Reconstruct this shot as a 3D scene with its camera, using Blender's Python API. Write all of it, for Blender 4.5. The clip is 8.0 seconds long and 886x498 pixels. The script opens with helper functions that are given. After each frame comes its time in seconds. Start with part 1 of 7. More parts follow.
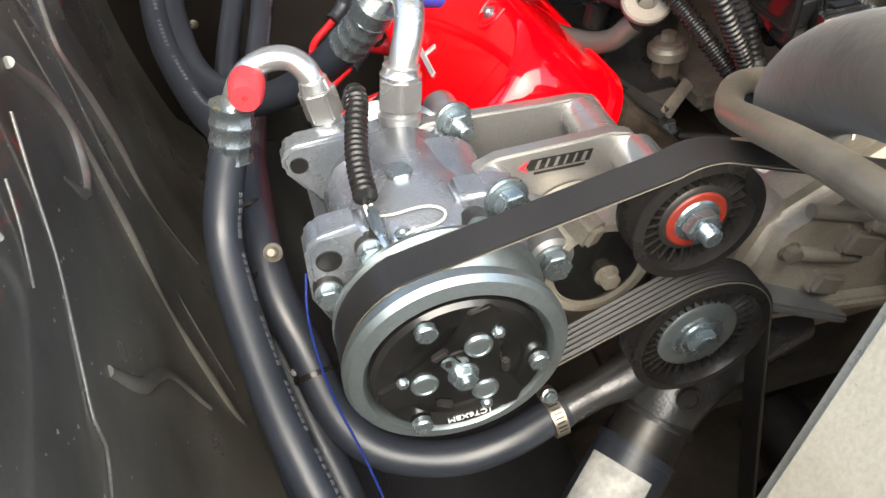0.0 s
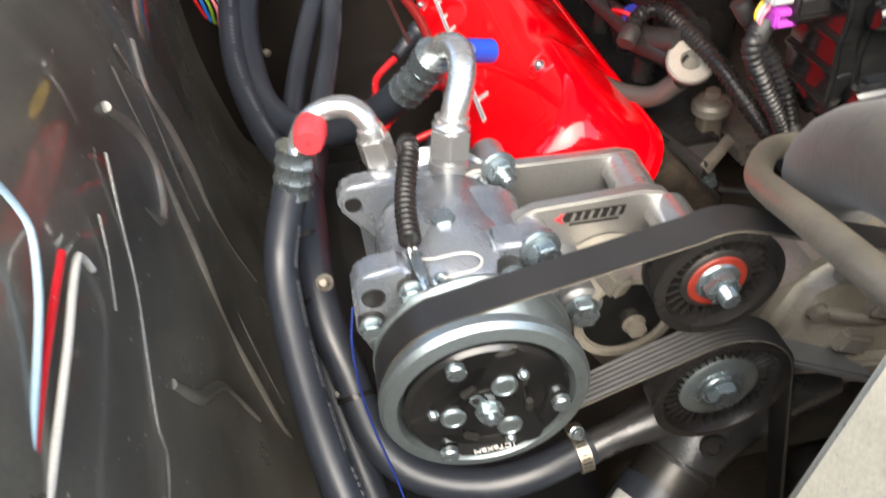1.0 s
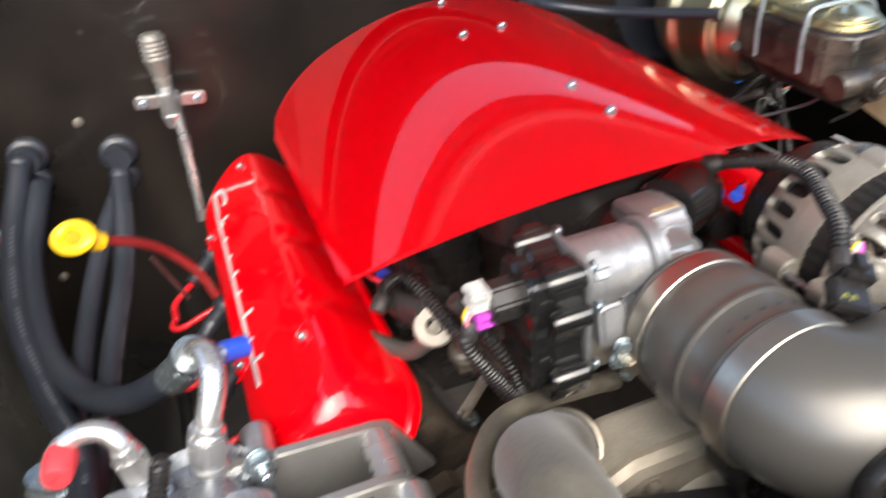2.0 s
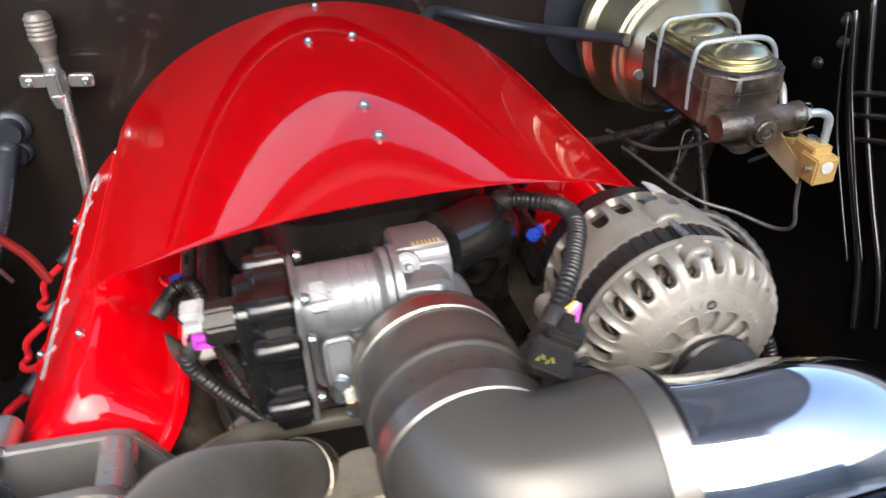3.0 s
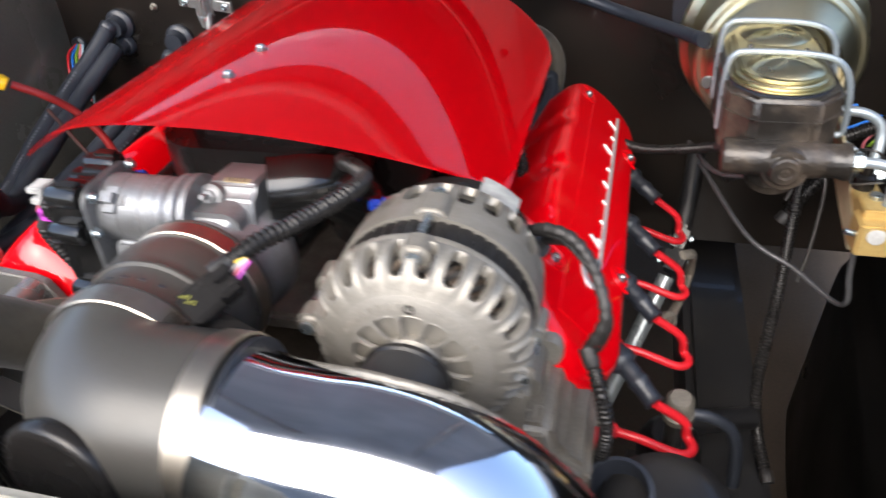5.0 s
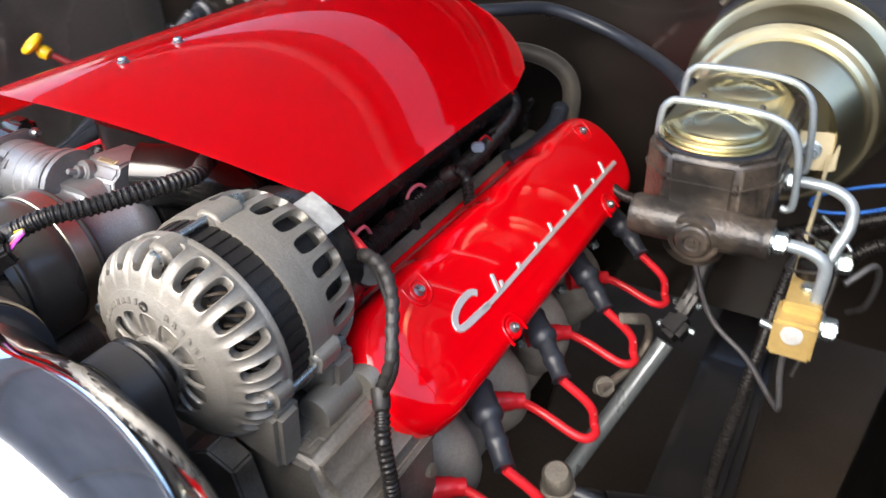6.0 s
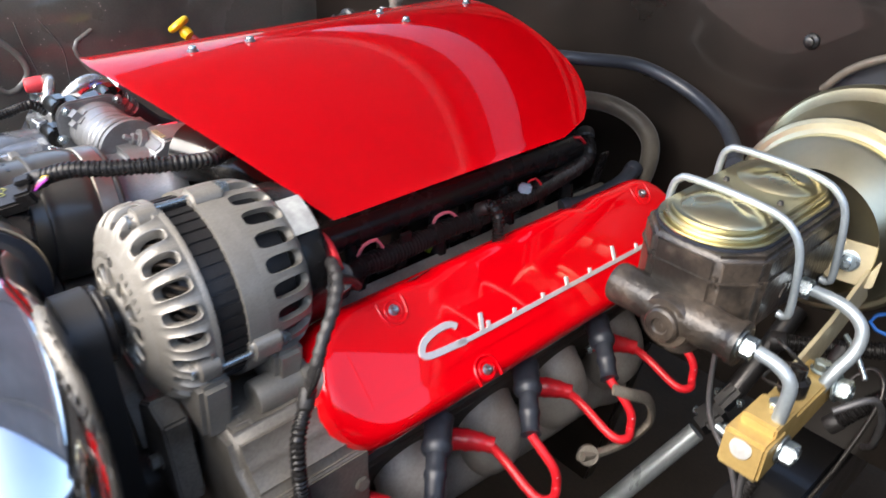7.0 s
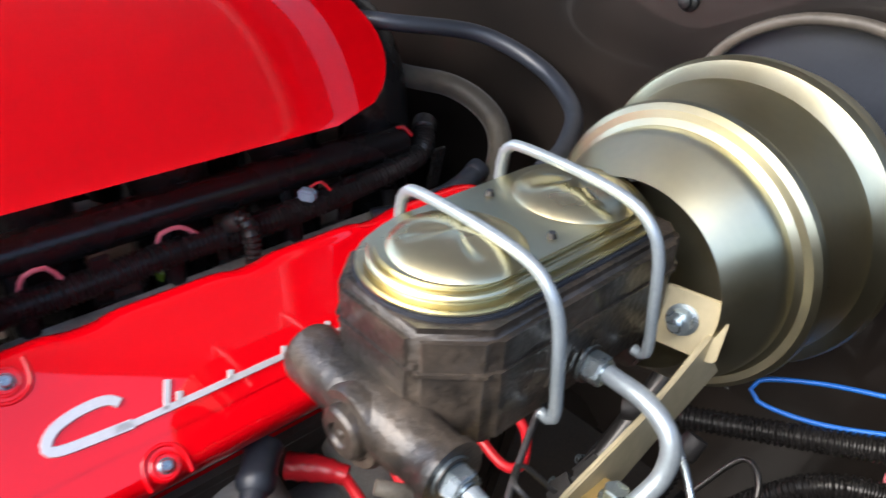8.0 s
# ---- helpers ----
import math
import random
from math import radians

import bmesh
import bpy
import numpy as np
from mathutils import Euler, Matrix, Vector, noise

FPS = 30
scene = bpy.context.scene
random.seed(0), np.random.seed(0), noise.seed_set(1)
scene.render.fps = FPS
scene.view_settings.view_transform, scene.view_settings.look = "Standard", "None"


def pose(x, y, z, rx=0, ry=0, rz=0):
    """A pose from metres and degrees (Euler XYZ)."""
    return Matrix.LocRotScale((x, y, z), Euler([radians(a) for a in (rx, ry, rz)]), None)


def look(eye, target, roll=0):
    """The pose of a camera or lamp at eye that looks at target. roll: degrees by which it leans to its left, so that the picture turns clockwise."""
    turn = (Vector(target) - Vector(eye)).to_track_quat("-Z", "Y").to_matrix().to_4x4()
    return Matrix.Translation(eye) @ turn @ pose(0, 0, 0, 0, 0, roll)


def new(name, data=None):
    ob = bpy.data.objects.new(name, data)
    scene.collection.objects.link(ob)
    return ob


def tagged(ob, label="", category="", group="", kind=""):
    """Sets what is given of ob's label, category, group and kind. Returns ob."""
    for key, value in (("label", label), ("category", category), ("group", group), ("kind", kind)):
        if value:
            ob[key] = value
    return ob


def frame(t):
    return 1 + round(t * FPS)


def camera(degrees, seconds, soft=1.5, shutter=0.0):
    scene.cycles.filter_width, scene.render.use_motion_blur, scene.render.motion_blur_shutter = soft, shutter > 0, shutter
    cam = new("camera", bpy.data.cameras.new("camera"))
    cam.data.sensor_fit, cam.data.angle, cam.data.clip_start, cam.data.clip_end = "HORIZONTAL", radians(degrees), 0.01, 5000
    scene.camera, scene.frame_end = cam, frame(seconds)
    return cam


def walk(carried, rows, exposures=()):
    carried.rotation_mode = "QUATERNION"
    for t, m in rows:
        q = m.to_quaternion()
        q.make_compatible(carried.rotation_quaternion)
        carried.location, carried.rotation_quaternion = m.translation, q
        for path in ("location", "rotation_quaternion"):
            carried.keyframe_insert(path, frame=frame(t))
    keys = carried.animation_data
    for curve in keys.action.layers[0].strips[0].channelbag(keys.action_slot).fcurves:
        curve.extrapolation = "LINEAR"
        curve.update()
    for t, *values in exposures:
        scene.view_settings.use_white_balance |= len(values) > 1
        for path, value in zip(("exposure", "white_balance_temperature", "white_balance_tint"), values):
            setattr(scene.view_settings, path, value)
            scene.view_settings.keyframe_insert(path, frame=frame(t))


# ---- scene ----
cam = camera(62.51, 8.0, 1.5, 0.4)
PATH = [
    (0, (-0.4003, -0.4843, 1.1885), (-0.2719, 0.2438, 0.5151), -7.57),
    (0.5, (-0.3844, -0.4936, 1.1950), (-0.2897, 0.2476, 0.5304), -7.94),
    (1, (-0.3913, -0.5015, 1.2214), (-0.3307, 0.2567, 0.5722), -7.87),
    (1.2, (-0.3798, -0.5051, 1.2496), (-0.3350, 0.2740, 0.6242), -8.77),
    (1.5, (-0.3417, -0.4963, 1.2998), (-0.2408, 0.2908, 0.6913), -7.03),
    (1.8, (-0.3047, -0.4849, 1.3321), (-0.1118, 0.3019, 0.7458), -6.08),
    (2, (-0.2847, -0.4790, 1.3466), (-0.0256, 0.3072, 0.7856), -5.62),
    (2.2, (-0.2617, -0.4771, 1.3693), (0.0471, 0.2963, 0.8157), -5.09),
    (3.3, (-0.0196, -0.5415, 1.3330), (0.1397, 0.2647, 0.7631), -1.65),
    (3.5, (-0.0023, -0.5541, 1.3316), (0.1397, 0.2536, 0.7594), -1.92),
    (4, (0.0148, -0.5702, 1.3417), (0.1017, 0.2440, 0.7677), -1.12),
    (4.5, (0.1434, -0.5404, 1.3306), (0.0472, 0.2755, 0.7605), -2.05),
    (4.7, (0.2058, -0.5373, 1.3234), (0.0369, 0.2670, 0.7537), -2.74),
    (5, (0.3013, -0.5240, 1.3155), (0.0763, 0.2663, 0.7456), -3.96),
    (5.2, (0.3693, -0.5197, 1.3041), (0.1297, 0.2692, 0.7382), -4.29),
    (6.3, (0.5660, -0.3683, 1.2913), (0.0327, 0.2945, 0.7658), -1.38),
    (6.5, (0.5954, -0.3579, 1.3005), (0.0208, 0.2740, 0.7802), 0.04),
    (7, (0.6435, -0.3240, 1.2997), (0.0142, 0.2664, 0.7942), 1.81),
    (7.2, (0.6424, -0.2520, 1.2832), (0.0008, 0.3261, 0.7790), 2.05),
    (7.5, (0.6430, -0.1344, 1.2525), (0.0014, 0.4400, 0.7442), 2.66),
    (7.8, (0.6390, -0.0780, 1.2380), (0.0260, 0.4827, 0.7402), 2.70),
    (8, (0.6361, -0.0487, 1.2292), (0.0163, 0.5427, 0.7134), 2.86),
]
walk(cam, [(t, look(eye, target, roll)) for t, eye, target, roll in PATH], exposures=[(0, 2.27, 6650, 5), (1.8, 2.16, 6550, 8), (3.5, 1.81, 6250, 10), (5, 1.81, 6250, 10), (6.5, 2.14, 6450, 10), (8, 2.14, 6200, 10)])

# ---- light ----
SUN_UP, SUN_TURN = radians(46), radians(190)
world = bpy.data.worlds.new("open sky")
scene.world = world
world.use_nodes = True
wn = world.node_tree
sky = wn.nodes.new("ShaderNodeTexSky")
sky.sky_type, sky.sun_disc, sky.sun_elevation, sky.sun_rotation = "NISHITA", False, SUN_UP, SUN_TURN
sky.air_density, sky.dust_density = 1.0, 3.0
wn.links.new(sky.outputs["Color"], wn.nodes["Background"].inputs["Color"])
wn.nodes["Background"].inputs["Strength"].default_value = 0.15
sun = new("sun", bpy.data.lights.new("sun", "SUN"))
sun.data.energy, sun.data.angle, sun.data.color = 2.0, radians(70), (1.0, 0.93, 0.83)
sun.matrix_world = look((-0.55, -3.2, 4.3), (0, 0, 0.9))


# ---- materials ----
def material(name, color, rough=0.5, metal=0.0, coat=0.0, grain=0.0, scale=200.0, bump=0.0, stain=0.0, stain_scale=9.0, second=None, spec=0.5, streak=None, vary=1.0):
    """A surface with grain, stains and fine relief, all at real-world size."""
    mat = bpy.data.materials.new(name)
    mat.use_nodes = True
    nodes, links = mat.node_tree.nodes, mat.node_tree.links
    bsdf = nodes["Principled BSDF"]
    bsdf.inputs["Metallic"].default_value = metal
    bsdf.inputs["Coat Weight"].default_value = coat
    bsdf.inputs["Coat Roughness"].default_value = 0.03
    bsdf.inputs["Specular IOR Level"].default_value = spec
    where = nodes.new("ShaderNodeTexCoord")
    place = nodes.new("ShaderNodeMapping")
    if streak:
        place.inputs["Scale"].default_value = streak
    links.new(where.outputs["Object"], place.inputs["Vector"])

    def noise_at(size, detail):
        tex = nodes.new("ShaderNodeTexNoise")
        tex.inputs["Scale"].default_value, tex.inputs["Detail"].default_value = size, detail
        links.new(place.outputs["Vector"], tex.inputs["Vector"])
        return tex.outputs["Fac"]

    fine, broad = noise_at(scale, 4.0), noise_at(stain_scale, 6.0)
    ramp = nodes.new("ShaderNodeMapRange")
    ramp.inputs["From Min"].default_value, ramp.inputs["From Max"].default_value = 0.42, 0.68
    links.new(broad, ramp.inputs["Value"])
    mix = nodes.new("ShaderNodeMix")
    mix.data_type = "RGBA"
    mix.inputs["A"].default_value = (*color, 1)
    mix.inputs["B"].default_value = (*(second or tuple(c * 0.6 for c in color)), 1)
    amount = nodes.new("ShaderNodeMath")
    amount.operation, amount.inputs[1].default_value = "MULTIPLY", stain
    links.new(ramp.outputs["Result"], amount.inputs[0])
    links.new(amount.outputs["Value"], mix.inputs["Factor"])
    speck = nodes.new("ShaderNodeMix")
    speck.data_type, speck.blend_type = "RGBA", "MULTIPLY"
    speck.inputs["Factor"].default_value = grain
    links.new(mix.outputs["Result"], speck.inputs["A"])
    links.new(fine, speck.inputs["B"])
    links.new(speck.outputs["Result"], bsdf.inputs["Base Color"])
    gloss = nodes.new("ShaderNodeMapRange")
    gloss.inputs["From Min"].default_value, gloss.inputs["From Max"].default_value = 0.3, 0.75
    gloss.inputs["To Min"].default_value, gloss.inputs["To Max"].default_value = rough * (1 - 0.2 * vary), min(1.0, rough * (1 + 0.3 * vary))
    links.new(broad, gloss.inputs["Value"])
    links.new(gloss.outputs["Result"], bsdf.inputs["Roughness"])
    if bump:
        rise = nodes.new("ShaderNodeBump")
        rise.inputs["Strength"].default_value, rise.inputs["Distance"].default_value = bump, 0.001
        links.new(fine, rise.inputs["Height"])
        links.new(rise.outputs["Normal"], bsdf.inputs["Normal"])
    return mat


RED = material("red gloss paint", (0.66, 0.0, 0.004), 0.40, coat=1.0, stain=0.04, stain_scale=3, spec=0.02, vary=0.1)
# dusty black, its base paled further to stand in for haze and sheen
HAZED_BLACK_PAINT = material("dusty black paint with haze", (0.240, 0.226, 0.192), 0.30, coat=1.0, stain=0.95, second=(0.110, 0.103, 0.088), stain_scale=7, grain=0.3, scale=350)
# gritty tone that paints in the highlights along the fender's folds
CREASE_GLINT = material("gritty paint with a crease's glint", (0.20, 0.195, 0.175), 0.3, coat=0.6, grain=0.6, scale=500, stain=0.7, second=(0.08, 0.075, 0.065), stain_scale=40)
FLECK = material("pale dust flecks", (0.42, 0.40, 0.34), 0.8)
FIREWALL = material("black firewall paint", (0.009, 0.0075, 0.0065), 0.3, coat=0.3, stain=0.6, second=(0.024, 0.018, 0.014), stain_scale=5, spec=0.3)
CAST = material("bare cast aluminium", (0.325, 0.305, 0.268), 0.46, 0.5, grain=0.35, scale=600, bump=0.35, stain=0.6, second=(0.20, 0.18, 0.148), stain_scale=22)
CAST_GREY = material("grey cast aluminium", (0.275, 0.283, 0.295), 0.38, 0.6, grain=0.35, scale=600, bump=0.3, stain=0.8, second=(0.165, 0.163, 0.16), stain_scale=26)
OLD_LABEL = material("scuffed paper label", (0.46, 0.46, 0.44), 0.6, grain=0.4, scale=300, stain=0.9, second=(0.28, 0.28, 0.27), stain_scale=70)
CAST_BRIGHT = material("bright cast aluminium", (0.34, 0.365, 0.40), 0.27, 0.65, grain=0.35, scale=500, bump=0.4, stain=0.9, second=(0.19, 0.215, 0.255), stain_scale=24)
CAST_DIRTY = material("dirty cast aluminium", (0.27, 0.245, 0.205), 0.52, 0.45, grain=0.5, scale=400, bump=0.5, stain=0.9, second=(0.10, 0.083, 0.063), stain_scale=18)
MACHINED = material("machined aluminium", (0.62, 0.62, 0.61), 0.27, 0.85, grain=0.2, scale=300, stain=0.4, second=(0.34, 0.33, 0.31), streak=(0.15, 1, 1))
BRUSHED = material("brushed plate aluminium", (0.40, 0.395, 0.38), 0.42, 0.8, grain=0.3, scale=700, bump=0.15, stain=0.5, second=(0.25, 0.245, 0.235), stain_scale=14)
POLISHED = material("polished aluminium", (0.74, 0.75, 0.77), 0.075, 1.0, stain=0.5, second=(0.62, 0.63, 0.66), stain_scale=30)
STEEL = material("stainless band", (0.46, 0.42, 0.36), 0.38, 1.0, stain=0.5, stain_scale=40, second=(0.25, 0.22, 0.17))
ZINC = material("zinc-plated steel", (0.44, 0.50, 0.525), 0.28, 0.9, grain=0.25, scale=700, stain=0.8, stain_scale=120, second=(0.26, 0.325, 0.355))
BLUE_ZINC = material("blue-grey zinc pulley", (0.40, 0.46, 0.47), 0.36, 0.9, grain=0.25, scale=400, stain=0.5, stain_scale=60, second=(0.30, 0.36, 0.38))
LINE_GREY = material("dull grey steel line", (0.13, 0.13, 0.135), 0.42, 0.6, grain=0.3, stain=0.5, stain_scale=60)
DARK_STEEL = material("dark oiled steel", (0.10, 0.095, 0.09), 0.38, 0.8, grain=0.4, stain=0.6, stain_scale=40)
IRON = material("black-painted cast iron", (0.022, 0.019, 0.016), 0.40, 0.1, coat=0.2, grain=0.6, scale=240, bump=1.0, stain=0.9, second=(0.105, 0.080, 0.058), stain_scale=30)
PALE_ZINC = material("pale zinc tube", (0.34, 0.39, 0.42), 0.36, 0.5, grain=0.3, scale=500, stain=0.6, second=(0.24, 0.28, 0.30), stain_scale=50)
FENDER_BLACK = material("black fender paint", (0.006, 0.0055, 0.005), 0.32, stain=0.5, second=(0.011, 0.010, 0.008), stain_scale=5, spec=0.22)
GOLD = material("yellow cadmium plate", (0.66, 0.59, 0.37), 0.33, 1.0, grain=0.1, stain=0.9, second=(0.56, 0.55, 0.42), stain_scale=12)
GOLD_DULL = material("dull cadmium strap", (0.52, 0.45, 0.28), 0.45, 0.35, grain=0.2, stain=0.7, second=(0.38, 0.33, 0.21), stain_scale=30)
BRASS = material("brass block", (0.56, 0.40, 0.15), 0.48, 0.5, grain=0.25, scale=300, stain=0.5, stain_scale=40, second=(0.42, 0.28, 0.09))
RUBBER = material("black rubber hose", (0.020, 0.024, 0.033), 0.40, grain=0.3, scale=300, bump=0.15, stain=0.5, second=(0.030, 0.036, 0.049), stain_scale=14, spec=0.6)
RUBBER_DUSTY = material("dusty rubber hose", (0.075, 0.068, 0.056), 0.40, grain=0.35, scale=200, bump=0.3, stain=0.9, second=(0.165, 0.147, 0.113), stain_scale=16, spec=0.45)
RUBBER_DUSTY.node_tree.nodes["Principled BSDF"].inputs["Sheen Weight"].default_value = 0.12
RUBBER_DUSTY.node_tree.nodes["Principled BSDF"].inputs["Sheen Tint"].default_value = (0.75, 0.66, 0.50, 1)
BELT_TOP = material("belt back", (0.017, 0.0165, 0.0165), 0.44, grain=0.4, scale=900, bump=0.2, stain=0.5, second=(0.032, 0.030, 0.028), spec=0.55)
CORD = material("frayed belt edge", (0.13, 0.115, 0.09), 0.8, grain=0.5, scale=900)
PLASTIC = material("black moulded plastic", (0.015, 0.014, 0.0135), 0.26, grain=0.3, scale=400, bump=0.2, stain=0.6, second=(0.020, 0.0185, 0.018), stain_scale=30, spec=0.28)
GLOSS_BLACK = material("gloss black enamel", (0.007, 0.007, 0.007), 0.18, coat=0.15, grain=0.2, stain=0.5, second=(0.02, 0.019, 0.018), stain_scale=40)
SATIN = material("satin grey-black plastic", (0.084, 0.080, 0.072), 0.36, 0.45, grain=0.15, scale=600, bump=0.04, stain=0.5, second=(0.066, 0.062, 0.055), stain_scale=12)
COUPLER = material("dark smooth silicone", (0.060, 0.056, 0.050), 0.32, 0.1, coat=0.1, grain=0.2, scale=400, bump=0.05, stain=0.6, second=(0.040, 0.036, 0.032), stain_scale=20, spec=0.6)
TAPE = material("black cloth tape", (0.030, 0.028, 0.027), 0.42, grain=0.4, scale=800, bump=0.5, stain=0.5, stain_scale=60)
LAMINATION = material("dark stator laminations", (0.024, 0.022, 0.021), 0.45, 0.4, grain=0.4, scale=500, bump=0.4, stain=0.5, stain_scale=50)
COPPER = material("varnished windings", (0.10, 0.075, 0.055), 0.4, 0.6, grain=0.5, scale=300, bump=0.6)
RED_WIRE = material("red silicone wire", (0.55, 0.012, 0.02), 0.35, grain=0.1, stain=0.3, stain_scale=60)
RED_CAP = material("red plastic cap", (0.58, 0.04, 0.05), 0.5, grain=0.2, stain=0.3, stain_scale=80)
BLUE_CAP = material("blue plastic cap", (0.015, 0.05, 0.36), 0.4, grain=0.1)
DARK_BLUE = material("dark blue wire", (0.008, 0.020, 0.14), 0.4)
YELLOW = material("yellow plastic", (0.72, 0.46, 0.01), 0.35, grain=0.1, stain=0.3)
YELLOW_INK = material("faded yellow ink", (0.30, 0.30, 0.04), 0.6)
ORANGE = material("orange-red seal", (0.22, 0.021, 0.010), 0.5, grain=0.3, stain=0.6, stain_scale=60)
WHITE = material("white label stock", (0.72, 0.72, 0.69), 0.5, grain=0.15, stain=0.3, second=(0.5, 0.5, 0.48), stain_scale=80)
PURPLE = material("purple plastic lock", (0.42, 0.06, 0.42), 0.4)
PINK = material("pink wire", (0.7, 0.2, 0.24), 0.4)
BLUE_WIRE = material("bright blue wire", (0.01, 0.14, 0.55), 0.4)
SKY_WIRE = material("light blue wire", (0.30, 0.42, 0.50), 0.4)
TAN_WIRE = material("braided white wire", (0.55, 0.54, 0.50), 0.6, grain=0.4, scale=900)
GREEN = material("green plastic", (0.16, 0.30, 0.02), 0.4)
SCRIPT = material("frosted silver script", (0.74, 0.73, 0.73), 0.42, 0.5, grain=0.2, scale=500)
EXHAUST = material("grey cast manifold", (0.48, 0.445, 0.40), 0.5, 0.12, grain=0.35, scale=350, bump=0.4, stain=0.7, second=(0.29, 0.25, 0.21), stain_scale=24)
RIM = material("dusty pressed steel rim", (0.17, 0.145, 0.115), 0.45, 0.2, grain=0.4, scale=300, stain=0.7, second=(0.06, 0.05, 0.04), stain_scale=25)
HOOD_PAINT = material("blue-grey hood paint", (0.34, 0.365, 0.405), 0.40, coat=0.1, stain=0.4, stain_scale=4)
PLASTER = material("pale plaster of the added walls", (0.36, 0.36, 0.37), 0.85, grain=0.3, scale=60, bump=0.2, stain=0.6, second=(0.24, 0.24, 0.25), stain_scale=1.2)
GLASS = material("window glass", (0.9, 0.95, 0.93), 0.02)
GLASS.node_tree.nodes["Principled BSDF"].inputs["Transmission Weight"].default_value = 1.0
CONCRETE = material("grey-brown concrete", (0.105, 0.074, 0.047), 0.85, grain=0.4, scale=120, bump=0.3, stain=0.6, second=(0.078, 0.055, 0.035), stain_scale=3)
DUSTY_STEEL = material("dusty brown steel", (0.085, 0.066, 0.048), 0.7, grain=0.5, scale=150, bump=0.3, stain=0.8, second=(0.035, 0.028, 0.022), stain_scale=12)
RADIATOR_HOSE = material("dusty black radiator hose", (0.040, 0.036, 0.029), 0.58, grain=0.4, scale=200, bump=0.4, stain=1.0, second=(0.105, 0.093, 0.070), stain_scale=12, spec=0.22)
RADIATOR_HOSE.node_tree.nodes["Principled BSDF"].inputs["Sheen Weight"].default_value = 0.15
TANK = material("greasy aluminium radiator tank", (0.58, 0.545, 0.45), 0.32, 0.2, grain=0.35, scale=400, bump=0.3, stain=1.0, second=(0.40, 0.37, 0.295), stain_scale=16)
PUMP = material("dusty cast housing", (0.42, 0.385, 0.325), 0.40, 0.4, grain=0.35, scale=400, bump=0.35, stain=0.8, second=(0.24, 0.215, 0.175), stain_scale=20)
OILY = material("oily dark cast pipe", (0.085, 0.087, 0.090), 0.30, 0.5, grain=0.35, scale=400, bump=0.35, stain=0.9, second=(0.055, 0.053, 0.052), stain_scale=28)
FRAME = material("black chassis paint", (0.012, 0.012, 0.013), 0.4, coat=0.2, grain=0.4, stain=0.6, second=(0.03, 0.027, 0.024), stain_scale=12)


# ---- mesh tools ----
def finish(bm, mat, smooth=38.0):
    """A mesh from a bmesh, smooth but for its sharp edges."""
    me = bpy.data.meshes.new("mesh")
    bmesh.ops.recalc_face_normals(bm, faces=bm.faces)
    bm.to_mesh(me)
    bm.free()
    me.materials.append(mat)
    me.polygons.foreach_set("use_smooth", [True] * len(me.polygons))
    me.set_sharp_from_angle(angle=radians(smooth))
    return me


def thing(name, base, label, category, group="", kind=""):
    """An Empty at the base of a thing."""
    ob = tagged(new(name), label, category, group, kind)
    ob.location, ob.empty_display_size = base, 0.02
    return ob


def root_of(ob):
    while ob.parent:
        ob = ob.parent
    return ob


def part(name, bm, mat, parent, label="", smooth=38.0):
    """One mesh under a thing or a part; the bmesh is in world metres."""
    base = Vector(root_of(parent).location)
    bmesh.ops.translate(bm, verts=bm.verts, vec=-base)
    ob = tagged(new(name, finish(bm, mat, smooth)), label)
    ob.parent = parent
    return ob


def piece(name, me, parent, m, label=""):
    """A ready mesh, shared between alike parts, placed at the world pose m."""
    ob = tagged(new(name, me), label)
    ob.parent = parent
    ob.matrix_basis = Matrix.Translation(-Vector(root_of(parent).location)) @ m
    return ob


def single(name, bm, mat, label, category, base=None, group="", kind="", smooth=38.0):
    """A thing of one mesh, its origin at its base."""
    if base is None:
        low = min(v.co.z for v in bm.verts)
        mid = sum((v.co for v in bm.verts), Vector()) / len(bm.verts)
        base = Vector((mid.x, mid.y, low))
    base = Vector(base)
    bmesh.ops.translate(bm, verts=bm.verts, vec=-base)
    ob = tagged(new(name, finish(bm, mat, smooth)), label, category, group, kind)
    ob.location = base
    return ob


def facing(at, axis, up=(0, 0, 1)):
    """A pose at a point whose z looks along axis."""
    z = Vector(axis).normalized()
    x = Vector(up).cross(z)
    x = Vector((1, 0, 0)) if x.length < 1e-4 else x.normalized()
    return Matrix.Translation(at) @ Matrix((x, z.cross(x), z)).transposed().to_4x4()


def grid(rings, closed_ring=True, closed_path=False, cap=True):
    """A skin over rings of points."""
    bm = bmesh.new()
    rows = [[bm.verts.new(p) for p in ring] for ring in rings]
    n = len(rows[0])
    for a, b in zip(rows, rows[1:] + rows[:1] if closed_path else rows[1:]):
        for i in range(n if closed_ring else n - 1):
            j = (i + 1) % n
            bm.faces.new((a[i], a[j], b[j], b[i]))
    if cap and closed_ring and not closed_path:
        bm.faces.new(rows[0][::-1])
        bm.faces.new(rows[-1])
    return bm


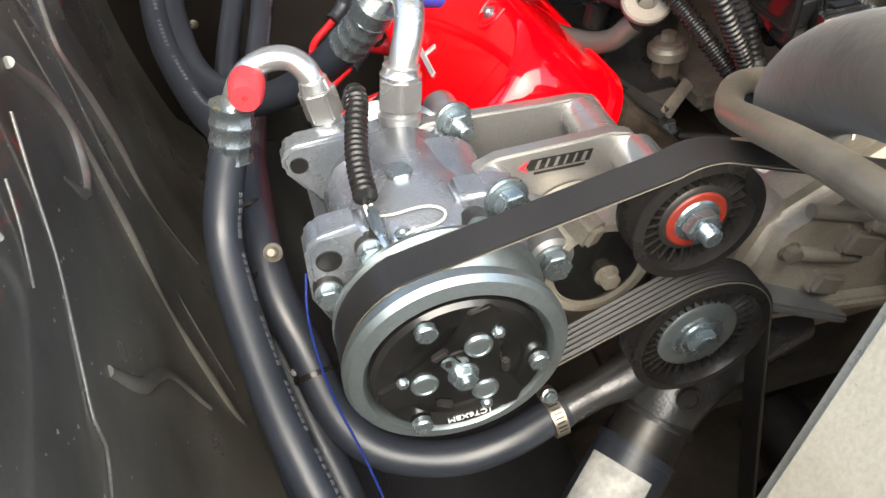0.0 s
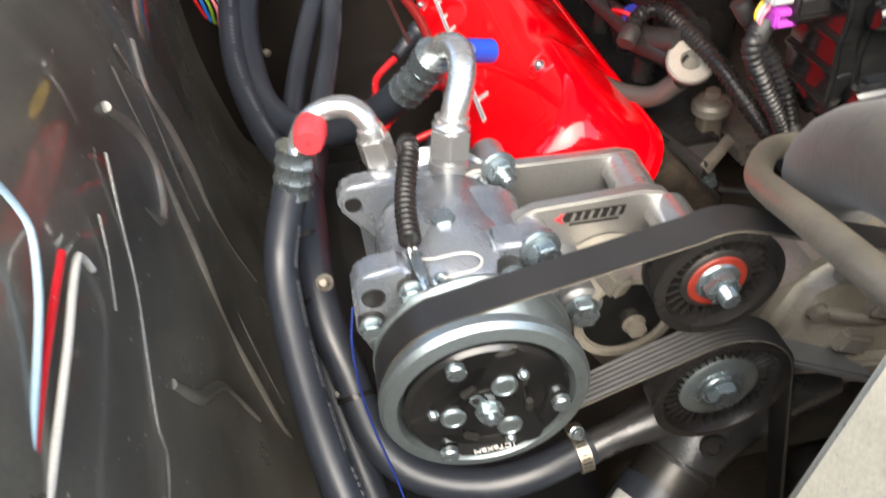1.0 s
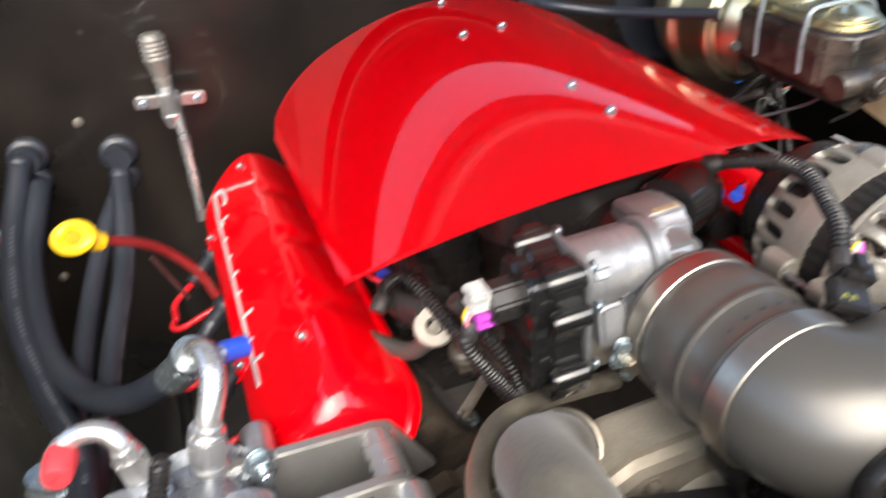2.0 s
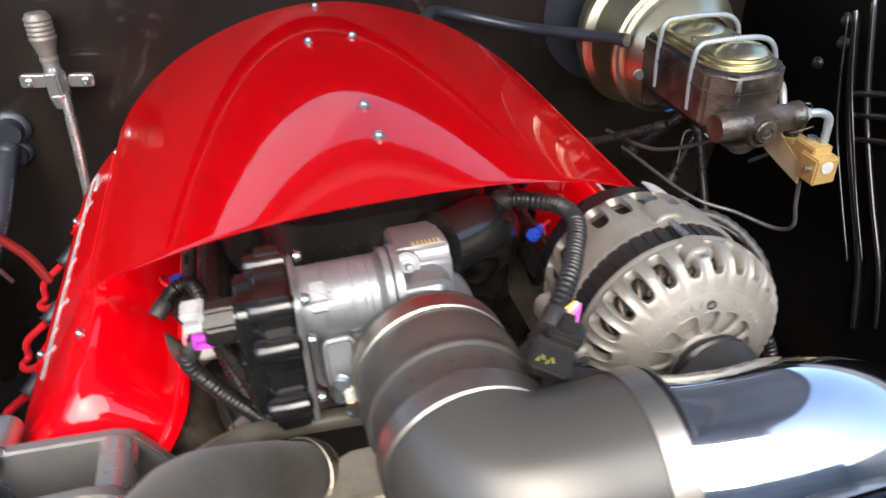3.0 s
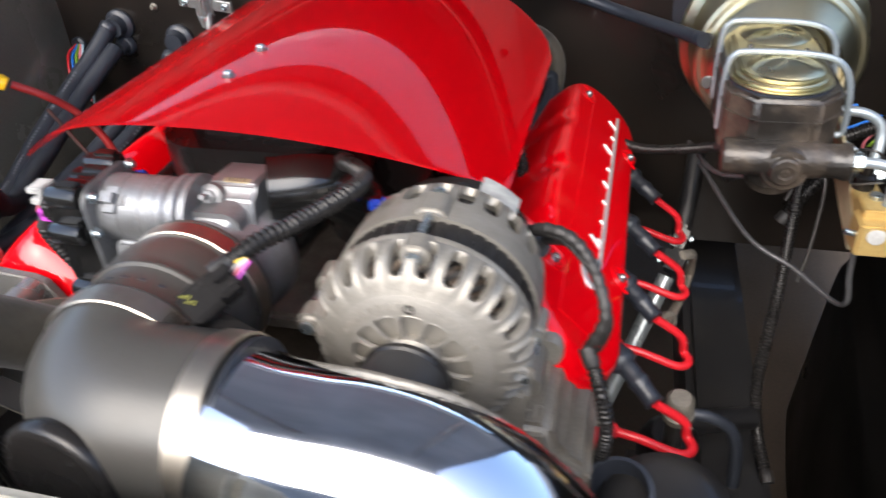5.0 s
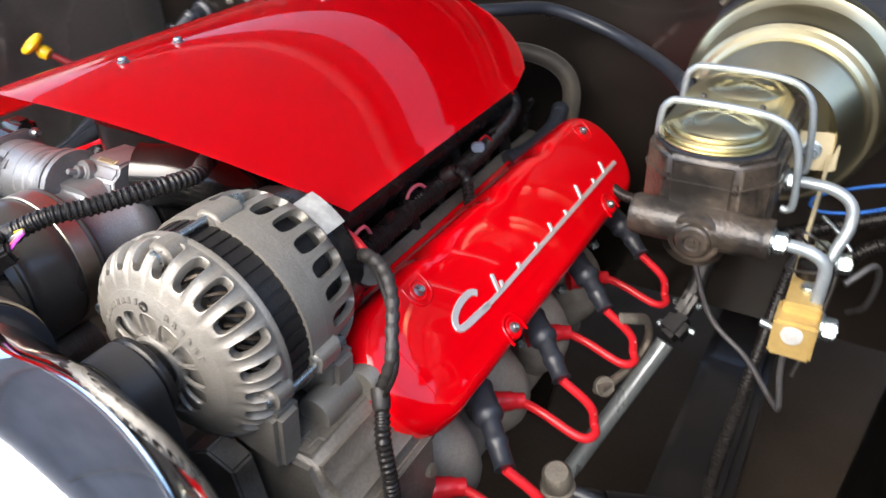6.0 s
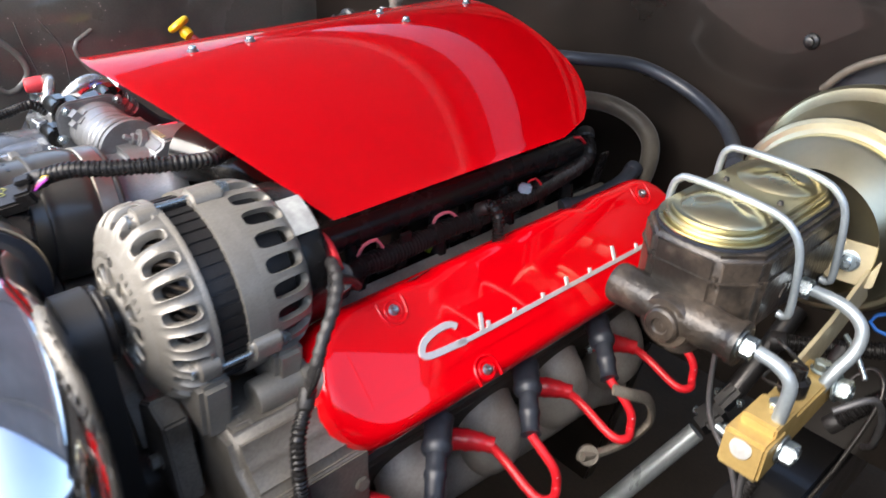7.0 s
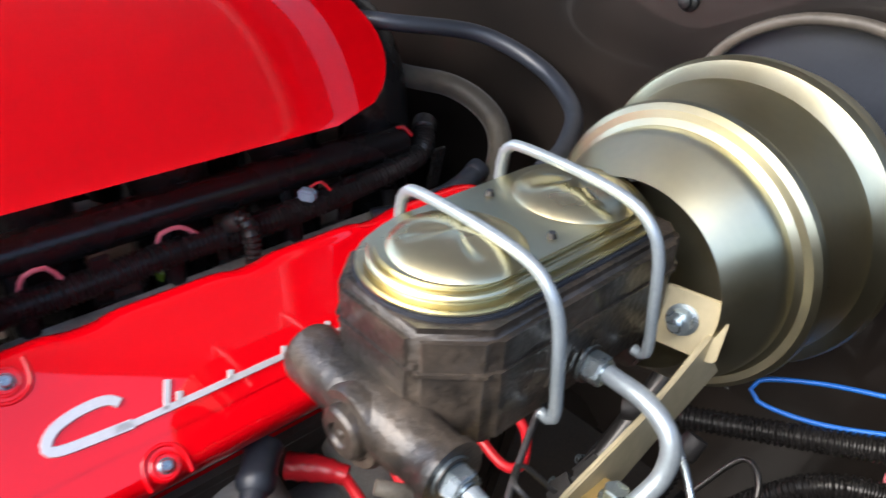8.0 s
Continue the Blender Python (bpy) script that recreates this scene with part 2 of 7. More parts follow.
def glide(points, step=0.006, closed=False):
    """A smooth line through points (Catmull-Rom), in even steps."""
    p = [Vector(v) for v in points]
    if len(p) == 2:
        n = max(2, int((p[1] - p[0]).length / step))
        return [p[0].lerp(p[1], i / n) for i in range(n + 1)]
    ends = (p[-1:] + p + p[:2]) if closed else [2 * p[0] - p[1]] + p + [2 * p[-1] - p[-2]]
    out = []
    for a, b, c, d in zip(ends, ends[1:], ends[2:], ends[3:]):
        n = max(2, int((c - b).length / step))
        for i in range(n):
            t = i / n
            out.append(0.5 * (2 * b + (c - a) * t + (2 * a - 5 * b + 4 * c - d) * t * t + (3 * b - a - 3 * c + d) * t ** 3))
    return out if closed else out + [p[-1]]


def frames_along(line):
    """Two cross directions at each point of a line, turning as little as can be."""
    side = None
    out = []
    for i, p in enumerate(line):
        ahead = (line[min(i + 1, len(line) - 1)] - line[max(i - 1, 0)]).normalized()
        side = ahead.orthogonal().normalized() if side is None else (side - ahead * side.dot(ahead)).normalized()
        out.append((side, ahead.cross(side)))
    return out


def tube(points, radius, around=14, step=0.006, shape=None, flat=1.0):
    """A hose or rod through points. shape(s, length): its radius along the way."""
    line = glide(points, step)
    far, rings = 0.0, []
    total = sum((b - a).length for a, b in zip(line, line[1:]))
    for i, (p, (u, v)) in enumerate(zip(line, frames_along(line))):
        far += (p - line[i - 1]).length if i else 0.0
        r = shape(far, total) if shape else radius
        rings.append([p + r * (math.cos(a) * u + flat * math.sin(a) * v) for a in (2 * math.pi * k / around for k in range(around))])
    return grid(rings)


def loom(points, radius, pitch=0.0042, around=12):
    """Split corrugated conduit."""
    return tube(points, radius, around, pitch / 4, lambda s, _: radius * (1.0 if (s / pitch) % 1.0 < 0.5 else 0.84))


def lathe(profile, m, around=40):
    """A turned body: rows of radius and height, about the z of the pose m."""
    rings = [[m @ Vector((max(r, 1e-5) * math.cos(a), max(r, 1e-5) * math.sin(a), h)) for a in (2 * math.pi * k / around for k in range(around))] for r, h in profile]
    return grid(rings)


def slab(outline, low, high, m, bevel=0.0, segments=2):
    """A plate: an outline in x and y, from low to high along z, at the pose m."""
    bm = bmesh.new()
    face = bm.faces.new([bm.verts.new((x, y, low)) for x, y in outline])
    up = bmesh.ops.extrude_face_region(bm, geom=[face])
    bmesh.ops.translate(bm, verts=[v for v in up["geom"] if isinstance(v, bmesh.types.BMVert)], vec=(0, 0, high - low))
    bmesh.ops.recalc_face_normals(bm, faces=bm.faces)
    if bevel:
        sharp = [e for e in bm.edges if len(e.link_faces) == 2 and e.calc_face_angle(0) > 0.6]
        bmesh.ops.bevel(bm, geom=sharp, offset=bevel, segments=segments, affect="EDGES", clamp_overlap=True)
    bmesh.ops.transform(bm, matrix=m, verts=bm.verts)
    return bm


def block(size, m, bevel=0.002, segments=2):
    """A box about the origin of m, its edges rounded."""
    x, y, z = (s / 2 for s in size)
    return slab([(-x, -y), (x, -y), (x, y), (-x, y)], -z, z, m, bevel, segments)


def rounded(w, h, r, n=6):
    """The outline of a rounded rectangle about the origin."""
    out = []
    for cx, cy, a0 in ((w / 2 - r, h / 2 - r, 0), (r - w / 2, h / 2 - r, 90), (r - w / 2, r - h / 2, 180), (w / 2 - r, r - h / 2, 270)):
        out += [(cx + r * math.cos(radians(a0 + 90 * k / n)), cy + r * math.sin(radians(a0 + 90 * k / n))) for k in range(n + 1)]
    return out


def joined(*bms):
    """Several bmeshes in one."""
    first = bms[0]
    for other in bms[1:]:
        me = bpy.data.meshes.new("join")
        other.to_mesh(me)
        other.free()
        first.from_mesh(me)
        bpy.data.meshes.remove(me)
    return first


def hex_bolt(width, head, washer=1.35, hollow=0.0, stud=0.0, flange=0.2):
    """A flanged hexagon head with rounded top; z points out of the surface."""
    r = width / 2
    bms = [lathe([(0, 0), (r * washer, 0), (r * washer, head * flange * 0.7), (r * 1.02, head * flange), (0, head * flange)], Matrix(), 24),
           slab([(r * 1.13 * math.cos(radians(60 * k)), r * 1.13 * math.sin(radians(60 * k))) for k in range(6)], head * flange * 0.8, head, Matrix(), width * 0.06)]
    if hollow:
        bms.append(lathe([(0, head * 0.97), (r * hollow * 1.25, head * 0.97), (r * hollow * 1.25, head * 1.06), (r * hollow, head * 1.06), (r * hollow, head * 1.0), (0, head * 1.0)], Matrix(), 18))
    if stud:
        bms.append(lathe([(0, head), (r * 0.5, head), (r * 0.5, head + stud * 0.9), (r * 0.4, head + stud), (0, head + stud)], Matrix(), 14))
    return joined(*bms)


def pan_screw(width, head):
    r = width / 2
    return joined(lathe([(0, 0), (r * 1.3, 0), (r * 1.3, head * 0.2), (r, head * 0.3), (r, head * 0.7), (r * 0.8, head), (r * 0.45, head), (r * 0.45, head * 0.6), (0, head * 0.6)], Matrix(), 20))


BOLT_S = finish(hex_bolt(0.0085, 0.006), ZINC)
BOLT_M = finish(hex_bolt(0.0115, 0.008), ZINC)
BOLT_L = finish(hex_bolt(0.016, 0.011, hollow=0.5), ZINC)
BOLT_GREY = finish(hex_bolt(0.0115, 0.008), CAST_DIRTY)
BOLT_DARK = finish(hex_bolt(0.0105, 0.007), DARK_STEEL)
SCREW = finish(pan_screw(0.0075, 0.0045), ZINC)


def clamp_band(at, axis, radius, width=0.012, screw_angle=0.0, name="hose_clamp", label="stainless worm-drive hose clamp", slots=True):
    """A worm-drive clamp round a hose: band, slotted strip, housing and screw."""
    m = facing(at, axis)
    base = m @ Vector((0, 0, 0))
    ob = thing(name, base, label, "hose clamp", "hose clamps")
    h = width / 2
    part("band", lathe([(radius, -h), (radius + 0.0012, -h * 0.9), (radius + 0.0012, h * 0.9), (radius, h), (radius - 0.0008, 0), (radius, -h)], m, 48), STEEL, ob)
    turn = m @ Matrix.Rotation(screw_angle, 4, "Z")
    body = turn @ Matrix.Translation((radius + 0.0045, 0, 0))
    part("housing", block((0.007, 0.014, width * 1.1), body, 0.0015), STEEL, ob)
    screw_m = body @ Matrix.Translation((0.001, 0.007, 0)) @ Matrix.Rotation(radians(-90), 4, "X")
    piece("screw", BOLT_S, ob, screw_m)
    if slots:
        me = finish(block((0.0008, 0.0012, width * 0.62), Matrix(), 0.0), DARK_STEEL)
        for k in range(9):
            a = screw_angle + 0.16 + k * 0.0032 / radius
            piece("slot", me, ob, m @ Matrix.Rotation(a, 4, "Z") @ Matrix.Translation((radius + 0.0011, 0, 0)))
    return ob


def ribbon(points, width, low, high, m):
    """A flat raised stroke: a line in x and y of the pose m, of some width, standing from low to high."""
    line = glide([(x, y, 0) for x, y in points], 0.003)
    rings = []
    for i, p in enumerate(line):
        ahead = (line[min(i + 1, len(line) - 1)] - line[max(i - 1, 0)]).normalized()
        out = Vector((-ahead.y, ahead.x, 0)) * width / 2
        rings.append([m @ (p + out * 1.0 + Vector((0, 0, low))), m @ (p + out * 0.8 + Vector((0, 0, high))), m @ (p - out * 0.8 + Vector((0, 0, high))), m @ (p - out + Vector((0, 0, low)))])
    return grid(rings)


def sector(profile, m, a0, a1, n=16):
    """A piece of a turned shell between two angles: rows of radius and height, closed round."""
    rings = []
    for k in range(n + 1):
        a = radians(a0 + (a1 - a0) * k / n)
        rings.append([m @ Vector((r * math.cos(a), r * math.sin(a), h)) for r, h in profile])
    return grid(rings)


# ---- setting ----
single("ground", slab([(-60, -60), (60, -60), (60, 60), (-60, 60)], -0.1, 0.0, Matrix()), CONCRETE, "dusty tan concrete floor under the engine bay", "ground", (0, 0, 0), kind="structure")

# the firewall, with a rolled top under the cowl
wall = thing("firewall", (0, 0.5, 0.3), "glossy black painted steel firewall", "firewall", kind="structure")
part("panel", slab([(-0.86, 0.30), (0.16, 0.30), (0.22, 0.645), (0.86, 0.645), (0.86, 1.18), (0.80, 1.20), (-0.80, 1.20), (-0.86, 1.18)], -0.49, -0.52, pose(0, 0, 0, 90), 0.004), FIREWALL, wall)
part("cowl_lip", tube([(-0.84, 0.485, 1.19), (0.84, 0.485, 1.19)], 0.012), FIREWALL, wall)


def fender(side, name, label, at, paint):
    """An inner fender: a pressed upright sheet that rolls out to the wing above and to the chassis below."""
    ob = thing(name, (side * at, -0.05, 0.3), label, "inner fender", kind="structure")
    section = [(0.30, 1.155), (0.16, 1.15), (0.06, 1.13), (0.015, 1.08), (0.0, 1.0), (0.0, 0.90), (-0.004, 0.80), (-0.016, 0.72), (-0.03, 0.66), (-0.055, 0.62), (-0.06, 0.50), (-0.062, 0.30)]
    line = glide([(x, 0, z) for x, z in section], 0.02)
    rings = []
    for k in range(45):
        y = -0.66 + 1.15 * k / 44
        rings.append([Vector((side * (at + p.x + 0.11 * y + 0.006 * math.sin(9 * y + 5 * p.z)), y, p.z)) for p in line])
    bm = grid(rings, closed_ring=False, cap=False)
    bmesh.ops.solidify(bm, geom=bm.faces, thickness=0.003)
    part("panel", bm, paint, ob, smooth=60)

    def crease(pts, r):
        part("crease", tube([(side * (at + 0.11 * y + 0.006 * math.sin(9 * y + 5 * z) - 0.0010 - (0.016 * max(0.0, 0.80 - z) / 0.08)), y, z) for y, z in pts], r, 10, 0.01), CREASE_GLINT, ob)

    def swell(pts, r):
        part("pressing", tube([(side * (at + 0.11 * y + 0.006 * math.sin(9 * y + 5 * z) + 0.0015 - (0.016 * max(0.0, 0.80 - z) / 0.08)), y, z) for y, z in pts], r, 14, 0.01, lambda s, t: r * (0.35 + 0.65 * math.sin(math.pi * min(1.0, 0.1 + 0.85 * s / t)))), HAZED_BLACK_PAINT, ob, smooth=80)

    if side < 0:
        crease([(-0.027, 1.037), (-0.003, 0.991), (-0.002, 0.947), (0.0, 0.905), (0.009, 0.865)], 0.0009)
        crease([(-0.060, 1.037), (-0.055, 1.004), (-0.045, 0.96), (-0.043, 0.922), (-0.042, 0.90)], 0.0008)
        crease([(-0.144, 1.026), (-0.166, 0.999), (-0.188, 0.968), (-0.220, 0.942), (-0.248, 0.920), (-0.253, 0.905), (-0.279, 0.899)], 0.0010)
        crease([(-0.192, 1.020), (-0.205, 1.003), (-0.226, 0.986)], 0.0008)
        crease([(0.003, 0.798), (-0.022, 0.739), (-0.042, 0.677)], 0.0010)
        swell([(-0.045, 0.96), (-0.042, 0.90), (-0.042, 0.855), (-0.047, 0.796), (-0.062, 0.732), (-0.072, 0.682), (-0.074, 0.645)], 0.0065)
        swell([(-0.102, 1.032), (-0.066, 0.993), (-0.060, 0.960), (-0.090, 0.94), (-0.118, 0.97)], 0.006)
        swell([(0.047, 1.009), (0.015, 0.986), (0.045, 0.930), (0.064, 0.880), (0.067, 0.839), (0.080, 0.78), (0.090, 0.72)], 0.006)
        swell([(-0.20, 0.90), (-0.17, 0.85), (-0.12, 0.80), (-0.10, 0.73)], 0.007)
    return ob


part("booster_rim", tube([(0.362, 0.482, 1.066), (0.382, 0.478, 1.091), (0.408, 0.476, 1.109), (0.440, 0.475, 1.120), (0.482, 0.475, 1.121), (0.525, 0.477, 1.104), (0.560, 0.480, 1.070)], 0.0045, 10, 0.008), RIM, wall, "dusty pressed rim round the booster's opening")
# no hole is cut: a dark disc gives the opening's shade
part("booster_opening_disc", lathe([(0, 0), (0.108, 0), (0.108, 0.003), (0, 0.003)], facing((0.458, 0.4915, 1.010), (0, -1, 0)), 48), RUBBER, wall, "dark disc standing for the shaded opening behind the booster")
for at in ((0.645, 0.225, 1.050), (0.645, 0.222, 1.022), (0.645, 0.255, 0.985), (0.255, 0.489, 1.16), (0.335, 0.489, 1.11)):
    part("screw", lathe([(0, 0), (0.0085, 0), (0.0080, 0.002), (0.005, 0.004), (0.005, 0.008), (0.003, 0.009), (0, 0.009)], facing(at, (-1, -0.3, 0) if at[0] > 0.6 else (0, -1, 0)), 16), FRAME, wall, "black-painted screw")
# haze is put into the passenger side's colour; the driver's stays black
fender(-1, "inner_fender_passenger", "dusty glossy black pressed-steel inner fender with creases", 0.555, HAZED_BLACK_PAINT)
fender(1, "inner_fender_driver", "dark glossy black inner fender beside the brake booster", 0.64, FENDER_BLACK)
BRACE = material("glossy black brace enamel", (0.008, 0.008, 0.008), 0.16, coat=0.8, grain=0.2, stain=0.4, second=(0.02, 0.019, 0.018), stain_scale=25)
ribs = thing("fender_brace", (0.66, 0.20, 0.6), "glossy black ribbed brace on the inner fender", "brace", kind="structure")
part("channel", tube([(0.637, 0.208, 1.065), (0.637, 0.204, 1.055), (0.637, 0.186, 0.99), (0.637, 0.165, 0.930), (0.637, 0.125, 0.85), (0.634, 0.086, 0.781), (0.622, 0.05, 0.70)], 0.0115, 12, 0.02, flat=0.45), BRACE, ribs, smooth=80)
for pts in ([(0.632, 0.216, 1.062), (0.631, 0.211, 1.057), (0.630, 0.196, 0.99), (0.630, 0.177, 0.925), (0.630, 0.140, 0.85), (0.628, 0.097, 0.774)], [(0.632, 0.199, 1.062), (0.631, 0.197, 1.057), (0.630, 0.176, 0.99), (0.630, 0.153, 0.936), (0.630, 0.117, 0.86), (0.628, 0.076, 0.788)]):
    part("channel_edge", tube(pts, 0.0020, 8, 0.012), BRACE, ribs, smooth=80)
part("rib", tube([(0.636, 0.185, 1.09), (0.635, 0.181, 1.078), (0.635, 0.146, 0.965), (0.635, 0.10, 0.87), (0.633, 0.052, 0.787), (0.625, 0.02, 0.72)], 0.0040, 10, 0.015), BRACE, ribs, smooth=80)
for z in (0.978, 0.953, 0.925):
    part("swage", tube([(0.636, 0.172 + 0.35 * (z - 0.978), z - 0.003), (0.635, 0.150 + 0.35 * (z - 0.978), z + 0.005), (0.640, 0.110 + 0.35 * (z - 0.978), z + 0.018)], 0.0045, 10, 0.01), BRACE, ribs, smooth=80)

# unseen walls, added round the car to bound light and reflections; the roof is open
for name, size, at in (("wall_left", (0.2, 14, 1.1), (-4.2, 1, 0.55)), ("wall_right", (0.2, 14, 2.4), (4.2, 1, 1.2)), ("wall_back", (8.6, 0.2, 2.4), (0, 8.1, 1.2)), ("wall_front", (8.6, 0.2, 3.0), (0, -6.1, 1.5))):
    single(name, block(size, pose(*at), 0.01), PLASTER, "plain pale wall, unseen, added to bound light and reflections", "wall", kind="structure")

# the raised hood: hinged behind the engine, its nose curving down in front; a slot of daylight stays open above the cowl
hood = thing("hood", (0, 0.42, 1.34), "blue-grey painted underside of the raised hood", "hood", kind="structure")
HOOD_LINE = glide([(0, 0.425, 1.340), (0, 0.24, 1.520), (0, -0.02, 1.750), (0, -0.28, 1.960), (0, -0.50, 2.100), (0, -0.64, 2.130), (0, -0.70, 2.080)], 0.03)
rings = []
for p in HOOD_LINE:
    wide = 0.74 - 0.16 * max(0.0, (0.1 - p.y) / 0.8) ** 1.5
    rings.append([Vector((wide * a, p.y + 0.10 * abs(a) ** 4 * 0.6, p.z - 0.11 * abs(a) ** 3)) for a in (k / 12 for k in range(-12, 13))])
bm = grid(rings, closed_ring=False, cap=False)
bmesh.ops.solidify(bm, geom=bm.faces, thickness=0.004)
part("skin", bm, HOOD_PAINT, hood, smooth=60)
for a in (-0.62, 0.62):
    part("side_rail", tube([Vector((a * (0.74 - 0.16 * max(0.0, (0.1 - p.y) / 0.8) ** 1.5), p.y + 0.01, p.z - 0.045)) for p in HOOD_LINE[2:-6:6]], 0.022, 10, 0.05, flat=0.6), HOOD_PAINT, hood)
part("cross_rail", tube([(-0.62, 0.395, 1.335), (0.0, 0.385, 1.362), (0.62, 0.395, 1.335)], 0.018, 10, 0.05), HOOD_PAINT, hood)
cowl = thing("cowl", (0, 0.55, 1.2), "black painted cowl and windshield base", "cowl", kind="structure")
part("lip", slab([(0.405, 1.252), (0.415, 1.262), (0.66, 1.275), (0.72, 1.262), (0.72, 1.18), (0.485, 1.18), (0.478, 1.215), (0.44, 1.240)], -0.85, 0.85, Matrix(((0, 0, 1, 0), (1, 0, 0, 0), (0, 1, 0, 0), (0, 0, 0, 1))), 0.006), FIREWALL, cowl)
for side in (-1, 1):
    part("hinge_arm", tube([(side * 0.60, 0.50, 1.20), (side * 0.60, 0.47, 1.28), (side * 0.60, 0.43, 1.335)], 0.012, 10, 0.02), FIREWALL, cowl)
glass = thing("windshield", (0, 0.72, 1.26), "clear windshield glass behind the cowl", "windshield", kind="structure")
pane = part("pane", slab(rounded(1.40, 0.40, 0.05), 0.0, 0.006, pose(0, 0.80, 1.46, 62), 0.001), GLASS, glass)
pane.visible_shadow = False

# unseen slab that keeps sky light off the ground behind the firewall
single("cab_floor_shade", block((1.7, 1.9, 0.03), pose(0, 1.48, 0.635), 0.006), FRAME, "black cab floor slab, unseen, added to shade the ground", "cab floor", kind="structure")

# unseen body sides and a front panel, added to keep low light out of the bay
for side, name in ((-1, "body_side_passenger"), (1, "body_side_driver")):
    single(name, block((0.04, 3.10, 0.94), pose(side * 0.95, 0.88, 0.59), 0.02, 3), HOOD_PAINT, "blue-grey body side, unseen, added to block low light", "body side", kind="structure")
single("front_blocker", block((1.86, 0.03, 0.62), pose(0, -0.645, 0.58), 0.012), FRAME, "black panel under the grille, unseen, added to block low light", "panel", kind="structure")

# chassis
rails = thing("chassis_frame", (0, 0, 0.45), "black painted chassis rails and crossmember under the engine", "chassis", kind="structure")
for s in (-1, 1):
    part("rail", block((0.09, 1.65, 0.14), pose(s * 0.46, 0.225, 0.52), 0.012), FRAME, rails)
# black sheet added for the darkness under the compressor
part("under_dark_sheet", block((0.34, 1.0, 0.01), pose(-0.41, -0.05, 0.56), 0.002), FRAME, rails)
# covers the sunlit ground; its dark brown stands in for the shade there
part("crossmember", block((0.9, 0.34, 0.06), pose(0, -0.18, 0.40), 0.02), DUSTY_STEEL, rails, "dusty brown crossmember, added to stand for shaded ground")

# radiator: aluminium top tank with a rolled bead, core below
rad = thing("radiator", (0.0, -0.41, 0.5), "aluminium radiator with a welded top tank", "radiator")
part("tank", slab([(-0.277, 0.88), (-0.270, 0.90), (-0.250, 1.003), (-0.2445, 1.032), (-0.232, 1.046), (0.110, 1.046), (0.110, 0.88)], 0.363, 0.448, pose(0, 0, 0, 90), 0.009, 4), TANK, rad, "brushed aluminium top tank")

part("shroud", slab(rounded(0.42, 0.10, 0.02), 0.86, 1.005, pose(0.312, -0.426, 0, 0, 0, -11), 0.010, 3), GLOSS_BLACK, rad, "black plastic fan shroud")
part("core", block((0.58, 0.05, 0.40), pose(0.03, -0.405, 0.73), 0.003), DARK_STEEL, rad)

# settled dust on the passenger fender
rng = random.Random(4)
flecks = bmesh.new()
for k in range(420):
    y, z = rng.uniform(-0.42, 0.10), rng.uniform(0.70, 1.06)
    if k % 3 == 0:
        z = rng.uniform(0.66, 0.98)
        y = -0.045 + rng.gauss(0, 0.010) - 0.25 * max(0.0, 0.78 - z)
    x = -(0.555 + 0.11 * y + 0.006 * math.sin(9 * y + 5 * z) - 0.0022 - 0.016 * max(0.0, 0.80 - z) / 0.08)
    r = rng.choice((0.0005, 0.0006, 0.0008, 0.0013))
    flecks.faces.new([flecks.verts.new((x + dx, y + dy, z + dz)) for dx, dy, dz in ((0, -r, 0), (0.0003, 0, -r), (0, r, 0), (0.0004, 0, r))])
single("dust_flecks", flecks, FLECK, "pale grit stuck to the dusty inner fender", "dust", kind="stuff")


# ---- engine ----
D45 = math.sqrt(0.5)


def bank(side, back):
    """The pose of a cylinder bank's cover: x outward along its face, y to the back, z out of it."""
    x, z = Vector((side * D45, 0, -D45)), Vector((side * D45, 0, D45))
    m = Matrix((x, z.cross(x), z)).transposed().to_4x4()
    if side < 0:
        m = Matrix((x, Vector((0, 1, 0)), z)).transposed().to_4x4()
    m.translation = (side * 0.2565, back, 0.9465)
    return m


BANK_D, BANK_P = bank(1, -0.013), bank(-1, 0.013)


def loop_on(half_w, half_l, rad, x0, y0, z, dent=0.0):
    """A rounded outline with close points along its long sides; dent: depth of the scallops in the inner side."""
    n, m, out = 8, 48, []
    for cx, cy, a0 in ((half_w - rad, half_l - rad, 0), (rad - half_w, half_l - rad, 90), (rad - half_w, rad - half_l, 180), (half_w - rad, rad - half_l, 270)):
        out += [(cx + rad * math.cos(radians(a0 + 90 * k / n)), cy + rad * math.sin(radians(a0 + 90 * k / n))) for k in range(n + 1)]
        if a0 in (90, 270):
            sign = 1 if a0 == 90 else -1
            out += [(-sign * half_w, sign * (half_l - rad) * (1 - 2 * k / m)) for k in range(1, m)]
    pts = []
    for x, y in out:
        if x < 0:
            x += dent * sum(math.exp(-((y + y0 - c) / 0.016) ** 4) for c in (0.048, 0.158, 0.268)) * min(1.0, -2 * x / half_w)
        pts.append(Vector((x0 + x, y0 + y, z)))
    return pts


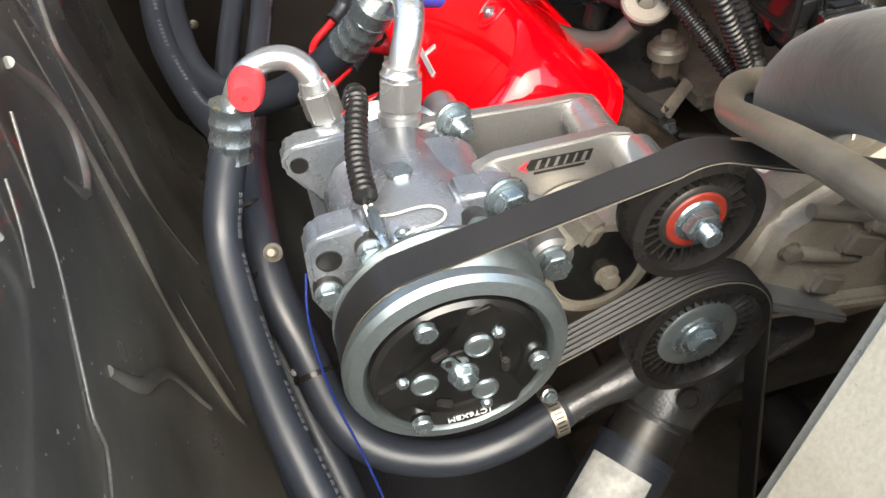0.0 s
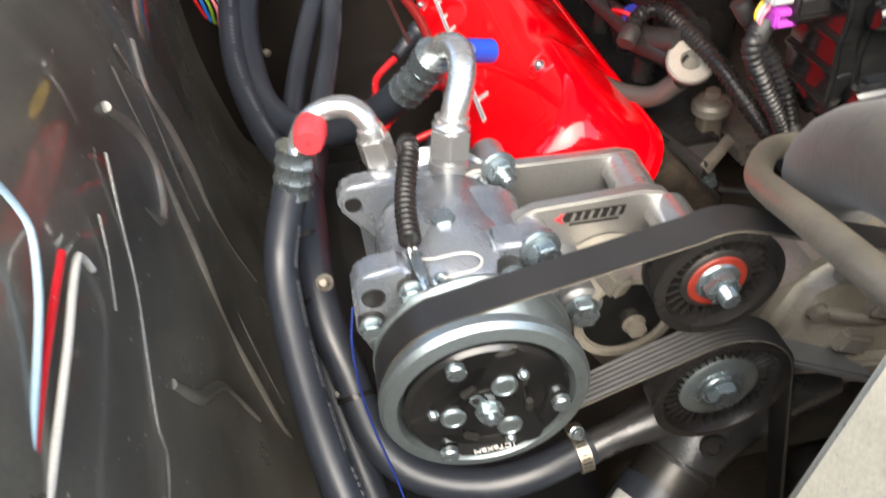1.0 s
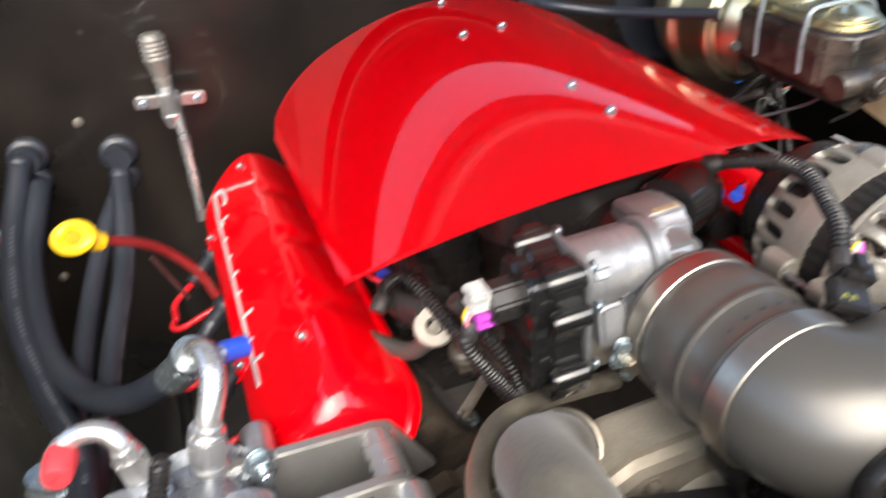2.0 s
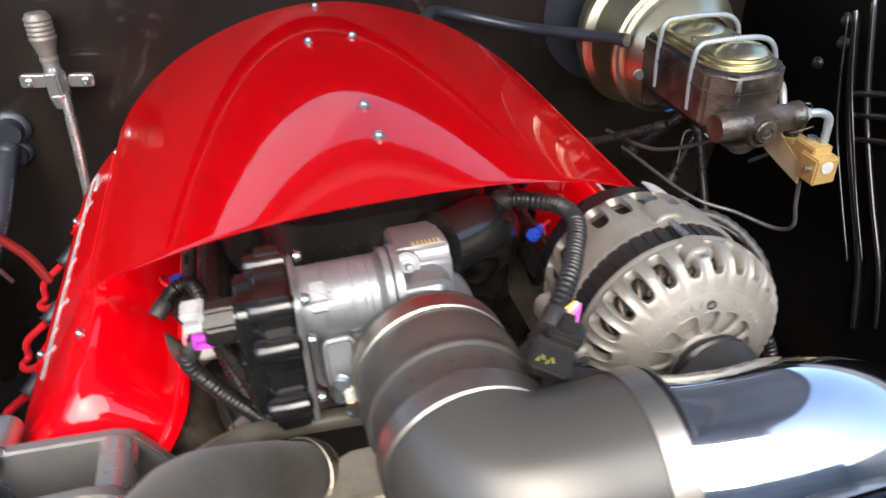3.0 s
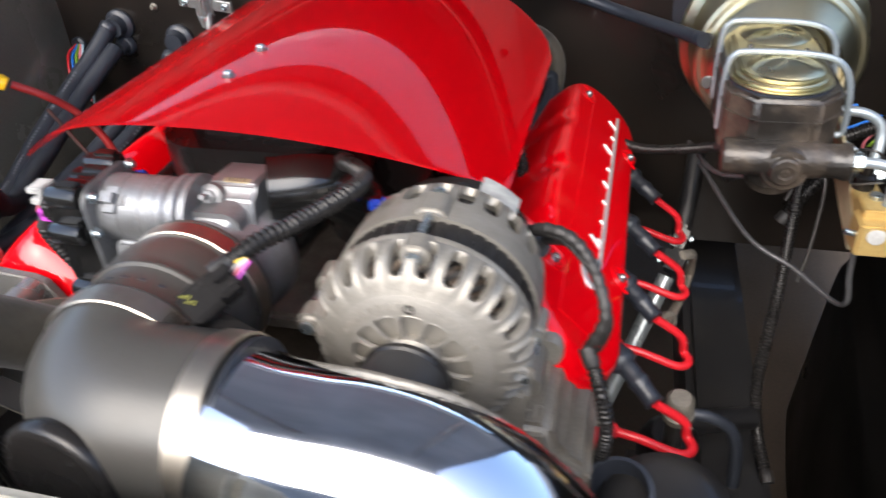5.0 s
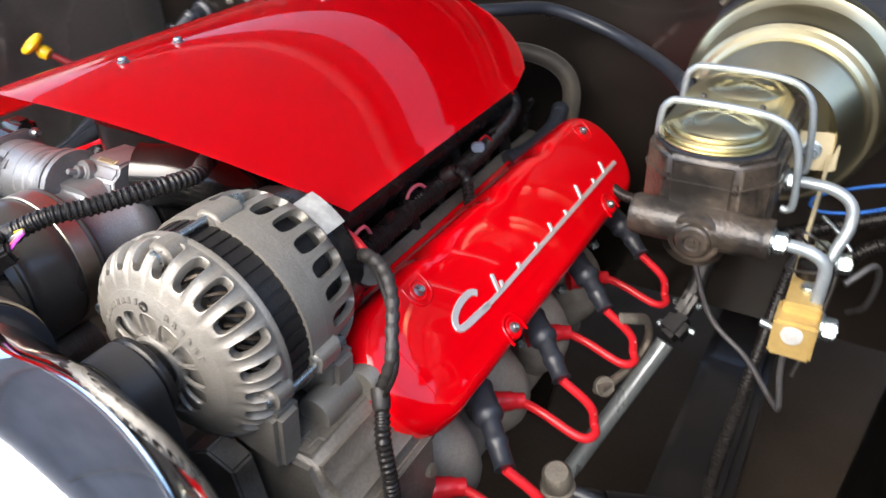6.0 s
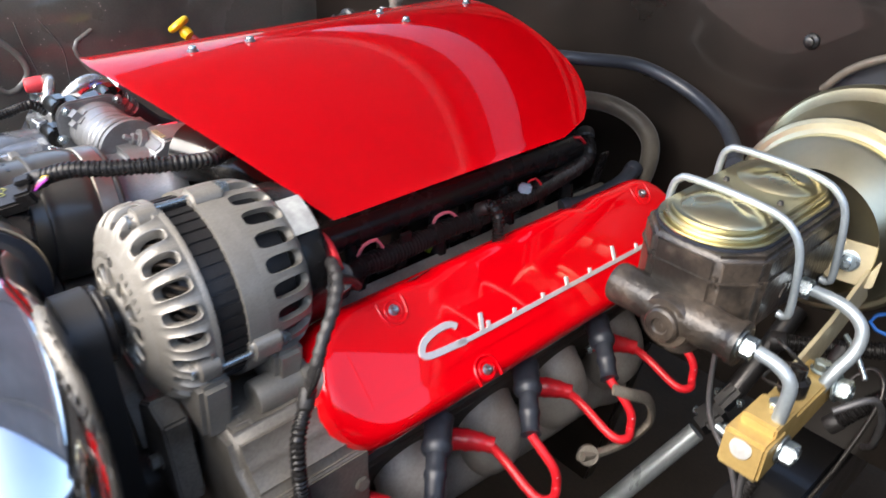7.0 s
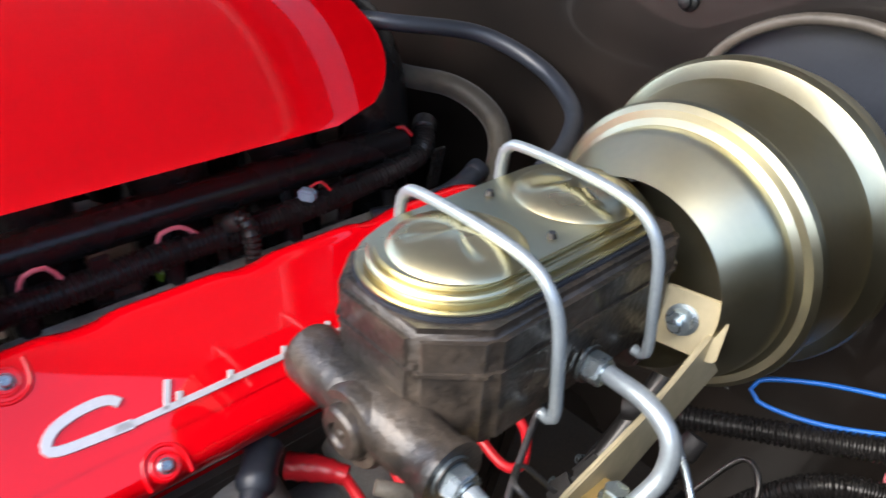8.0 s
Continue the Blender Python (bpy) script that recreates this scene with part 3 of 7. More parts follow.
def valve_cover(m, side):
    """A tall cast cover with a rounded front and back, scallops along its inner side, a raised panel, screws in pockets and a script."""
    ob = thing("valve_cover", m @ Vector((0.03, 0.16, -0.09)), "glossy red cast valve cover with silver script strip and screws", "valve cover", "valve covers")
    cx, cy = 0.034, 0.158
    rings = [loop_on(0.0635, 0.257, 0.046, cx, cy, -0.085), loop_on(0.0635, 0.257, 0.046, cx, cy, -0.077), loop_on(0.0625, 0.256, 0.046, cx, cy, -0.0755), loop_on(0.0605, 0.2535, 0.046, cx, cy, -0.0745), loop_on(0.0585, 0.251, 0.047, cx, cy, -0.03, 0.002),
             loop_on(0.057, 0.248, 0.048, cx, cy, -0.015, 0.003), loop_on(0.054, 0.244, 0.048, cx, cy, -0.006, 0.0036), loop_on(0.0515, 0.241, 0.047, cx, cy, -0.0028, 0.0036), loop_on(0.049, 0.238, 0.046, cx, cy, -0.0010, 0.0036), loop_on(0.045, 0.234, 0.043, cx, cy, 0.0, 0.0036), loop_on(0.0435, 0.2325, 0.042, cx, cy, 0.0, 0.0036), loop_on(0.040, 0.229, 0.039, cx, cy, 0.0, 0.003)]
    bm = grid([[m @ v for v in ring] for ring in rings])
    body = part("body", bm, RED, ob)
    panel = [(0.0105, -0.056), (0.0610, -0.056), (0.0640, 0.372), (0.0085, 0.372)]
    part("panel", slab(panel, -0.0004, 0.0007, m, 0.0004), RED, body)
    for u, v, low in ((-0.003, 0.0, -1), (-0.001, 0.354, -1), (0.0785, 0.057, 1), (0.0785, 0.300, 1)):
        at = m @ Matrix.Translation((u, v, 0))
        part("boss", lathe([(0, -0.014), (0.0105, -0.014), (0.0100, -0.0010), (0.0085, 0.0008), (0.0070, 0.0006), (0.0066, -0.0002), (0, -0.0002)], at, 28), RED, body, smooth=60)
        arch = [(low * 0.010, -0.0125), (0.0, -0.0128), (-low * 0.0085, -0.0095), (-low * 0.0125, 0.0), (-low * 0.0085, 0.0095), (0.0, 0.0128), (low * 0.010, 0.0125)]
        part("pocket_lip", tube([at @ Vector((a, b, -0.0002 - 0.0008 * (a * low > 0.005))) for a, b in arch], 0.0015, 8, 0.002), RED, body, smooth=80)
        piece("screw", SCREW, ob, at @ Matrix.Translation((0, 0, -0.0002)), "bright screw")
    # the script: a hooked swash, a long underline and short strokes
    push, turn = (0.0, lambda v: v) if side > 0 else (0.010, lambda v: 0.372 - v)

    def stroke(points, w=0.0036):
        return ribbon([(u + push, turn(v)) for u, v in points], w, 0.0003, 0.0022, m)

    script = part("script", stroke([(0.0335, 0.0480), (0.0300, 0.0445), (0.0282, 0.0380), (0.0288, 0.0240), (0.0325, 0.0115), (0.0385, 0.0055), (0.0430, 0.0062), (0.0452, 0.0140), (0.0465, 0.0300), (0.0478, 0.0500)], 0.0068), SCRIPT, ob, "frosted silver script strip")
    part("underline", stroke([(0.0470, 0.040), (0.0482, 0.064), (0.0492, 0.16), (0.0502, 0.26), (0.0512, 0.364)], 0.0048), SCRIPT, script)
    for v, tall in ((0.070, 0.0165), (0.078, 0.007), (0.112, 0.0062), (0.151, 0.0062), (0.186, 0.0095), (0.222, 0.0062), (0.262, 0.0155), (0.301, 0.0062), (0.331, 0.0130)):
        u = 0.0487 + 0.008 * (v - 0.07)
        part("stroke", stroke([(u, v), (u - tall, v + 0.45 * tall)], 0.0042), SCRIPT, script)
    return ob


valve_cover(BANK_D, 1)
valve_cover(BANK_P, -1)

# long block: block, heads, valley, timing cover
engine = thing("engine_block", (0, 0.15, 0.45), "dirty bare aluminium V8 engine block with cylinder heads", "engine")
part("crankcase", slab([(-0.14, 0.0), (0.14, 0.0), (0.20, 0.18), (0.28, 0.36), (0.16, 0.42), (0.0, 0.28), (-0.16, 0.36), (-0.28, 0.31), (-0.20, 0.18)], -0.41, 0.10, pose(0, 0, 0.47, 90), 0.01), DUSTY_STEEL, engine)
for m, tag in ((BANK_D, 1), (BANK_P, -1)):
    # the passenger head takes the black iron, far darker than the driver's
    part("cylinder_head", slab(rounded(0.15 if tag > 0 else 0.13, 0.50, 0.008), -0.165, -0.087, m @ Matrix.Translation((0.034 if tag > 0 else 0.044, 0.165, 0)), 0.004), CAST_DIRTY if tag > 0 else IRON, engine, "dusty cast cylinder head")
part("valley_cover", block((0.20, 0.40, 0.02), pose(0, 0.16, 0.86), 0.005), CAST_DIRTY, engine)
part("front_cover", slab([(-0.13, 0.0), (0.13, 0.0), (0.17, 0.12), (0.16, 0.26), (-0.16, 0.26), (-0.17, 0.12)], 0.095, 0.135, pose(0, 0, 0.56, 90), 0.012), CAST_DIRTY, engine)

# black composite intake manifold, with runners to both banks
intake = thing("intake_manifold", (0, 0.15, 0.87), "black moulded composite intake manifold under the red cover", "intake manifold")
part("plenum", slab(rounded(0.19, 0.42, 0.05), 0.985, 1.075, pose(0, 0.165, 0), 0.025, 4), PLASTIC, intake)
part("inlet_bulb", lathe([(0.0, -0.085), (0.042, -0.080), (0.046, -0.060), (0.046, -0.03), (0.056, 0.03), (0, 0.04)], facing((0.012, 0.0, 0.992), (0, 1, 0)), 32), GLOSS_BLACK, intake)
part("bulb", tube([(0.035, -0.075, 1.035), (0.075, -0.055, 1.03), (0.088, -0.03, 1.0), (0.08, -0.01, 0.97)], 0.026, 24), GLOSS_BLACK, intake, smooth=80)
for s in (-1, 1):
    for k in range(4):
        y = 0.045 + 0.105 * k + (0.0 if s > 0 else 0.025)
        part("runner", tube([(s * 0.03, y, 1.05), (s * 0.075, y, 1.04), (s * 0.098, y, 0.99), (s * 0.10, y, 0.92), (s * 0.10, y, 0.86)], 0.034, 16, 0.012, flat=1.0), PLASTIC, intake)
    part("flange", block((0.06, 0.46, 0.02), pose(s * 0.145, 0.20, 0.872), 0.004), PLASTIC, intake)
for s, y0 in ((-1, 0.02), (1, 0.0)):
    rail = thing("fuel_rail", (s * 0.155, y0 + 0.16, 0.93), "black fuel rail with injectors along the intake", "fuel rail", "fuel rails")
    part("pipe", tube([(s * 0.142, y0 - 0.03, 0.962), (s * 0.142, y0 + 0.36, 0.962)], 0.0160, 14, 0.03), PLASTIC, rail)
    for k in range(4):
        y = y0 + 0.02 + 0.105 * k
        part("injector", lathe([(0, 0), (0.009, 0), (0.010, 0.02), (0.007, 0.022), (0.007, 0.05), (0, 0.05)], facing((s * 0.158, y, 0.905), (-s * 0.2, 0, 1)), 14), PLASTIC, rail)
        part("bracket", block((0.004, 0.014, 0.045), pose(s * 0.166, y + 0.05, 0.935, 0, s * 12, 0), 0.001), PLASTIC, rail)


def exhaust(m, side):
    """A cast manifold: four ports that bend into one log."""
    ob = thing("exhaust_manifold", m @ Vector((0.1, 0.17, -0.16)), "grey cast exhaust manifold with bulging ports", "exhaust manifold", "exhaust manifolds")
    m = m @ Matrix.Translation((0.010, 0.0, -0.018))
    log = [m @ Vector((u, v, w)) for u, v, w in ((0.155, -0.02, -0.185), (0.165, 0.10, -0.20), (0.172, 0.22, -0.205), (0.178, 0.34, -0.21), (0.20, 0.42, -0.25))]
    part("log", tube(log, 0.030, 18, 0.015), EXHAUST, ob)
    for k in range(4):
        v = 0.012 + 0.1118 * k
        part("port", tube([m @ Vector((0.098, v, -0.115)), m @ Vector((0.128, v, -0.118)), m @ Vector((0.152, v + 0.008, -0.142)), m @ Vector((0.165, v + 0.02, -0.185))], 0.031, 20, 0.008, lambda s, t: 0.0305 + 0.004 * math.sin(math.pi * min(1, s / t))), EXHAUST, ob)
        part("flange", slab(rounded(0.07, 0.062, 0.018), 0, 0.012, m @ Matrix.Translation((0.106, v, -0.125)) @ Matrix.Rotation(radians(90), 4, "Y"), 0.002), EXHAUST, ob)
    for k in range(5):
        piece("bolt", BOLT_M, ob, facing(m @ Vector((0.119, -0.044 + 0.1118 * k, -0.105)), m.to_3x3() @ Vector((1, 0, 0))), "bright flange bolt")
    return ob


exhaust(BANK_D, 1)
exhaust(BANK_P, -1)
# lifting eye at the back of the driver's bank
hook = thing("lifting_bracket", (0.37, 0.14, 0.755), "curved grey steel lifting hook on the exhaust manifold", "bracket")
part("arm", tube([(0.366, 0.128, 0.771), (0.372, 0.146, 0.768), (0.383, 0.178, 0.771), (0.391, 0.203, 0.789), (0.3905, 0.192, 0.822), (0.385, 0.164, 0.843), (0.375, 0.150, 0.850)], 0.0075, 12, 0.004, lambda s, t: 0.0080 - 0.0025 * s / t, 0.6), CAST_DIRTY, hook)
part("eye", lathe([(0.004, -0.003), (0.010, -0.003), (0.0105, 0.0), (0.010, 0.003), (0.004, 0.003), (0.004, -0.003)], facing((0.3690, 0.136, 0.7705), (0.6, -0.6, 0.5)), 24), CAST_DIRTY, hook)

# red beauty cover over the intake
cover = thing("engine_cover", (0, 0.10, 1.033), "glossy red arched sheet-metal engine cover with chrome screws", "engine cover")
HALF = 0.220


def cover_z(x):
    return 1.029 + 0.084 * (1 - abs(x / HALF) ** 1.9)


rings = []
for j in range(61):
    t = j / 60
    ring = []
    for i in range(49):
        a = -1 + 2 * i / 48
        x = HALF * a
        front = -0.132 + 0.088 * abs(a) ** 1.7
        edge = max(0.0, abs(a) - 0.62) / 0.38
        back = 0.325 - 0.088 * (1 - math.sqrt(max(0.0, 1 - edge ** 2)))
        y = front + (back - front) * t
        ring.append(Vector((x, y, cover_z(x))))
    rings.append(ring)
bm = grid(rings, closed_ring=False, cap=False)
bmesh.ops.solidify(bm, geom=bm.faces, thickness=0.0025)
part("shell", bm, RED, cover, smooth=50)
for x, y in ((0.002, -0.0421), (0.002, 0.0162), (-0.021, 0.1911), (0.0224, 0.1932), (0, 0.305)):
    piece("screw", SCREW, cover, facing((x, y, cover_z(x)), (x * 0.4, 0, 1)), "chrome button screw")


# ---- air intake ----
tb = thing("throttle_body", (-0.02, -0.11, 0.96), "cast aluminium electronic throttle body with black cover", "throttle body")
part("bore", lathe([(0, 0.0), (0.049, 0.0), (0.0510, 0.006), (0.0500, 0.018), (0.0480, 0.020), (0.0480, 0.070), (0.044, 0.070), (0.044, 0.03), (0, 0.03)], facing((0.006, -0.086, 0.982), (0, -1, 0.10)), 48), CAST_GREY, tb, smooth=50)
part("housing", slab(rounded(0.105, 0.080, 0.012), 0.070, 0.132, pose(-0.020, 0, 1.000, 90), 0.008, 3), CAST_GREY, tb)
part("motor", lathe([(0, 0.0), (0.0235, 0.0), (0.0262, 0.002), (0.0262, 0.0185), (0.0267, 0.0190), (0.0267, 0.0202), (0.0262, 0.0207), (0.0260, 0.0370), (0.0265, 0.0375), (0.0265, 0.0387), (0.0260, 0.0392), (0.0258, 0.0455), (0.0264, 0.0465), (0.0264, 0.0500), (0.0256, 0.0510), (0.0256, 0.0560), (0.0240, 0.0575), (0.0215, 0.0640), (0, 0.0640)], facing((-0.078, -0.115, 1.0335), (1, 0, 0)), 48), CAST_GREY, tb, smooth=30)
part("boss", block((0.022, 0.020, 0.024), pose(-0.062, -0.131, 1.0475, 38), 0.006, 4), CAST_GREY, tb, smooth=60)
PROFILE = Matrix(((0, 0, 1, 0), (1, 0, 0, 0), (0, 1, 0, 0), (0, 0, 0, 1)))
part("gear_case", slab([(-0.058, 0.996), (-0.058, 1.0475), (-0.090, 1.0510), (-0.0965, 1.0498), (-0.0990, 1.0450), (-0.1060, 1.0410), (-0.1120, 1.0160), (-0.1120, 0.996)], -0.004, 0.0365, PROFILE, 0.0022, 3), CAST_GREY, tb)
part("gear_step", joined(lathe([(0, 0), (0.0285, 0), (0.0285, 0.0045), (0.0270, 0.006), (0, 0.006)], facing((-0.0165, -0.1120, 1.0325), (1, 0, 0)), 40), lathe([(0, 0), (0.0300, 0), (0.0300, 0.0055), (0, 0.0055)], facing((-0.0095, -0.1090, 1.0300), (1, 0, 0)), 40)), CAST_GREY, tb)
part("stud_boss", lathe([(0, 0), (0.0105, 0), (0.0095, 0.005), (0, 0.005)], facing((0.0030, -0.1025, 1.0415), (0, -1, 0.50)), 24), CAST_GREY, tb)
part("serial_plate", block((0.021, 0.0010, 0.0050), pose(0.0205, -0.0935, 1.0513, -78), 0.0003), GOLD_DULL, tb, "small printed serial plate")
bar = finish(block((0.0013, 0.0006, 0.0040), Matrix(), 0), DARK_STEEL)
for k in range(6):
    piece("serial_bar", bar, tb, pose(0.0130 + 0.003 * k, -0.0936, 1.0518, -78))
part("lower_pad", slab(rounded(0.022, 0.034, 0.006), 0.0, 0.018, facing((-0.054, -0.130, 1.000), (0, -1, 0.25)), 0.003, 3), CAST_GREY, tb, smooth=60)
part("lower_rod", lathe([(0, 0), (0.0125, 0), (0.0125, 0.030), (0, 0.030)], facing((-0.045, -0.136, 0.998), (1, 0, 0)), 24), CAST_GREY, tb)
part("end_flange", slab(rounded(0.064, 0.118, 0.016), -0.0022, 0.0018, facing((-0.076, -0.118, 1.005), (1, 0, 0)), 0.0015), CAST_GREY, tb)
part("lower_body", slab(rounded(0.050, 0.050, 0.008), -0.03, 0.03, pose(-0.040, -0.108, 0.980), 0.005, 3), CAST_DIRTY, tb)
scallop = []
for k in range(72):
    a = radians(5 * k)
    ca, sa = math.cos(a), math.sin(a)
    q = (abs(ca) ** 6 + abs(sa) ** 6) ** (-1 / 6)
    dent = 1.0 - 0.09 * max(0.0, math.cos(4 * a)) ** 3
    scallop.append((0.032 * ca * q * (dent if abs(ca) > 0.7 else 1), 0.060 * sa * q * (dent if abs(sa) > 0.7 else 1)))
lid = part("cover", slab(scallop, -0.002, 0.024, facing((-0.080, -0.116, 1.002), (-1, 0, 0)), 0.004, 3), GLOSS_BLACK, tb, "black plastic gear cover")
part("cover_step", slab([(0.84 * x, 0.82 * y) for x, y in scallop], 0.022, 0.036, facing((-0.080, -0.117, 1.008), (-1, 0, 0)), 0.005, 3), GLOSS_BLACK, lid)
for dy, z in ((-0.140, 1.056), (-0.149, 1.030), (-0.149, 0.978), (-0.092, 1.058), (-0.084, 0.955)):
    part("cover_lug", joined(block((0.026, 0.018, 0.020), pose(-0.0905, dy, z), 0.005, 3), lathe([(0, 0), (0.0085, 0), (0.0085, 0.024), (0.0068, 0.027), (0, 0.027)], facing((-0.080, dy - 0.003, z), (-1, 0, 0)), 18)), GLOSS_BLACK, lid)
    piece("cover_screw", SCREW, tb, facing((-0.0725, dy, z), (1, 0, 0)))
for z in (1.032, 1.012, 0.992, 0.972):
    part("cover_rib", block((0.010, 0.050, 0.0050), pose(-0.114, -0.116, z), 0.0018), GLOSS_BLACK, lid)
piece("clamp_screw", BOLT_S, tb, facing((-0.056, -0.160, 0.998), (-0.3, -1, 0.3)), "bright worm screw")
part("clip", block((0.012, 0.008, 0.018), pose(-0.056, -0.157, 0.985, 0, 10, 0), 0.002), ZINC, tb, "bright spring clip")
sock = part("socket", slab([(0.0165 * math.cos(radians(45 * k + 22)), 0.0165 * math.sin(radians(45 * k + 22))) for k in range(8)], 0, 0.030, facing((-0.108, -0.113, 1.030), (-1, 0, 0)), 0.002), PLASTIC, tb)
part("plug", joined(block((0.014, 0.018, 0.006), pose(-0.144, -0.113, 1.044), 0.0015), block((0.014, 0.018, 0.006), pose(-0.144, -0.113, 1.034), 0.0015), block((0.004, 0.018, 0.016), pose(-0.138, -0.113, 1.039), 0.001)), OLD_LABEL, sock, "white connector lock")
part("plug", joined(block((0.014, 0.014, 0.004), pose(-0.140, -0.116, 1.026), 0.001), block((0.014, 0.014, 0.004), pose(-0.140, -0.116, 1.019), 0.001), block((0.003, 0.014, 0.010), pose(-0.146, -0.116, 1.022), 0.001)), PURPLE, sock, "purple connector lock")
for k, mat in enumerate((YELLOW, TAN_WIRE, PINK)):
    part("lead_wire", tube([(-0.148, -0.108 - 0.004 * k, 1.030), (-0.153, -0.110 - 0.003 * k, 1.022), (-0.150, -0.114, 1.012)], 0.0012, 8, 0.002), mat, sock)
part("emblem", lathe([(0, 0), (0.011, 0), (0.011, 0.0016), (0.0092, 0.0018), (0.009, 0.0006), (0.006, 0.0006), (0.0058, 0.0016), (0, 0.0018)], facing((-0.041, -0.1345, 1.0315), (0, -1, 0.30)), 24), CAST_GREY, tb)
piece("stud", finish(hex_bolt(0.0098, 0.0055, stud=0.007), CAST_GREY), tb, facing((0.0030, -0.1070, 1.0438), (0, -1, 0.50)), "grey stud and nut")

coupler = thing("coupler_hose", (0.005, -0.19, 0.95), "smooth dark silicone coupler hose between throttle body and elbow", "hose")
COUPLE = facing((0.006, -0.146, 0.991), (0.02, -1, 0.08))
part("sleeve", lathe([(0.0500, 0.0), (0.0540, 0.0), (0.0548, 0.001), (0.0548, 0.0035), (0.0540, 0.0045), (0.0540, 0.0220), (0.0552, 0.0235), (0.0562, 0.030), (0.0566, 0.041), (0.0560, 0.052), (0.0555, 0.0580), (0.0562, 0.0592), (0.0556, 0.0612), (0.0532, 0.0622), (0.0526, 0.066), (0.0530, 0.084), (0.0540, 0.086), (0.0540, 0.104), (0.050, 0.104)], COUPLE, 64), COUPLER, coupler, smooth=50)
mark = finish(block((0.004, 0.0006, 0.0024), Matrix(), 0.0002), RUBBER)
for k in range(5):
    piece("moulded_mark", mark, coupler, COUPLE @ Matrix.Rotation(radians(66 + 14 * k), 4, "Z") @ Matrix.Translation((0.0530, 0, 0.075)) @ Matrix.Rotation(radians(90), 4, "Z"))
clamp_band(COUPLE @ Vector((0, 0, 0.0132)), (0.02, -1, 0.08), 0.0545, 0.0155, radians(192))
clamp_band(COUPLE @ Vector((0, 0, 0.0955)), (0.02, -1, 0.05), 0.0548, 0.0175, radians(12))

elbow = thing("intake_elbow", (0.02, -0.27, 0.94), "satin dark grey moulded ninety-degree intake elbow", "elbow")
line = [(0.0085, -0.228, 0.999), (0.0085, -0.240, 0.999), (0.0100, -0.252, 0.999), (0.0170, -0.265, 0.999), (0.0300, -0.2745, 0.999), (0.047, -0.278, 0.999), (0.070, -0.278, 0.999), (0.10, -0.278, 0.999)]
part("bend", tube(line, 0.054, 44, 0.005), SATIN, elbow, smooth=70)
part("rubber_plug", lathe([(0, -0.010), (0.034, -0.010), (0.0375, -0.004), (0.0380, 0.002), (0.0340, 0.0055), (0.0300, 0.0045), (0.010, 0.0030), (0, 0.0030)], facing((0.0205, -0.3280, 0.9970), (-0.12, -1, 0.12)), 40), PLASTIC, elbow, "black rubber plug in the outer bend", smooth=60)
ring = thing("hose_clamp", (0.098, -0.278, 0.944), "plain wide satin steel band on the elbow", "hose clamp", "hose clamps")
part("band", lathe([(0.0540, -0.0085), (0.0556, -0.0080), (0.0556, 0.0080), (0.0540, 0.0085), (0.0530, 0.0)], facing((0.097, -0.278, 0.999), (1, 0, 0)), 64), STEEL, ring)
# thin black ring drawn for the shadow beside the band
part("edge_shadow_ring", lathe([(0.0530, -0.001), (0.0535, -0.001), (0.0535, 0.001), (0.0530, 0.001)], facing((0.1105, -0.278, 0.999), (1, 0, 0)), 64), RUBBER, ring)

pipe = thing("intake_pipe", (0.20, -0.28, 0.93), "mirror-polished aluminium intake pipe", "pipe")
part("tube", tube([(0.10, -0.281, 0.998), (0.1286, -0.2875, 0.9985), (0.1571, -0.2908, 0.9995), (0.1834, -0.292, 1.0), (0.207, -0.2932, 0.9966), (0.2292, -0.295, 0.9887), (0.2491, -0.2974, 0.9764), (0.2661, -0.3001, 0.9603), (0.2794, -0.3033, 0.9412), (0.2895, -0.3066, 0.9196), (0.297, -0.310, 0.885), (0.300, -0.312, 0.85)], 0.0515, 56, 0.005), POLISHED, pipe, smooth=80)
part("weld_bead", lathe([(0.0515, -0.002), (0.0535, 0.0), (0.0515, 0.002), (0.050, 0.0), (0.0515, -0.002)], facing((0.108, -0.278, 0.999), (1, 0, 0)), 48), DARK_STEEL, pipe)

# air-flow sensor block and its plug
maf = thing("airflow_sensor", (0.07, -0.215, 1.02), "black plastic air-flow sensor and plug with yellow marks", "sensor")
TILT = pose(0.062, -0.226, 1.044, 18, 18, -28)
part("body", block((0.026, 0.023, 0.011), TILT, 0.002), PLASTIC, maf)
part("plug", joined(block((0.022, 0.015, 0.014), TILT @ pose(0.004, 0.016, 0.006), 0.002), block((0.008, 0.012, 0.005), TILT @ pose(0.002, 0.018, 0.015), 0.001)), PLASTIC, maf)
part("foot", block((0.044, 0.022, 0.014), pose(0.076, -0.231, 1.024, 0, 15, -14), 0.002), PLASTIC, maf)
stripe = finish(block((0.0006, 0.0036, 0.0004), Matrix(), 0), YELLOW_INK)
for k in range(4):
    piece("yellow_mark", stripe, maf, TILT @ pose(-0.008 + 0.0028 * k, -0.006 + 0.002 * (k % 2), 0.0062, 0, 0, -20 + 40 * (k % 2)))
for k in range(2):
    piece("yellow_mark", stripe, maf, pose(0.088 + 0.004 * k, -0.2425, 1.021, 90, 0, -14) @ Matrix.Scale(0.8, 4))
for k, mat in enumerate((YELLOW, TAN_WIRE, PINK, PURPLE)):
    part("lead_wire", tube([TILT @ Vector((-0.003 + 0.004 * k, 0.022, 0.007)), TILT @ Vector((-0.001 + 0.003 * k, 0.028, 0.010)), TILT @ Vector((0.004 + 0.001 * k, 0.036, 0.013))], 0.0010, 6, 0.003), mat, maf)



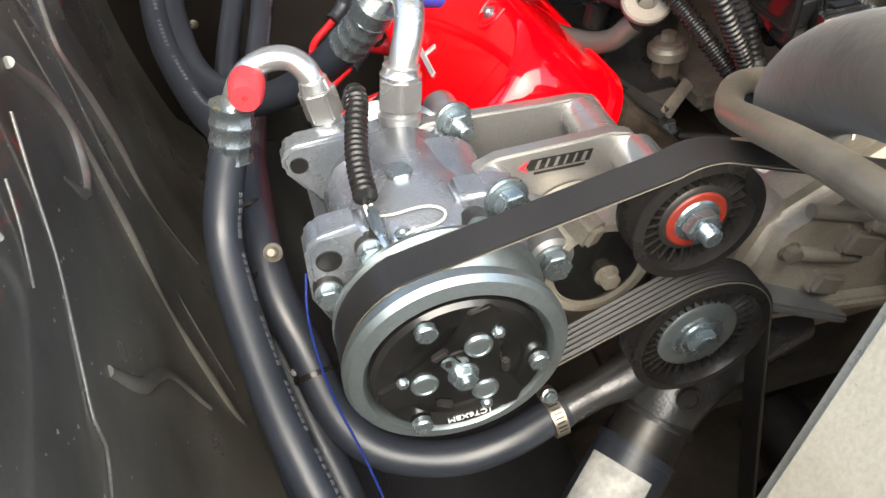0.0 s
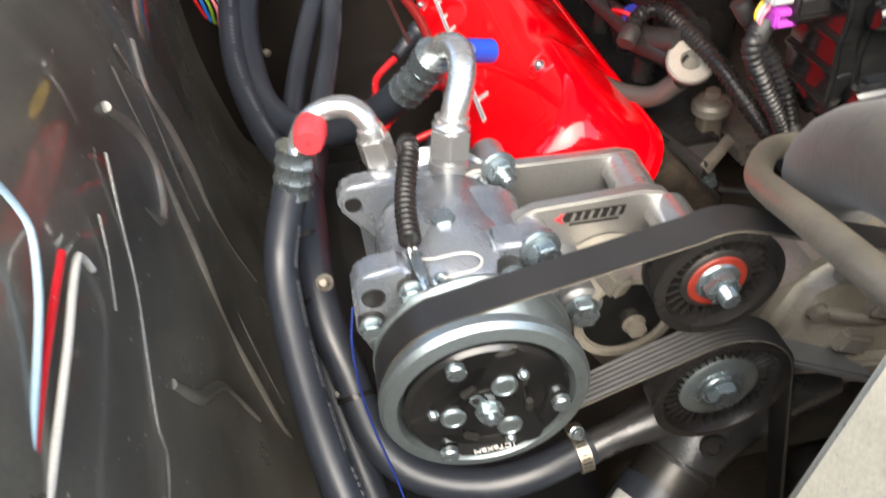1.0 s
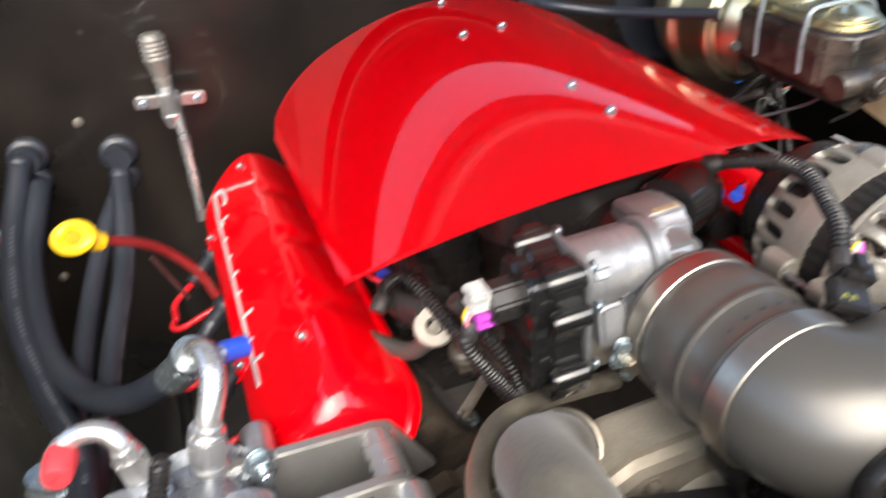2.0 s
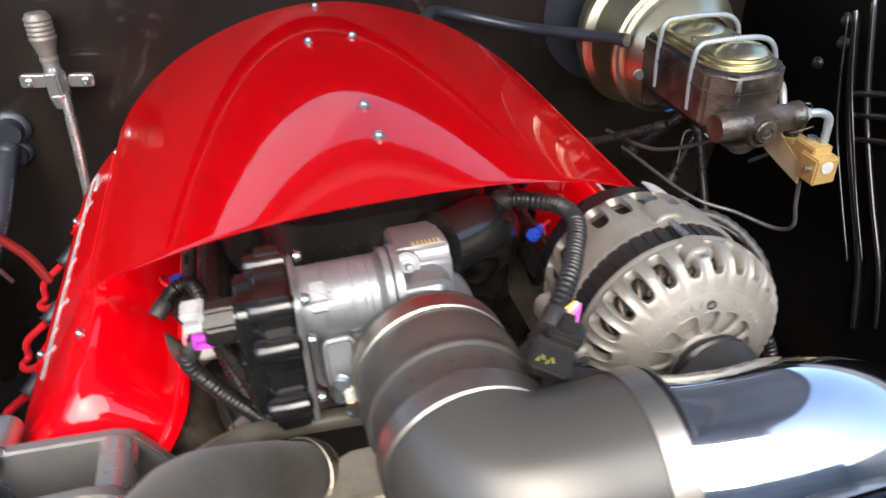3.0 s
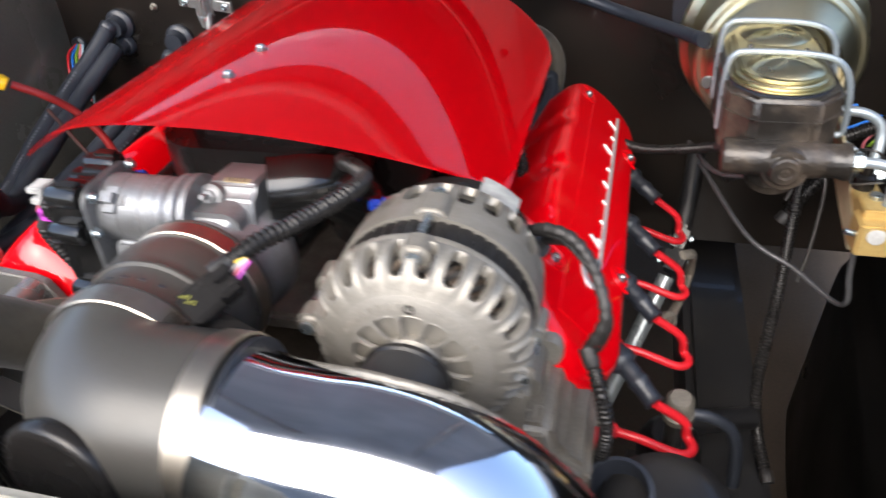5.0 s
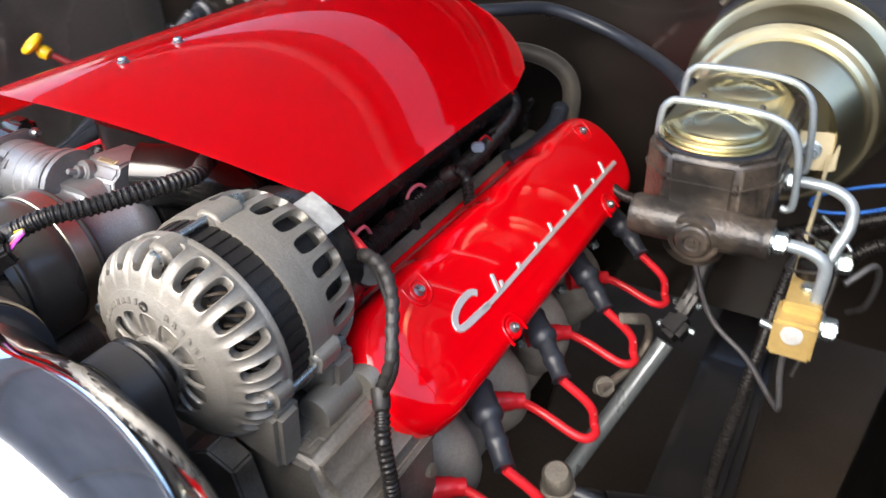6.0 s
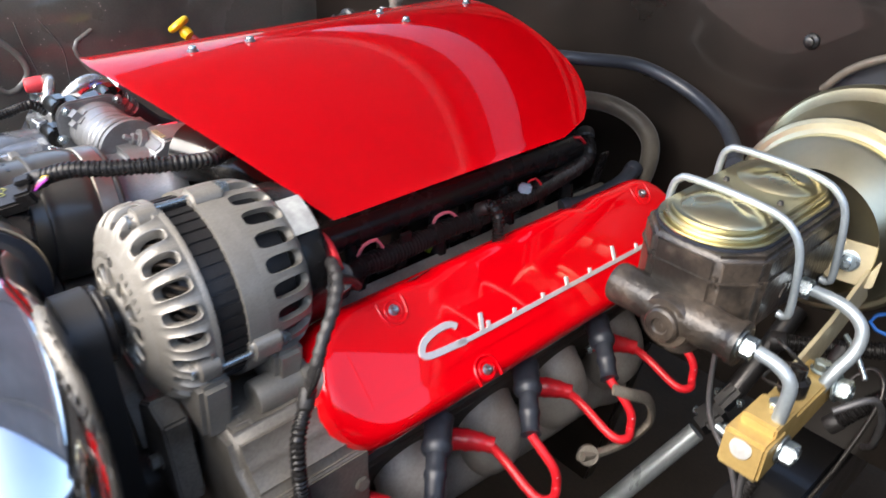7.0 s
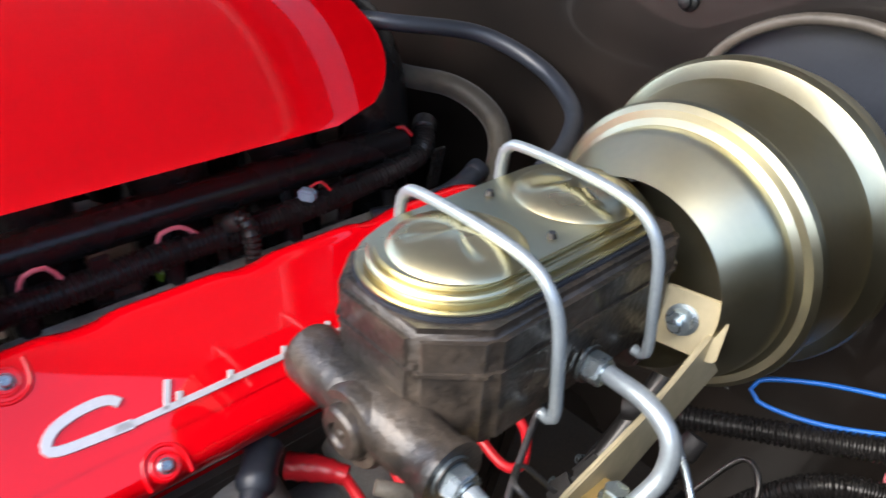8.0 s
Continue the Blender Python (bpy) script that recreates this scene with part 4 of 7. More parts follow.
# ---- front accessory drive ----
def polar(cx, cz, y, r, deg):
    return Vector((cx + r * math.cos(radians(deg)), y, cz + r * math.sin(radians(deg))))


def slot_cell(profile, pitch, wide, low, high, depth, rim, mat):
    """One cell of a slotted cast shell about z: a panel along the profile with a rounded window and a raised lip."""
    pts = [Vector((r, 0, h)) for r, h in profile]
    runs = [0.0]
    for a, b in zip(pts, pts[1:]):
        runs.append(runs[-1] + (b - a).length)

    def at(u, v, lift):
        s = max(0.0, min(1.0, v)) * runs[-1]
        k = max(i for i in range(len(pts) - 1) if runs[i] <= s + 1e-9)
        way = (pts[k + 1] - pts[k]).normalized()
        p = pts[k] + way * (s - runs[k])
        ahead, back = pts[min(k + 2, len(pts) - 1)] - pts[k], pts[k + 1] - pts[max(k - 1, 0)]
        way = (ahead.normalized() + back.normalized()).normalized()
        p = p + Vector((way.z, 0, -way.x)) * lift
        a = u * pitch
        return Vector((p.x * math.cos(a), p.x * math.sin(a), p.z))

    square = []
    n = 9
    for k in range(n):
        square.append((-1 + 2 * k / n, -1))
    for k in range(n):
        square.append((1, -1 + 2 * k / n))
    for k in range(n):
        square.append((1 - 2 * k / n, 1))
    for k in range(n):
        square.append((-1, 1 - 2 * k / n))
    mid, half = (low + high) / 2, (high - low) / 2
    rings = []
    for blend, lift in ((0.0, 0.0), (0.55, 0.0), (0.88, rim), (1.0, rim * 0.6), (1.0, -depth)):
        ring = []
        for a, b in square:
            k = (abs(a) ** 3.6 + abs(b) ** 3.6) ** (-1 / 3.6)
            hu, hv = a * k * wide / 2, mid + b * k * half
            ring.append(at(a / 2 + (hu - a / 2) * blend, (b + 1) / 2 + (hv - (b + 1) / 2) * blend, lift))
        rings.append(ring)
    return finish(grid(rings, cap=False), mat, 50)


def alternator():
    cx, cz = 0.184, 0.992
    front = facing((cx, 0, cz), (0, -1, 0))
    ob = thing("alternator", (cx, -0.13, 0.915), "bare cast aluminium alternator with slotted cooling windows", "alternator")
    hous = part("front_housing", lathe([(0.0685, 0.164), (0.0740, 0.164), (0.0742, 0.166), (0.0735, 0.1680), (0.0700, 0.1680)], front, 72), CAST, ob)
    shoulder = [(0.0735, 0.1680), (0.0736, 0.1760), (0.0728, 0.1825), (0.0705, 0.1875), (0.0660, 0.1920), (0.0600, 0.1960), (0.0525, 0.1995)]
    outer = slot_cell(shoulder, radians(15), 0.54, 0.10, 0.72, 0.0075, 0.0012, CAST)
    for k in range(24):
        piece("slot_frame", outer, hous, front @ Matrix.Rotation(radians(15 * k + 7), 4, "Z"))
    part("nose_ring", lathe([(0.0400, 0.1985), (0.0400, 0.2030), (0.0450, 0.2025), (0.0525, 0.1995), (0.0515, 0.1950)], front, 64), CAST, hous)
    inner = slot_cell([(0.0401, 0.2029), (0.0350, 0.2035), (0.0290, 0.2040), (0.0210, 0.2040)], radians(360 / 13), 0.88, 0.04, 0.96, 0.0022, 0.0003, CAST)
    for k in range(13):
        piece("window_frame", inner, hous, front @ Matrix.Rotation(radians(360 / 13 * k + 3), 4, "Z"))
    part("hub", lathe([(0, 0.170), (0.0212, 0.170), (0.0212, 0.2040), (0.0190, 0.2060), (0, 0.2060)], front, 40), CAST, hous)
    bar = finish(block((0.0042, 0.0012, 0.0018), Matrix(), 0.0003), CAST)
    for k in range(17):
        if k not in (6, 7):
            piece("cast_mark", bar, hous, front @ Matrix.Rotation(radians(24 + 8 * k), 4, "Z") @ Matrix.Translation((0.0462, 0, 0.2022)) @ Matrix.Rotation(radians(22), 4, "Y") @ Matrix.Rotation(radians(20 * (k % 3)), 4, "Z"))
            piece("cast_mark", bar, hous, front @ Matrix.Rotation(radians(26 + 8 * k), 4, "Z") @ Matrix.Translation((0.0462, 0, 0.2022)) @ Matrix.Rotation(radians(22), 4, "Y"))
            if k % 2:
                piece("cast_mark", bar, hous, front @ Matrix.Rotation(radians(25 + 8 * k), 4, "Z") @ Matrix.Translation((0.0462 + 0.0014 * (k % 3 - 1), 0, 0.2022)) @ Matrix.Rotation(radians(90), 4, "Z") @ Matrix.Scale(0.6, 4))
    part("screw_hole", lathe([(0, 0.2020), (0.0034, 0.2020), (0.0034, 0.2034), (0.0024, 0.2034), (0.0022, 0.2026), (0, 0.2026)], front @ Matrix.Rotation(radians(88), 4, "Z") @ Matrix.Translation((0.0445, 0, 0)), 18), DARK_STEEL, hous)
    part("stator", lathe([(0.066, 0.142), (0.0700, 0.142), (0.0700, 0.164), (0.066, 0.164)], front, 72), LAMINATION, ob, "dark laminated stator band")
    lam = finish(block((0.0016, 0.0068, 0.021), Matrix(), 0.0004), LAMINATION)
    for k in range(48):
        piece("lamination", lam, ob, front @ Matrix.Rotation(radians(7.5 * k), 4, "Z") @ Matrix.Translation((0.0703, 0, 0.153)))
    part("winding", lathe([(0.0290, 0.095), (0.0605, 0.095), (0.0640, 0.11), (0.0650, 0.164), (0.0630, 0.176), (0.0560, 0.180), (0.0500, 0.160), (0.0290, 0.160)], front, 48), LAMINATION, ob, "dark fan and windings inside the housing")
    strand = finish(tube([(0.0635, -0.006, 0.170), (0.0640, 0.0, 0.178), (0.0570, 0.006, 0.184)], 0.0016, 6, 0.004), COPPER)
    for k in range(48):
        piece("winding_strand", strand, ob, front @ Matrix.Rotation(radians(7.5 * k), 4, "Z"))
    back = part("rear_housing", lathe([(0.067, 0.143), (0.0735, 0.143), (0.0737, 0.135), (0.0735, 0.126), (0.0700, 0.126)], front, 72), CAST, ob)
    rear = slot_cell([(0.0612, 0.0840), (0.0655, 0.0870), (0.0690, 0.0920), (0.0715, 0.1000), (0.0728, 0.1120), (0.0735, 0.1260)], radians(15), 0.66, 0.14, 0.86, 0.0055, 0.0003, CAST)
    for k in range(24):
        piece("slot_frame", rear, back, front @ Matrix.Rotation(radians(15 * k), 4, "Z"))
    part("rear_ring", lathe([(0.040, 0.081), (0.058, 0.081), (0.0612, 0.084), (0.060, 0.089), (0.040, 0.089)], front, 48), CAST, back)
    part("rear_cap", lathe([(0, 0.056), (0.046, 0.056), (0.056, 0.060), (0.060, 0.066), (0.061, 0.083), (0, 0.084)], front, 40), PLASTIC, ob, "black plastic rear cap")
    part("sticker", sector([(0.0640, 0.066), (0.0655, 0.066), (0.0655, 0.086), (0.0640, 0.086)], front, 42, 70), OLD_LABEL, ob, "scuffed white label")
    for deg, reach in ((89, 0.0690), (178, 0.0790), (-16, 0.0700), (268, 0.0700)):
        at = front @ Matrix.Rotation(radians(deg), 4, "Z")
        part("boss", slab(rounded(0.018, 0.020, 0.008), 0.163, 0.1850, at @ Matrix.Translation((reach - 0.001, 0, 0)), 0.0040, 3), CAST, hous, smooth=60)
        part("bolt_hole", lathe([(0.0028, 0.0), (0.0050, 0.0), (0.0048, 0.0014), (0.0028, 0.0014)], at @ Matrix.Translation((reach, 0, 0.1850)), 16), ZINC, hous)
        part("rear_boss", slab(rounded(0.018, 0.022, 0.008), 0.118, 0.144, at @ Matrix.Translation((reach + 0.001, 0, 0)), 0.003, 3), CAST, back, smooth=60)
        part("through_bolt", tube([at @ Vector((reach + 0.005, 0, 0.166)), at @ Vector((reach + 0.005, 0, 0.138))], 0.0026, 10, 0.01), ZINC, ob)
        piece("bolt", BOLT_S, ob, at @ Matrix.Translation((0.074, 0, 0.118)) @ Matrix.Rotation(math.pi, 4, "X"))
    pul = part("pulley", lathe([(0, 0.200), (0.0170, 0.200), (0.0170, 0.212), (0.0250, 0.2130), (0.0285, 0.2150), (0.0285, 0.2180), (0.0265, 0.2205)] + [(0.0265 - 0.0022 * (k % 2), 0.2215 + 0.0018 * k) for k in range(13)] + [(0.0265, 0.2445), (0.0285, 0.246), (0.0285, 0.249), (0.0225, 0.249), (0.0210, 0.238), (0, 0.238)], front, 48), PLASTIC, ob, "dark grooved pulley")
    piece("nut", BOLT_L, pul, front @ Matrix.Translation((0, 0, 0.238)))
    piece("stud", finish(hex_bolt(0.010, 0.007, stud=0.012), ZINC), ob, facing((0.1955, -0.072, 1.013), (0.25, 1, 0.35)), "threaded terminal stud")
    for y in (-0.172, -0.112):
        part("foot", slab([(-0.03, 0.0), (0.03, 0.0), (0.02, 0.05), (-0.02, 0.05)], -0.012, 0.012, Matrix.Translation((0.222, y, 0.915)) @ Matrix.Rotation(radians(18), 4, "Y") @ pose(0, 0, 0, 90), 0.004), CAST, ob)
    part("foot_barrel", lathe([(0, -0.024), (0.0135, -0.024), (0.0145, -0.021), (0.0145, 0.021), (0.0135, 0.024), (0, 0.024)], facing((0.246, -0.118, 0.921), (0, -1, 0)), 28), CAST, ob)
    return ob


alternator()
brk = thing("alternator_bracket", (0.25, -0.13, 0.80), "grey cast alternator bracket with raised marks", "bracket")
part("body", slab([(-0.055, 0.0), (0.045, 0.0), (0.05, 0.085), (0.028, 0.10), (0.020, 0.125), (-0.045, 0.125)], -0.055, 0.05, pose(0.250, -0.125, 0.79, 90), 0.007, 3), CAST_DIRTY, brk)
part("arm", slab([(-0.03, -0.02), (0.03, -0.02), (0.022, 0.055), (0.0, 0.065), (-0.025, 0.05)], 0.0, 0.02, pose(0.205, -0.185, 0.86, 90), 0.002), CAST_DIRTY, brk)
piece("bolt", BOLT_GREY, brk, facing((0.205, -0.205, 0.868), (0, -1, 0.1)))
piece("bolt", BOLT_GREY, brk, facing((0.297, -0.085, 0.835), (1, 0, 0.2)))
part("barrel", lathe([(0, -0.016), (0.0135, -0.016), (0.0145, -0.013), (0.0145, 0.013), (0.0135, 0.016), (0, 0.016)], facing((0.258, -0.088, 0.922), (0, -1, 0)), 28), CAST, brk)
for k in range(3):
    part("cast_mark", block((0.0020, 0.013, 0.0015), pose(0.240 + 0.009 * k, -0.158, 0.9155), 0.0005), CAST, brk)
    part("cast_mark", block((0.007, 0.0020, 0.0015), pose(0.2425 + 0.009 * k, -0.163 + 0.005 * k, 0.9155), 0.0005), CAST, brk)
part("rib", block((0.008, 0.10, 0.07), pose(0.297, -0.125, 0.835), 0.003), CAST_DIRTY, brk)

# water pump
pump = thing("water_pump", (0, -0.16, 0.72), "dirty grey cast aluminium water pump", "water pump")
part("body", slab([(-0.15, 0.0), (0.15, 0.0), (0.17, 0.07), (0.13, 0.14), (0.05, 0.17), (-0.06, 0.17), (-0.14, 0.13), (-0.17, 0.06)], 0.135, 0.20, pose(0, 0, 0.745, 90), 0.014, 3), PUMP, pump)
part("snout", lathe([(0, 0.19), (0.05, 0.19), (0.04, 0.225), (0.03, 0.25), (0, 0.25)], facing((0, 0, 0.83), (0, -1, 0)), 32), PUMP, pump)
part("outlet", lathe([(0.0, -0.07), (0.027, -0.07), (0.024, -0.03), (0.022, 0.0), (0.022, 0.012), (0.0250, 0.014), (0.0250, 0.019), (0.020, 0.020), (0.017, 0.020), (0.017, 0.0), (0.0, 0.0)], facing((-0.088, -0.152, 0.848), (-0.05, -0.1, 1)), 32), CAST_GREY, pump, "grey cast thermostat outlet")
part("neck", tube([(-0.089, -0.153, 0.862), (-0.088, -0.152, 0.874), (-0.089, -0.148, 0.888), (-0.100, -0.154, 0.906)], 0.0195, 20, 0.004), CAST_GREY, pump)
part("inlet", tube([(-0.10, -0.165, 0.76), (-0.15, -0.180, 0.748), (-0.190, -0.197, 0.728), (-0.212, -0.210, 0.707)], 0.028, 24, 0.006, lambda s, t: 0.044 - 0.018 * (s / t)), OILY, pump)
part("heater_stub", tube([(-0.17, -0.172, 0.760), (-0.21, -0.184, 0.747), (-0.262, -0.190, 0.735), (-0.288, -0.194, 0.728)], 0.0125, 18, 0.006, lambda s, t: max(0.0125, 0.026 - 0.020 * (s / t))), OILY, pump)
part("plug", lathe([(0, 0), (0.009, 0), (0.009, 0.004), (0.006, 0.004), (0.0055, 0.002), (0, 0.002)], facing((-0.196, -0.224, 0.752), (-0.1, -1, 0.5)), 20), DARK_STEEL, pump)
part("ridge", block((0.10, 0.012, 0.012), pose(-0.03, -0.205, 0.84, 0, 25, 0), 0.003), PUMP, pump)
part("ridge", block((0.14, 0.014, 0.010), pose(-0.08, -0.205, 0.79, 0, 12, 0), 0.003), PUMP, pump)
for x, z in ((-0.126, 0.849), (-0.14, 0.79), (0.10, 0.80), (-0.05, 0.89)):
    piece("bolt", BOLT_GREY, pump, facing((x, -0.200, z), (0, -1, 0)))

sleeve = thing("radiator_inlet_hose", (-0.285, -0.26, 0.63), "black rubber lower radiator hose with a steel sleeve and white label", "hose")
INLET = Vector((-0.080, -0.055, -0.050)).normalized()
lower = facing((-0.205, -0.205, 0.712), INLET)
part("collar", lathe([(0.0235, 0.0), (0.0290, 0.0), (0.0295, 0.006), (0.0272, 0.007), (0.0272, 0.030), (0.0235, 0.030)], lower, 40), DARK_STEEL, sleeve, "dark steel sleeve")
part("ring", lathe([(0.0280, 0.030), (0.0310, 0.030), (0.0310, 0.036), (0.0280, 0.036)], lower, 40), RUBBER, sleeve)
part("hose", lathe([(0.0, 0.035), (0.0305, 0.035), (0.0310, 0.06), (0.0310, 0.20), (0.0, 0.20)], lower, 40), RUBBER, sleeve)
part("label", sector([(0.0311, 0.048), (0.0314, 0.048), (0.0314, 0.095), (0.0311, 0.095)], lower, 40, 135), OLD_LABEL, sleeve, "white paper label")

for x0, z0, x1, z1 in ((-0.121, 0.846, -0.070, 0.826), (-0.118, 0.880, -0.03, 0.850)):
    part("rib", tube([(x0, -0.200, z0), ((x0 + x1) / 2, -0.202, (z0 + z1) / 2), (x1, -0.200, z1)], 0.0050, 10, 0.01), CAST, pump)
part("ledge", block((0.085, 0.030, 0.007), pose(-0.118, -0.208, 0.808, 0, 30, 0), 0.002), CAST_GREY, pump)
part("pad", block((0.030, 0.012, 0.020), pose(-0.075, -0.203, 0.843, 0, 24, 0), 0.003), CAST, pump)
part("pad", block((0.026, 0.012, 0.018), pose(-0.092, -0.203, 0.812, 0, 24, 0), 0.003), CAST, pump)

# compressor
AX, AZ = -0.359, 0.896


def compressor():
    m = facing((AX, 0, AZ), (0, -1, 0))
    ob = thing("compressor", (AX, -0.14, 0.84), "bright cast aluminium air-conditioning compressor", "compressor")
    shell = part("body", lathe([(0, 0.066), (0.048, 0.066), (0.0380, 0.072), (0.0390, 0.092), (0.0470, 0.100), (0.0500, 0.146), (0.0520, 0.156), (0.0530, 0.182), (0.0500, 0.199), (0.038, 0.213), (0, 0.213)], m, 56), CAST_BRIGHT, ob, smooth=60)
    part("rear_head", slab(rounded(0.116, 0.080, 0.026), 0.068, 0.092, pose(AX + 0.002, 0, AZ - 0.012, 90), 0.008, 4), CAST_BRIGHT, shell, smooth=60)
    part("front_head", slab(rounded(0.114, 0.094, 0.026), 0.178, 0.199, pose(AX + 0.002, 0, AZ - 0.004, 90), 0.007, 4), CAST_BRIGHT, shell, smooth=60)
    part("port_block", slab(rounded(0.092, 0.036, 0.014), 0.0, 0.020, pose(-0.366, -0.083, 0.910), 0.005, 4), CAST_BRIGHT, shell, smooth=60)
    part("filler_pad", lathe([(0, 0), (0.026, 0), (0.022, 0.011), (0.015, 0.0165), (0, 0.0168)], pose(-0.3612, -0.155, 0.9245), 32), CAST_BRIGHT, shell, smooth=60)
    part("saddle", slab(rounded(0.100, 0.064, 0.026), 0.100, 0.178, pose(AX + 0.004, 0, AZ + 0.0115, 90), 0.016, 5), CAST_BRIGHT, shell, smooth=70)
    for outline, low, high, hx, hz, hr in (
            ([(-0.4245, 0.9405), (-0.4165, 0.9475), (-0.372, 0.9475), (-0.372, 0.905), (-0.405, 0.895), (-0.416, 0.9145), (-0.4255, 0.9295)], 0.085, 0.103, -0.4150, 0.9330, 0.0058),
            ([(-0.421, 0.946), (-0.413, 0.954), (-0.390, 0.955), (-0.380, 0.936), (-0.380, 0.891), (-0.414, 0.881), (-0.424, 0.911)], 0.180, 0.200, -0.4100, 0.9370, 0.0070),
            ([(-0.338, 0.949), (-0.314, 0.947), (-0.299, 0.941), (-0.296, 0.926), (-0.306, 0.906), (-0.338, 0.906)], 0.168, 0.190, -0.3080, 0.9330, 0.0060)):
        ear = part("ear", slab(outline, low, high, pose(0, 0, 0, 90), 0.003, 3), CAST_BRIGHT, shell, smooth=60)
        hole = facing((hx, -high - 0.0002, hz), (0, -1, 0))
        # the ear is not pierced; a black disc paints the hole's dark inside
        part("ear_hole_disc", lathe([(0, 0.0002), (hr * 0.86, 0.0002), (hr * 0.88, 0.0006), (hr * 0.95, 0.0006), (hr, 0.0001), (hr, -0.002), (0, -0.002)], hole, 24), PLASTIC, ear, "dark disc standing for the shaded mounting hole")
    for x, z in ((-0.414, 0.921), (-0.388, 0.942), (-0.331, 0.939), (-0.306, 0.874), (-0.4, 0.858)):
        piece("bolt", BOLT_M, ob, facing((x, -0.2070, z), (0, -1, 0.2)), "bright flange bolt")
        part("bolt_sleeve", lathe([(0, -0.012), (0.0080, -0.012), (0.0080, 0.0), (0, 0.0)], facing((x, -0.2070, z), (0, -1, 0.2)), 20), DARK_STEEL, ob)
    piece("bolt", finish(hex_bolt(0.0135, 0.011, washer=1.45), ZINC), ob, facing((-0.3612, -0.155, 0.9408), (0, -0.1, 1)), "plated filler bolt")
    tag = pose(-0.334, -0.165, 0.9393, 0, 12, 8)
    part("label", block((0.018, 0.024, 0.0006), tag, 0.0002), OLD_LABEL, ob, "white paper label")
    for k in range(3):
        part("label_bar", block((0.009 - 0.002 * (k % 2), 0.0018, 0.0008), tag @ pose(-0.002, -0.006 + 0.005 * k, 0.0003), 0), PLASTIC, ob)
    # clutch
    face = facing((AX, 0.023, AZ), (0, -1, 0))
    pul = part("pulley", lathe([(0.042, 0.238), (0.0585, 0.238), (0.0592, 0.241), (0.0560, 0.243)] + [(0.0560 - 0.0022 * (k % 2), 0.2445 + 0.0018 * k) for k in range(13)] + [(0.0560, 0.268), (0.0592, 0.270), (0.0592, 0.275), (0.0570, 0.2785), (0.0500, 0.2800), (0.0485, 0.2770), (0.0470, 0.2700), (0.042, 0.2700)], face, 96), BLUE_ZINC, ob, "blue-grey zinc clutch pulley", smooth=25)
    part("coil", lathe([(0, 0.232), (0.043, 0.232), (0.043, 0.272), (0, 0.272)], face, 40), DARK_STEEL, pul)
    plate = part("clutch_plate", lathe([(0, 0.272), (0.0455, 0.272), (0.0465, 0.2745), (0.0465, 0.2790), (0.0440, 0.2810), (0.0330, 0.2815), (0.0322, 0.2790), (0, 0.2790)], face, 72), GLOSS_BLACK, pul, "gloss black clutch plate", smooth=25)
    lobes = []
    for k in range(3):
        a = radians(112 + 120 * k)
        for d, r in ((-0.62, 0.024), (-0.22, 0.041), (0.0, 0.0455), (0.16, 0.043), (0.40, 0.027)):
            lobes.append((r * math.cos(a + d), r * math.sin(a + d)))
    part("spring_plate", slab(lobes, 0.2795, 0.2830, face @ Matrix.Scale(-1, 4, (1, 0, 0)), 0.0008), GLOSS_BLACK, plate)
    rivet = finish(lathe([(0, 0), (0.0055, 0), (0.0055, 0.0035), (0.0046, 0.0045), (0, 0.0046)], Matrix(), 24), ZINC)
    pin = finish(lathe([(0, 0), (0.0034, 0), (0.0030, 0.002), (0.0018, 0.0032), (0, 0.0034)], Matrix(), 14), ZINC)
    tongue = slab([(-0.0038, 0.004), (-0.0038, 0.0160), (-0.0024, 0.0180), (0.0024, 0.0180), (0.0038, 0.0160), (0.0038, 0.004)], 0.0, 0.0016, facing((AX, -0.2612, AZ), (0, -1, 0)) @ Matrix.Rotation(radians(28), 4, "Z"), 0.0006)
    part("tongue", tongue, ZINC, plate, "bright locking tongue")
    # black disc for the dark of the tongue's hole
    part("tongue_hole_disc", lathe([(0, 0), (0.0018, 0), (0.0018, 0.0004), (0, 0.0004)], facing(polar(AX, AZ, -0.2635, 0.0150, 118), (0, -1, 0)), 14), PLASTIC, plate)
    flat_rivet = finish(lathe([(0, 0), (0.0070, 0), (0.0074, 0.0015), (0.0066, 0.0032), (0.0052, 0.0036), (0.0048, 0.0030), (0, 0.0030)], Matrix(), 28), BLUE_ZINC)
    for k in range(3):
        piece("rivet", rivet, plate, facing(polar(AX, AZ, -0.2595, 0.0405, 112 + 120 * k), (0, -1, 0)), "bright rivet")
        piece("rivet", flat_rivet, plate, facing(polar(AX, AZ, -0.2590, 0.0200, 62 + 120 * k), (0, -1, 0)), "flat grey rivet")
        part("stop", block((0.009, 0.004, 0.004), Matrix.Translation(polar(AX, AZ, -0.2615, 0.022, 118 + 120 * k)) @ Matrix.Rotation(radians(-(28 + 120 * k)), 4, "Y"), 0.001), DARK_STEEL, plate)
        piece("pin", pin, plate, facing(polar(AX, AZ, -0.2600, 0.031, 50 + 120 * k), (0, -1, 0)))
    part("hub_disc", lathe([(0, 0.281), (0.0165, 0.281), (0.0165, 0.2838), (0, 0.2838)], face, 32), GLOSS_BLACK, plate)
    piece("hub_nut", finish(hex_bolt(0.0125, 0.0060, washer=1.3, stud=0.0025), ZINC), plate, facing((AX, -0.2608, AZ), (0, -1, 0)), "bright hub nut")
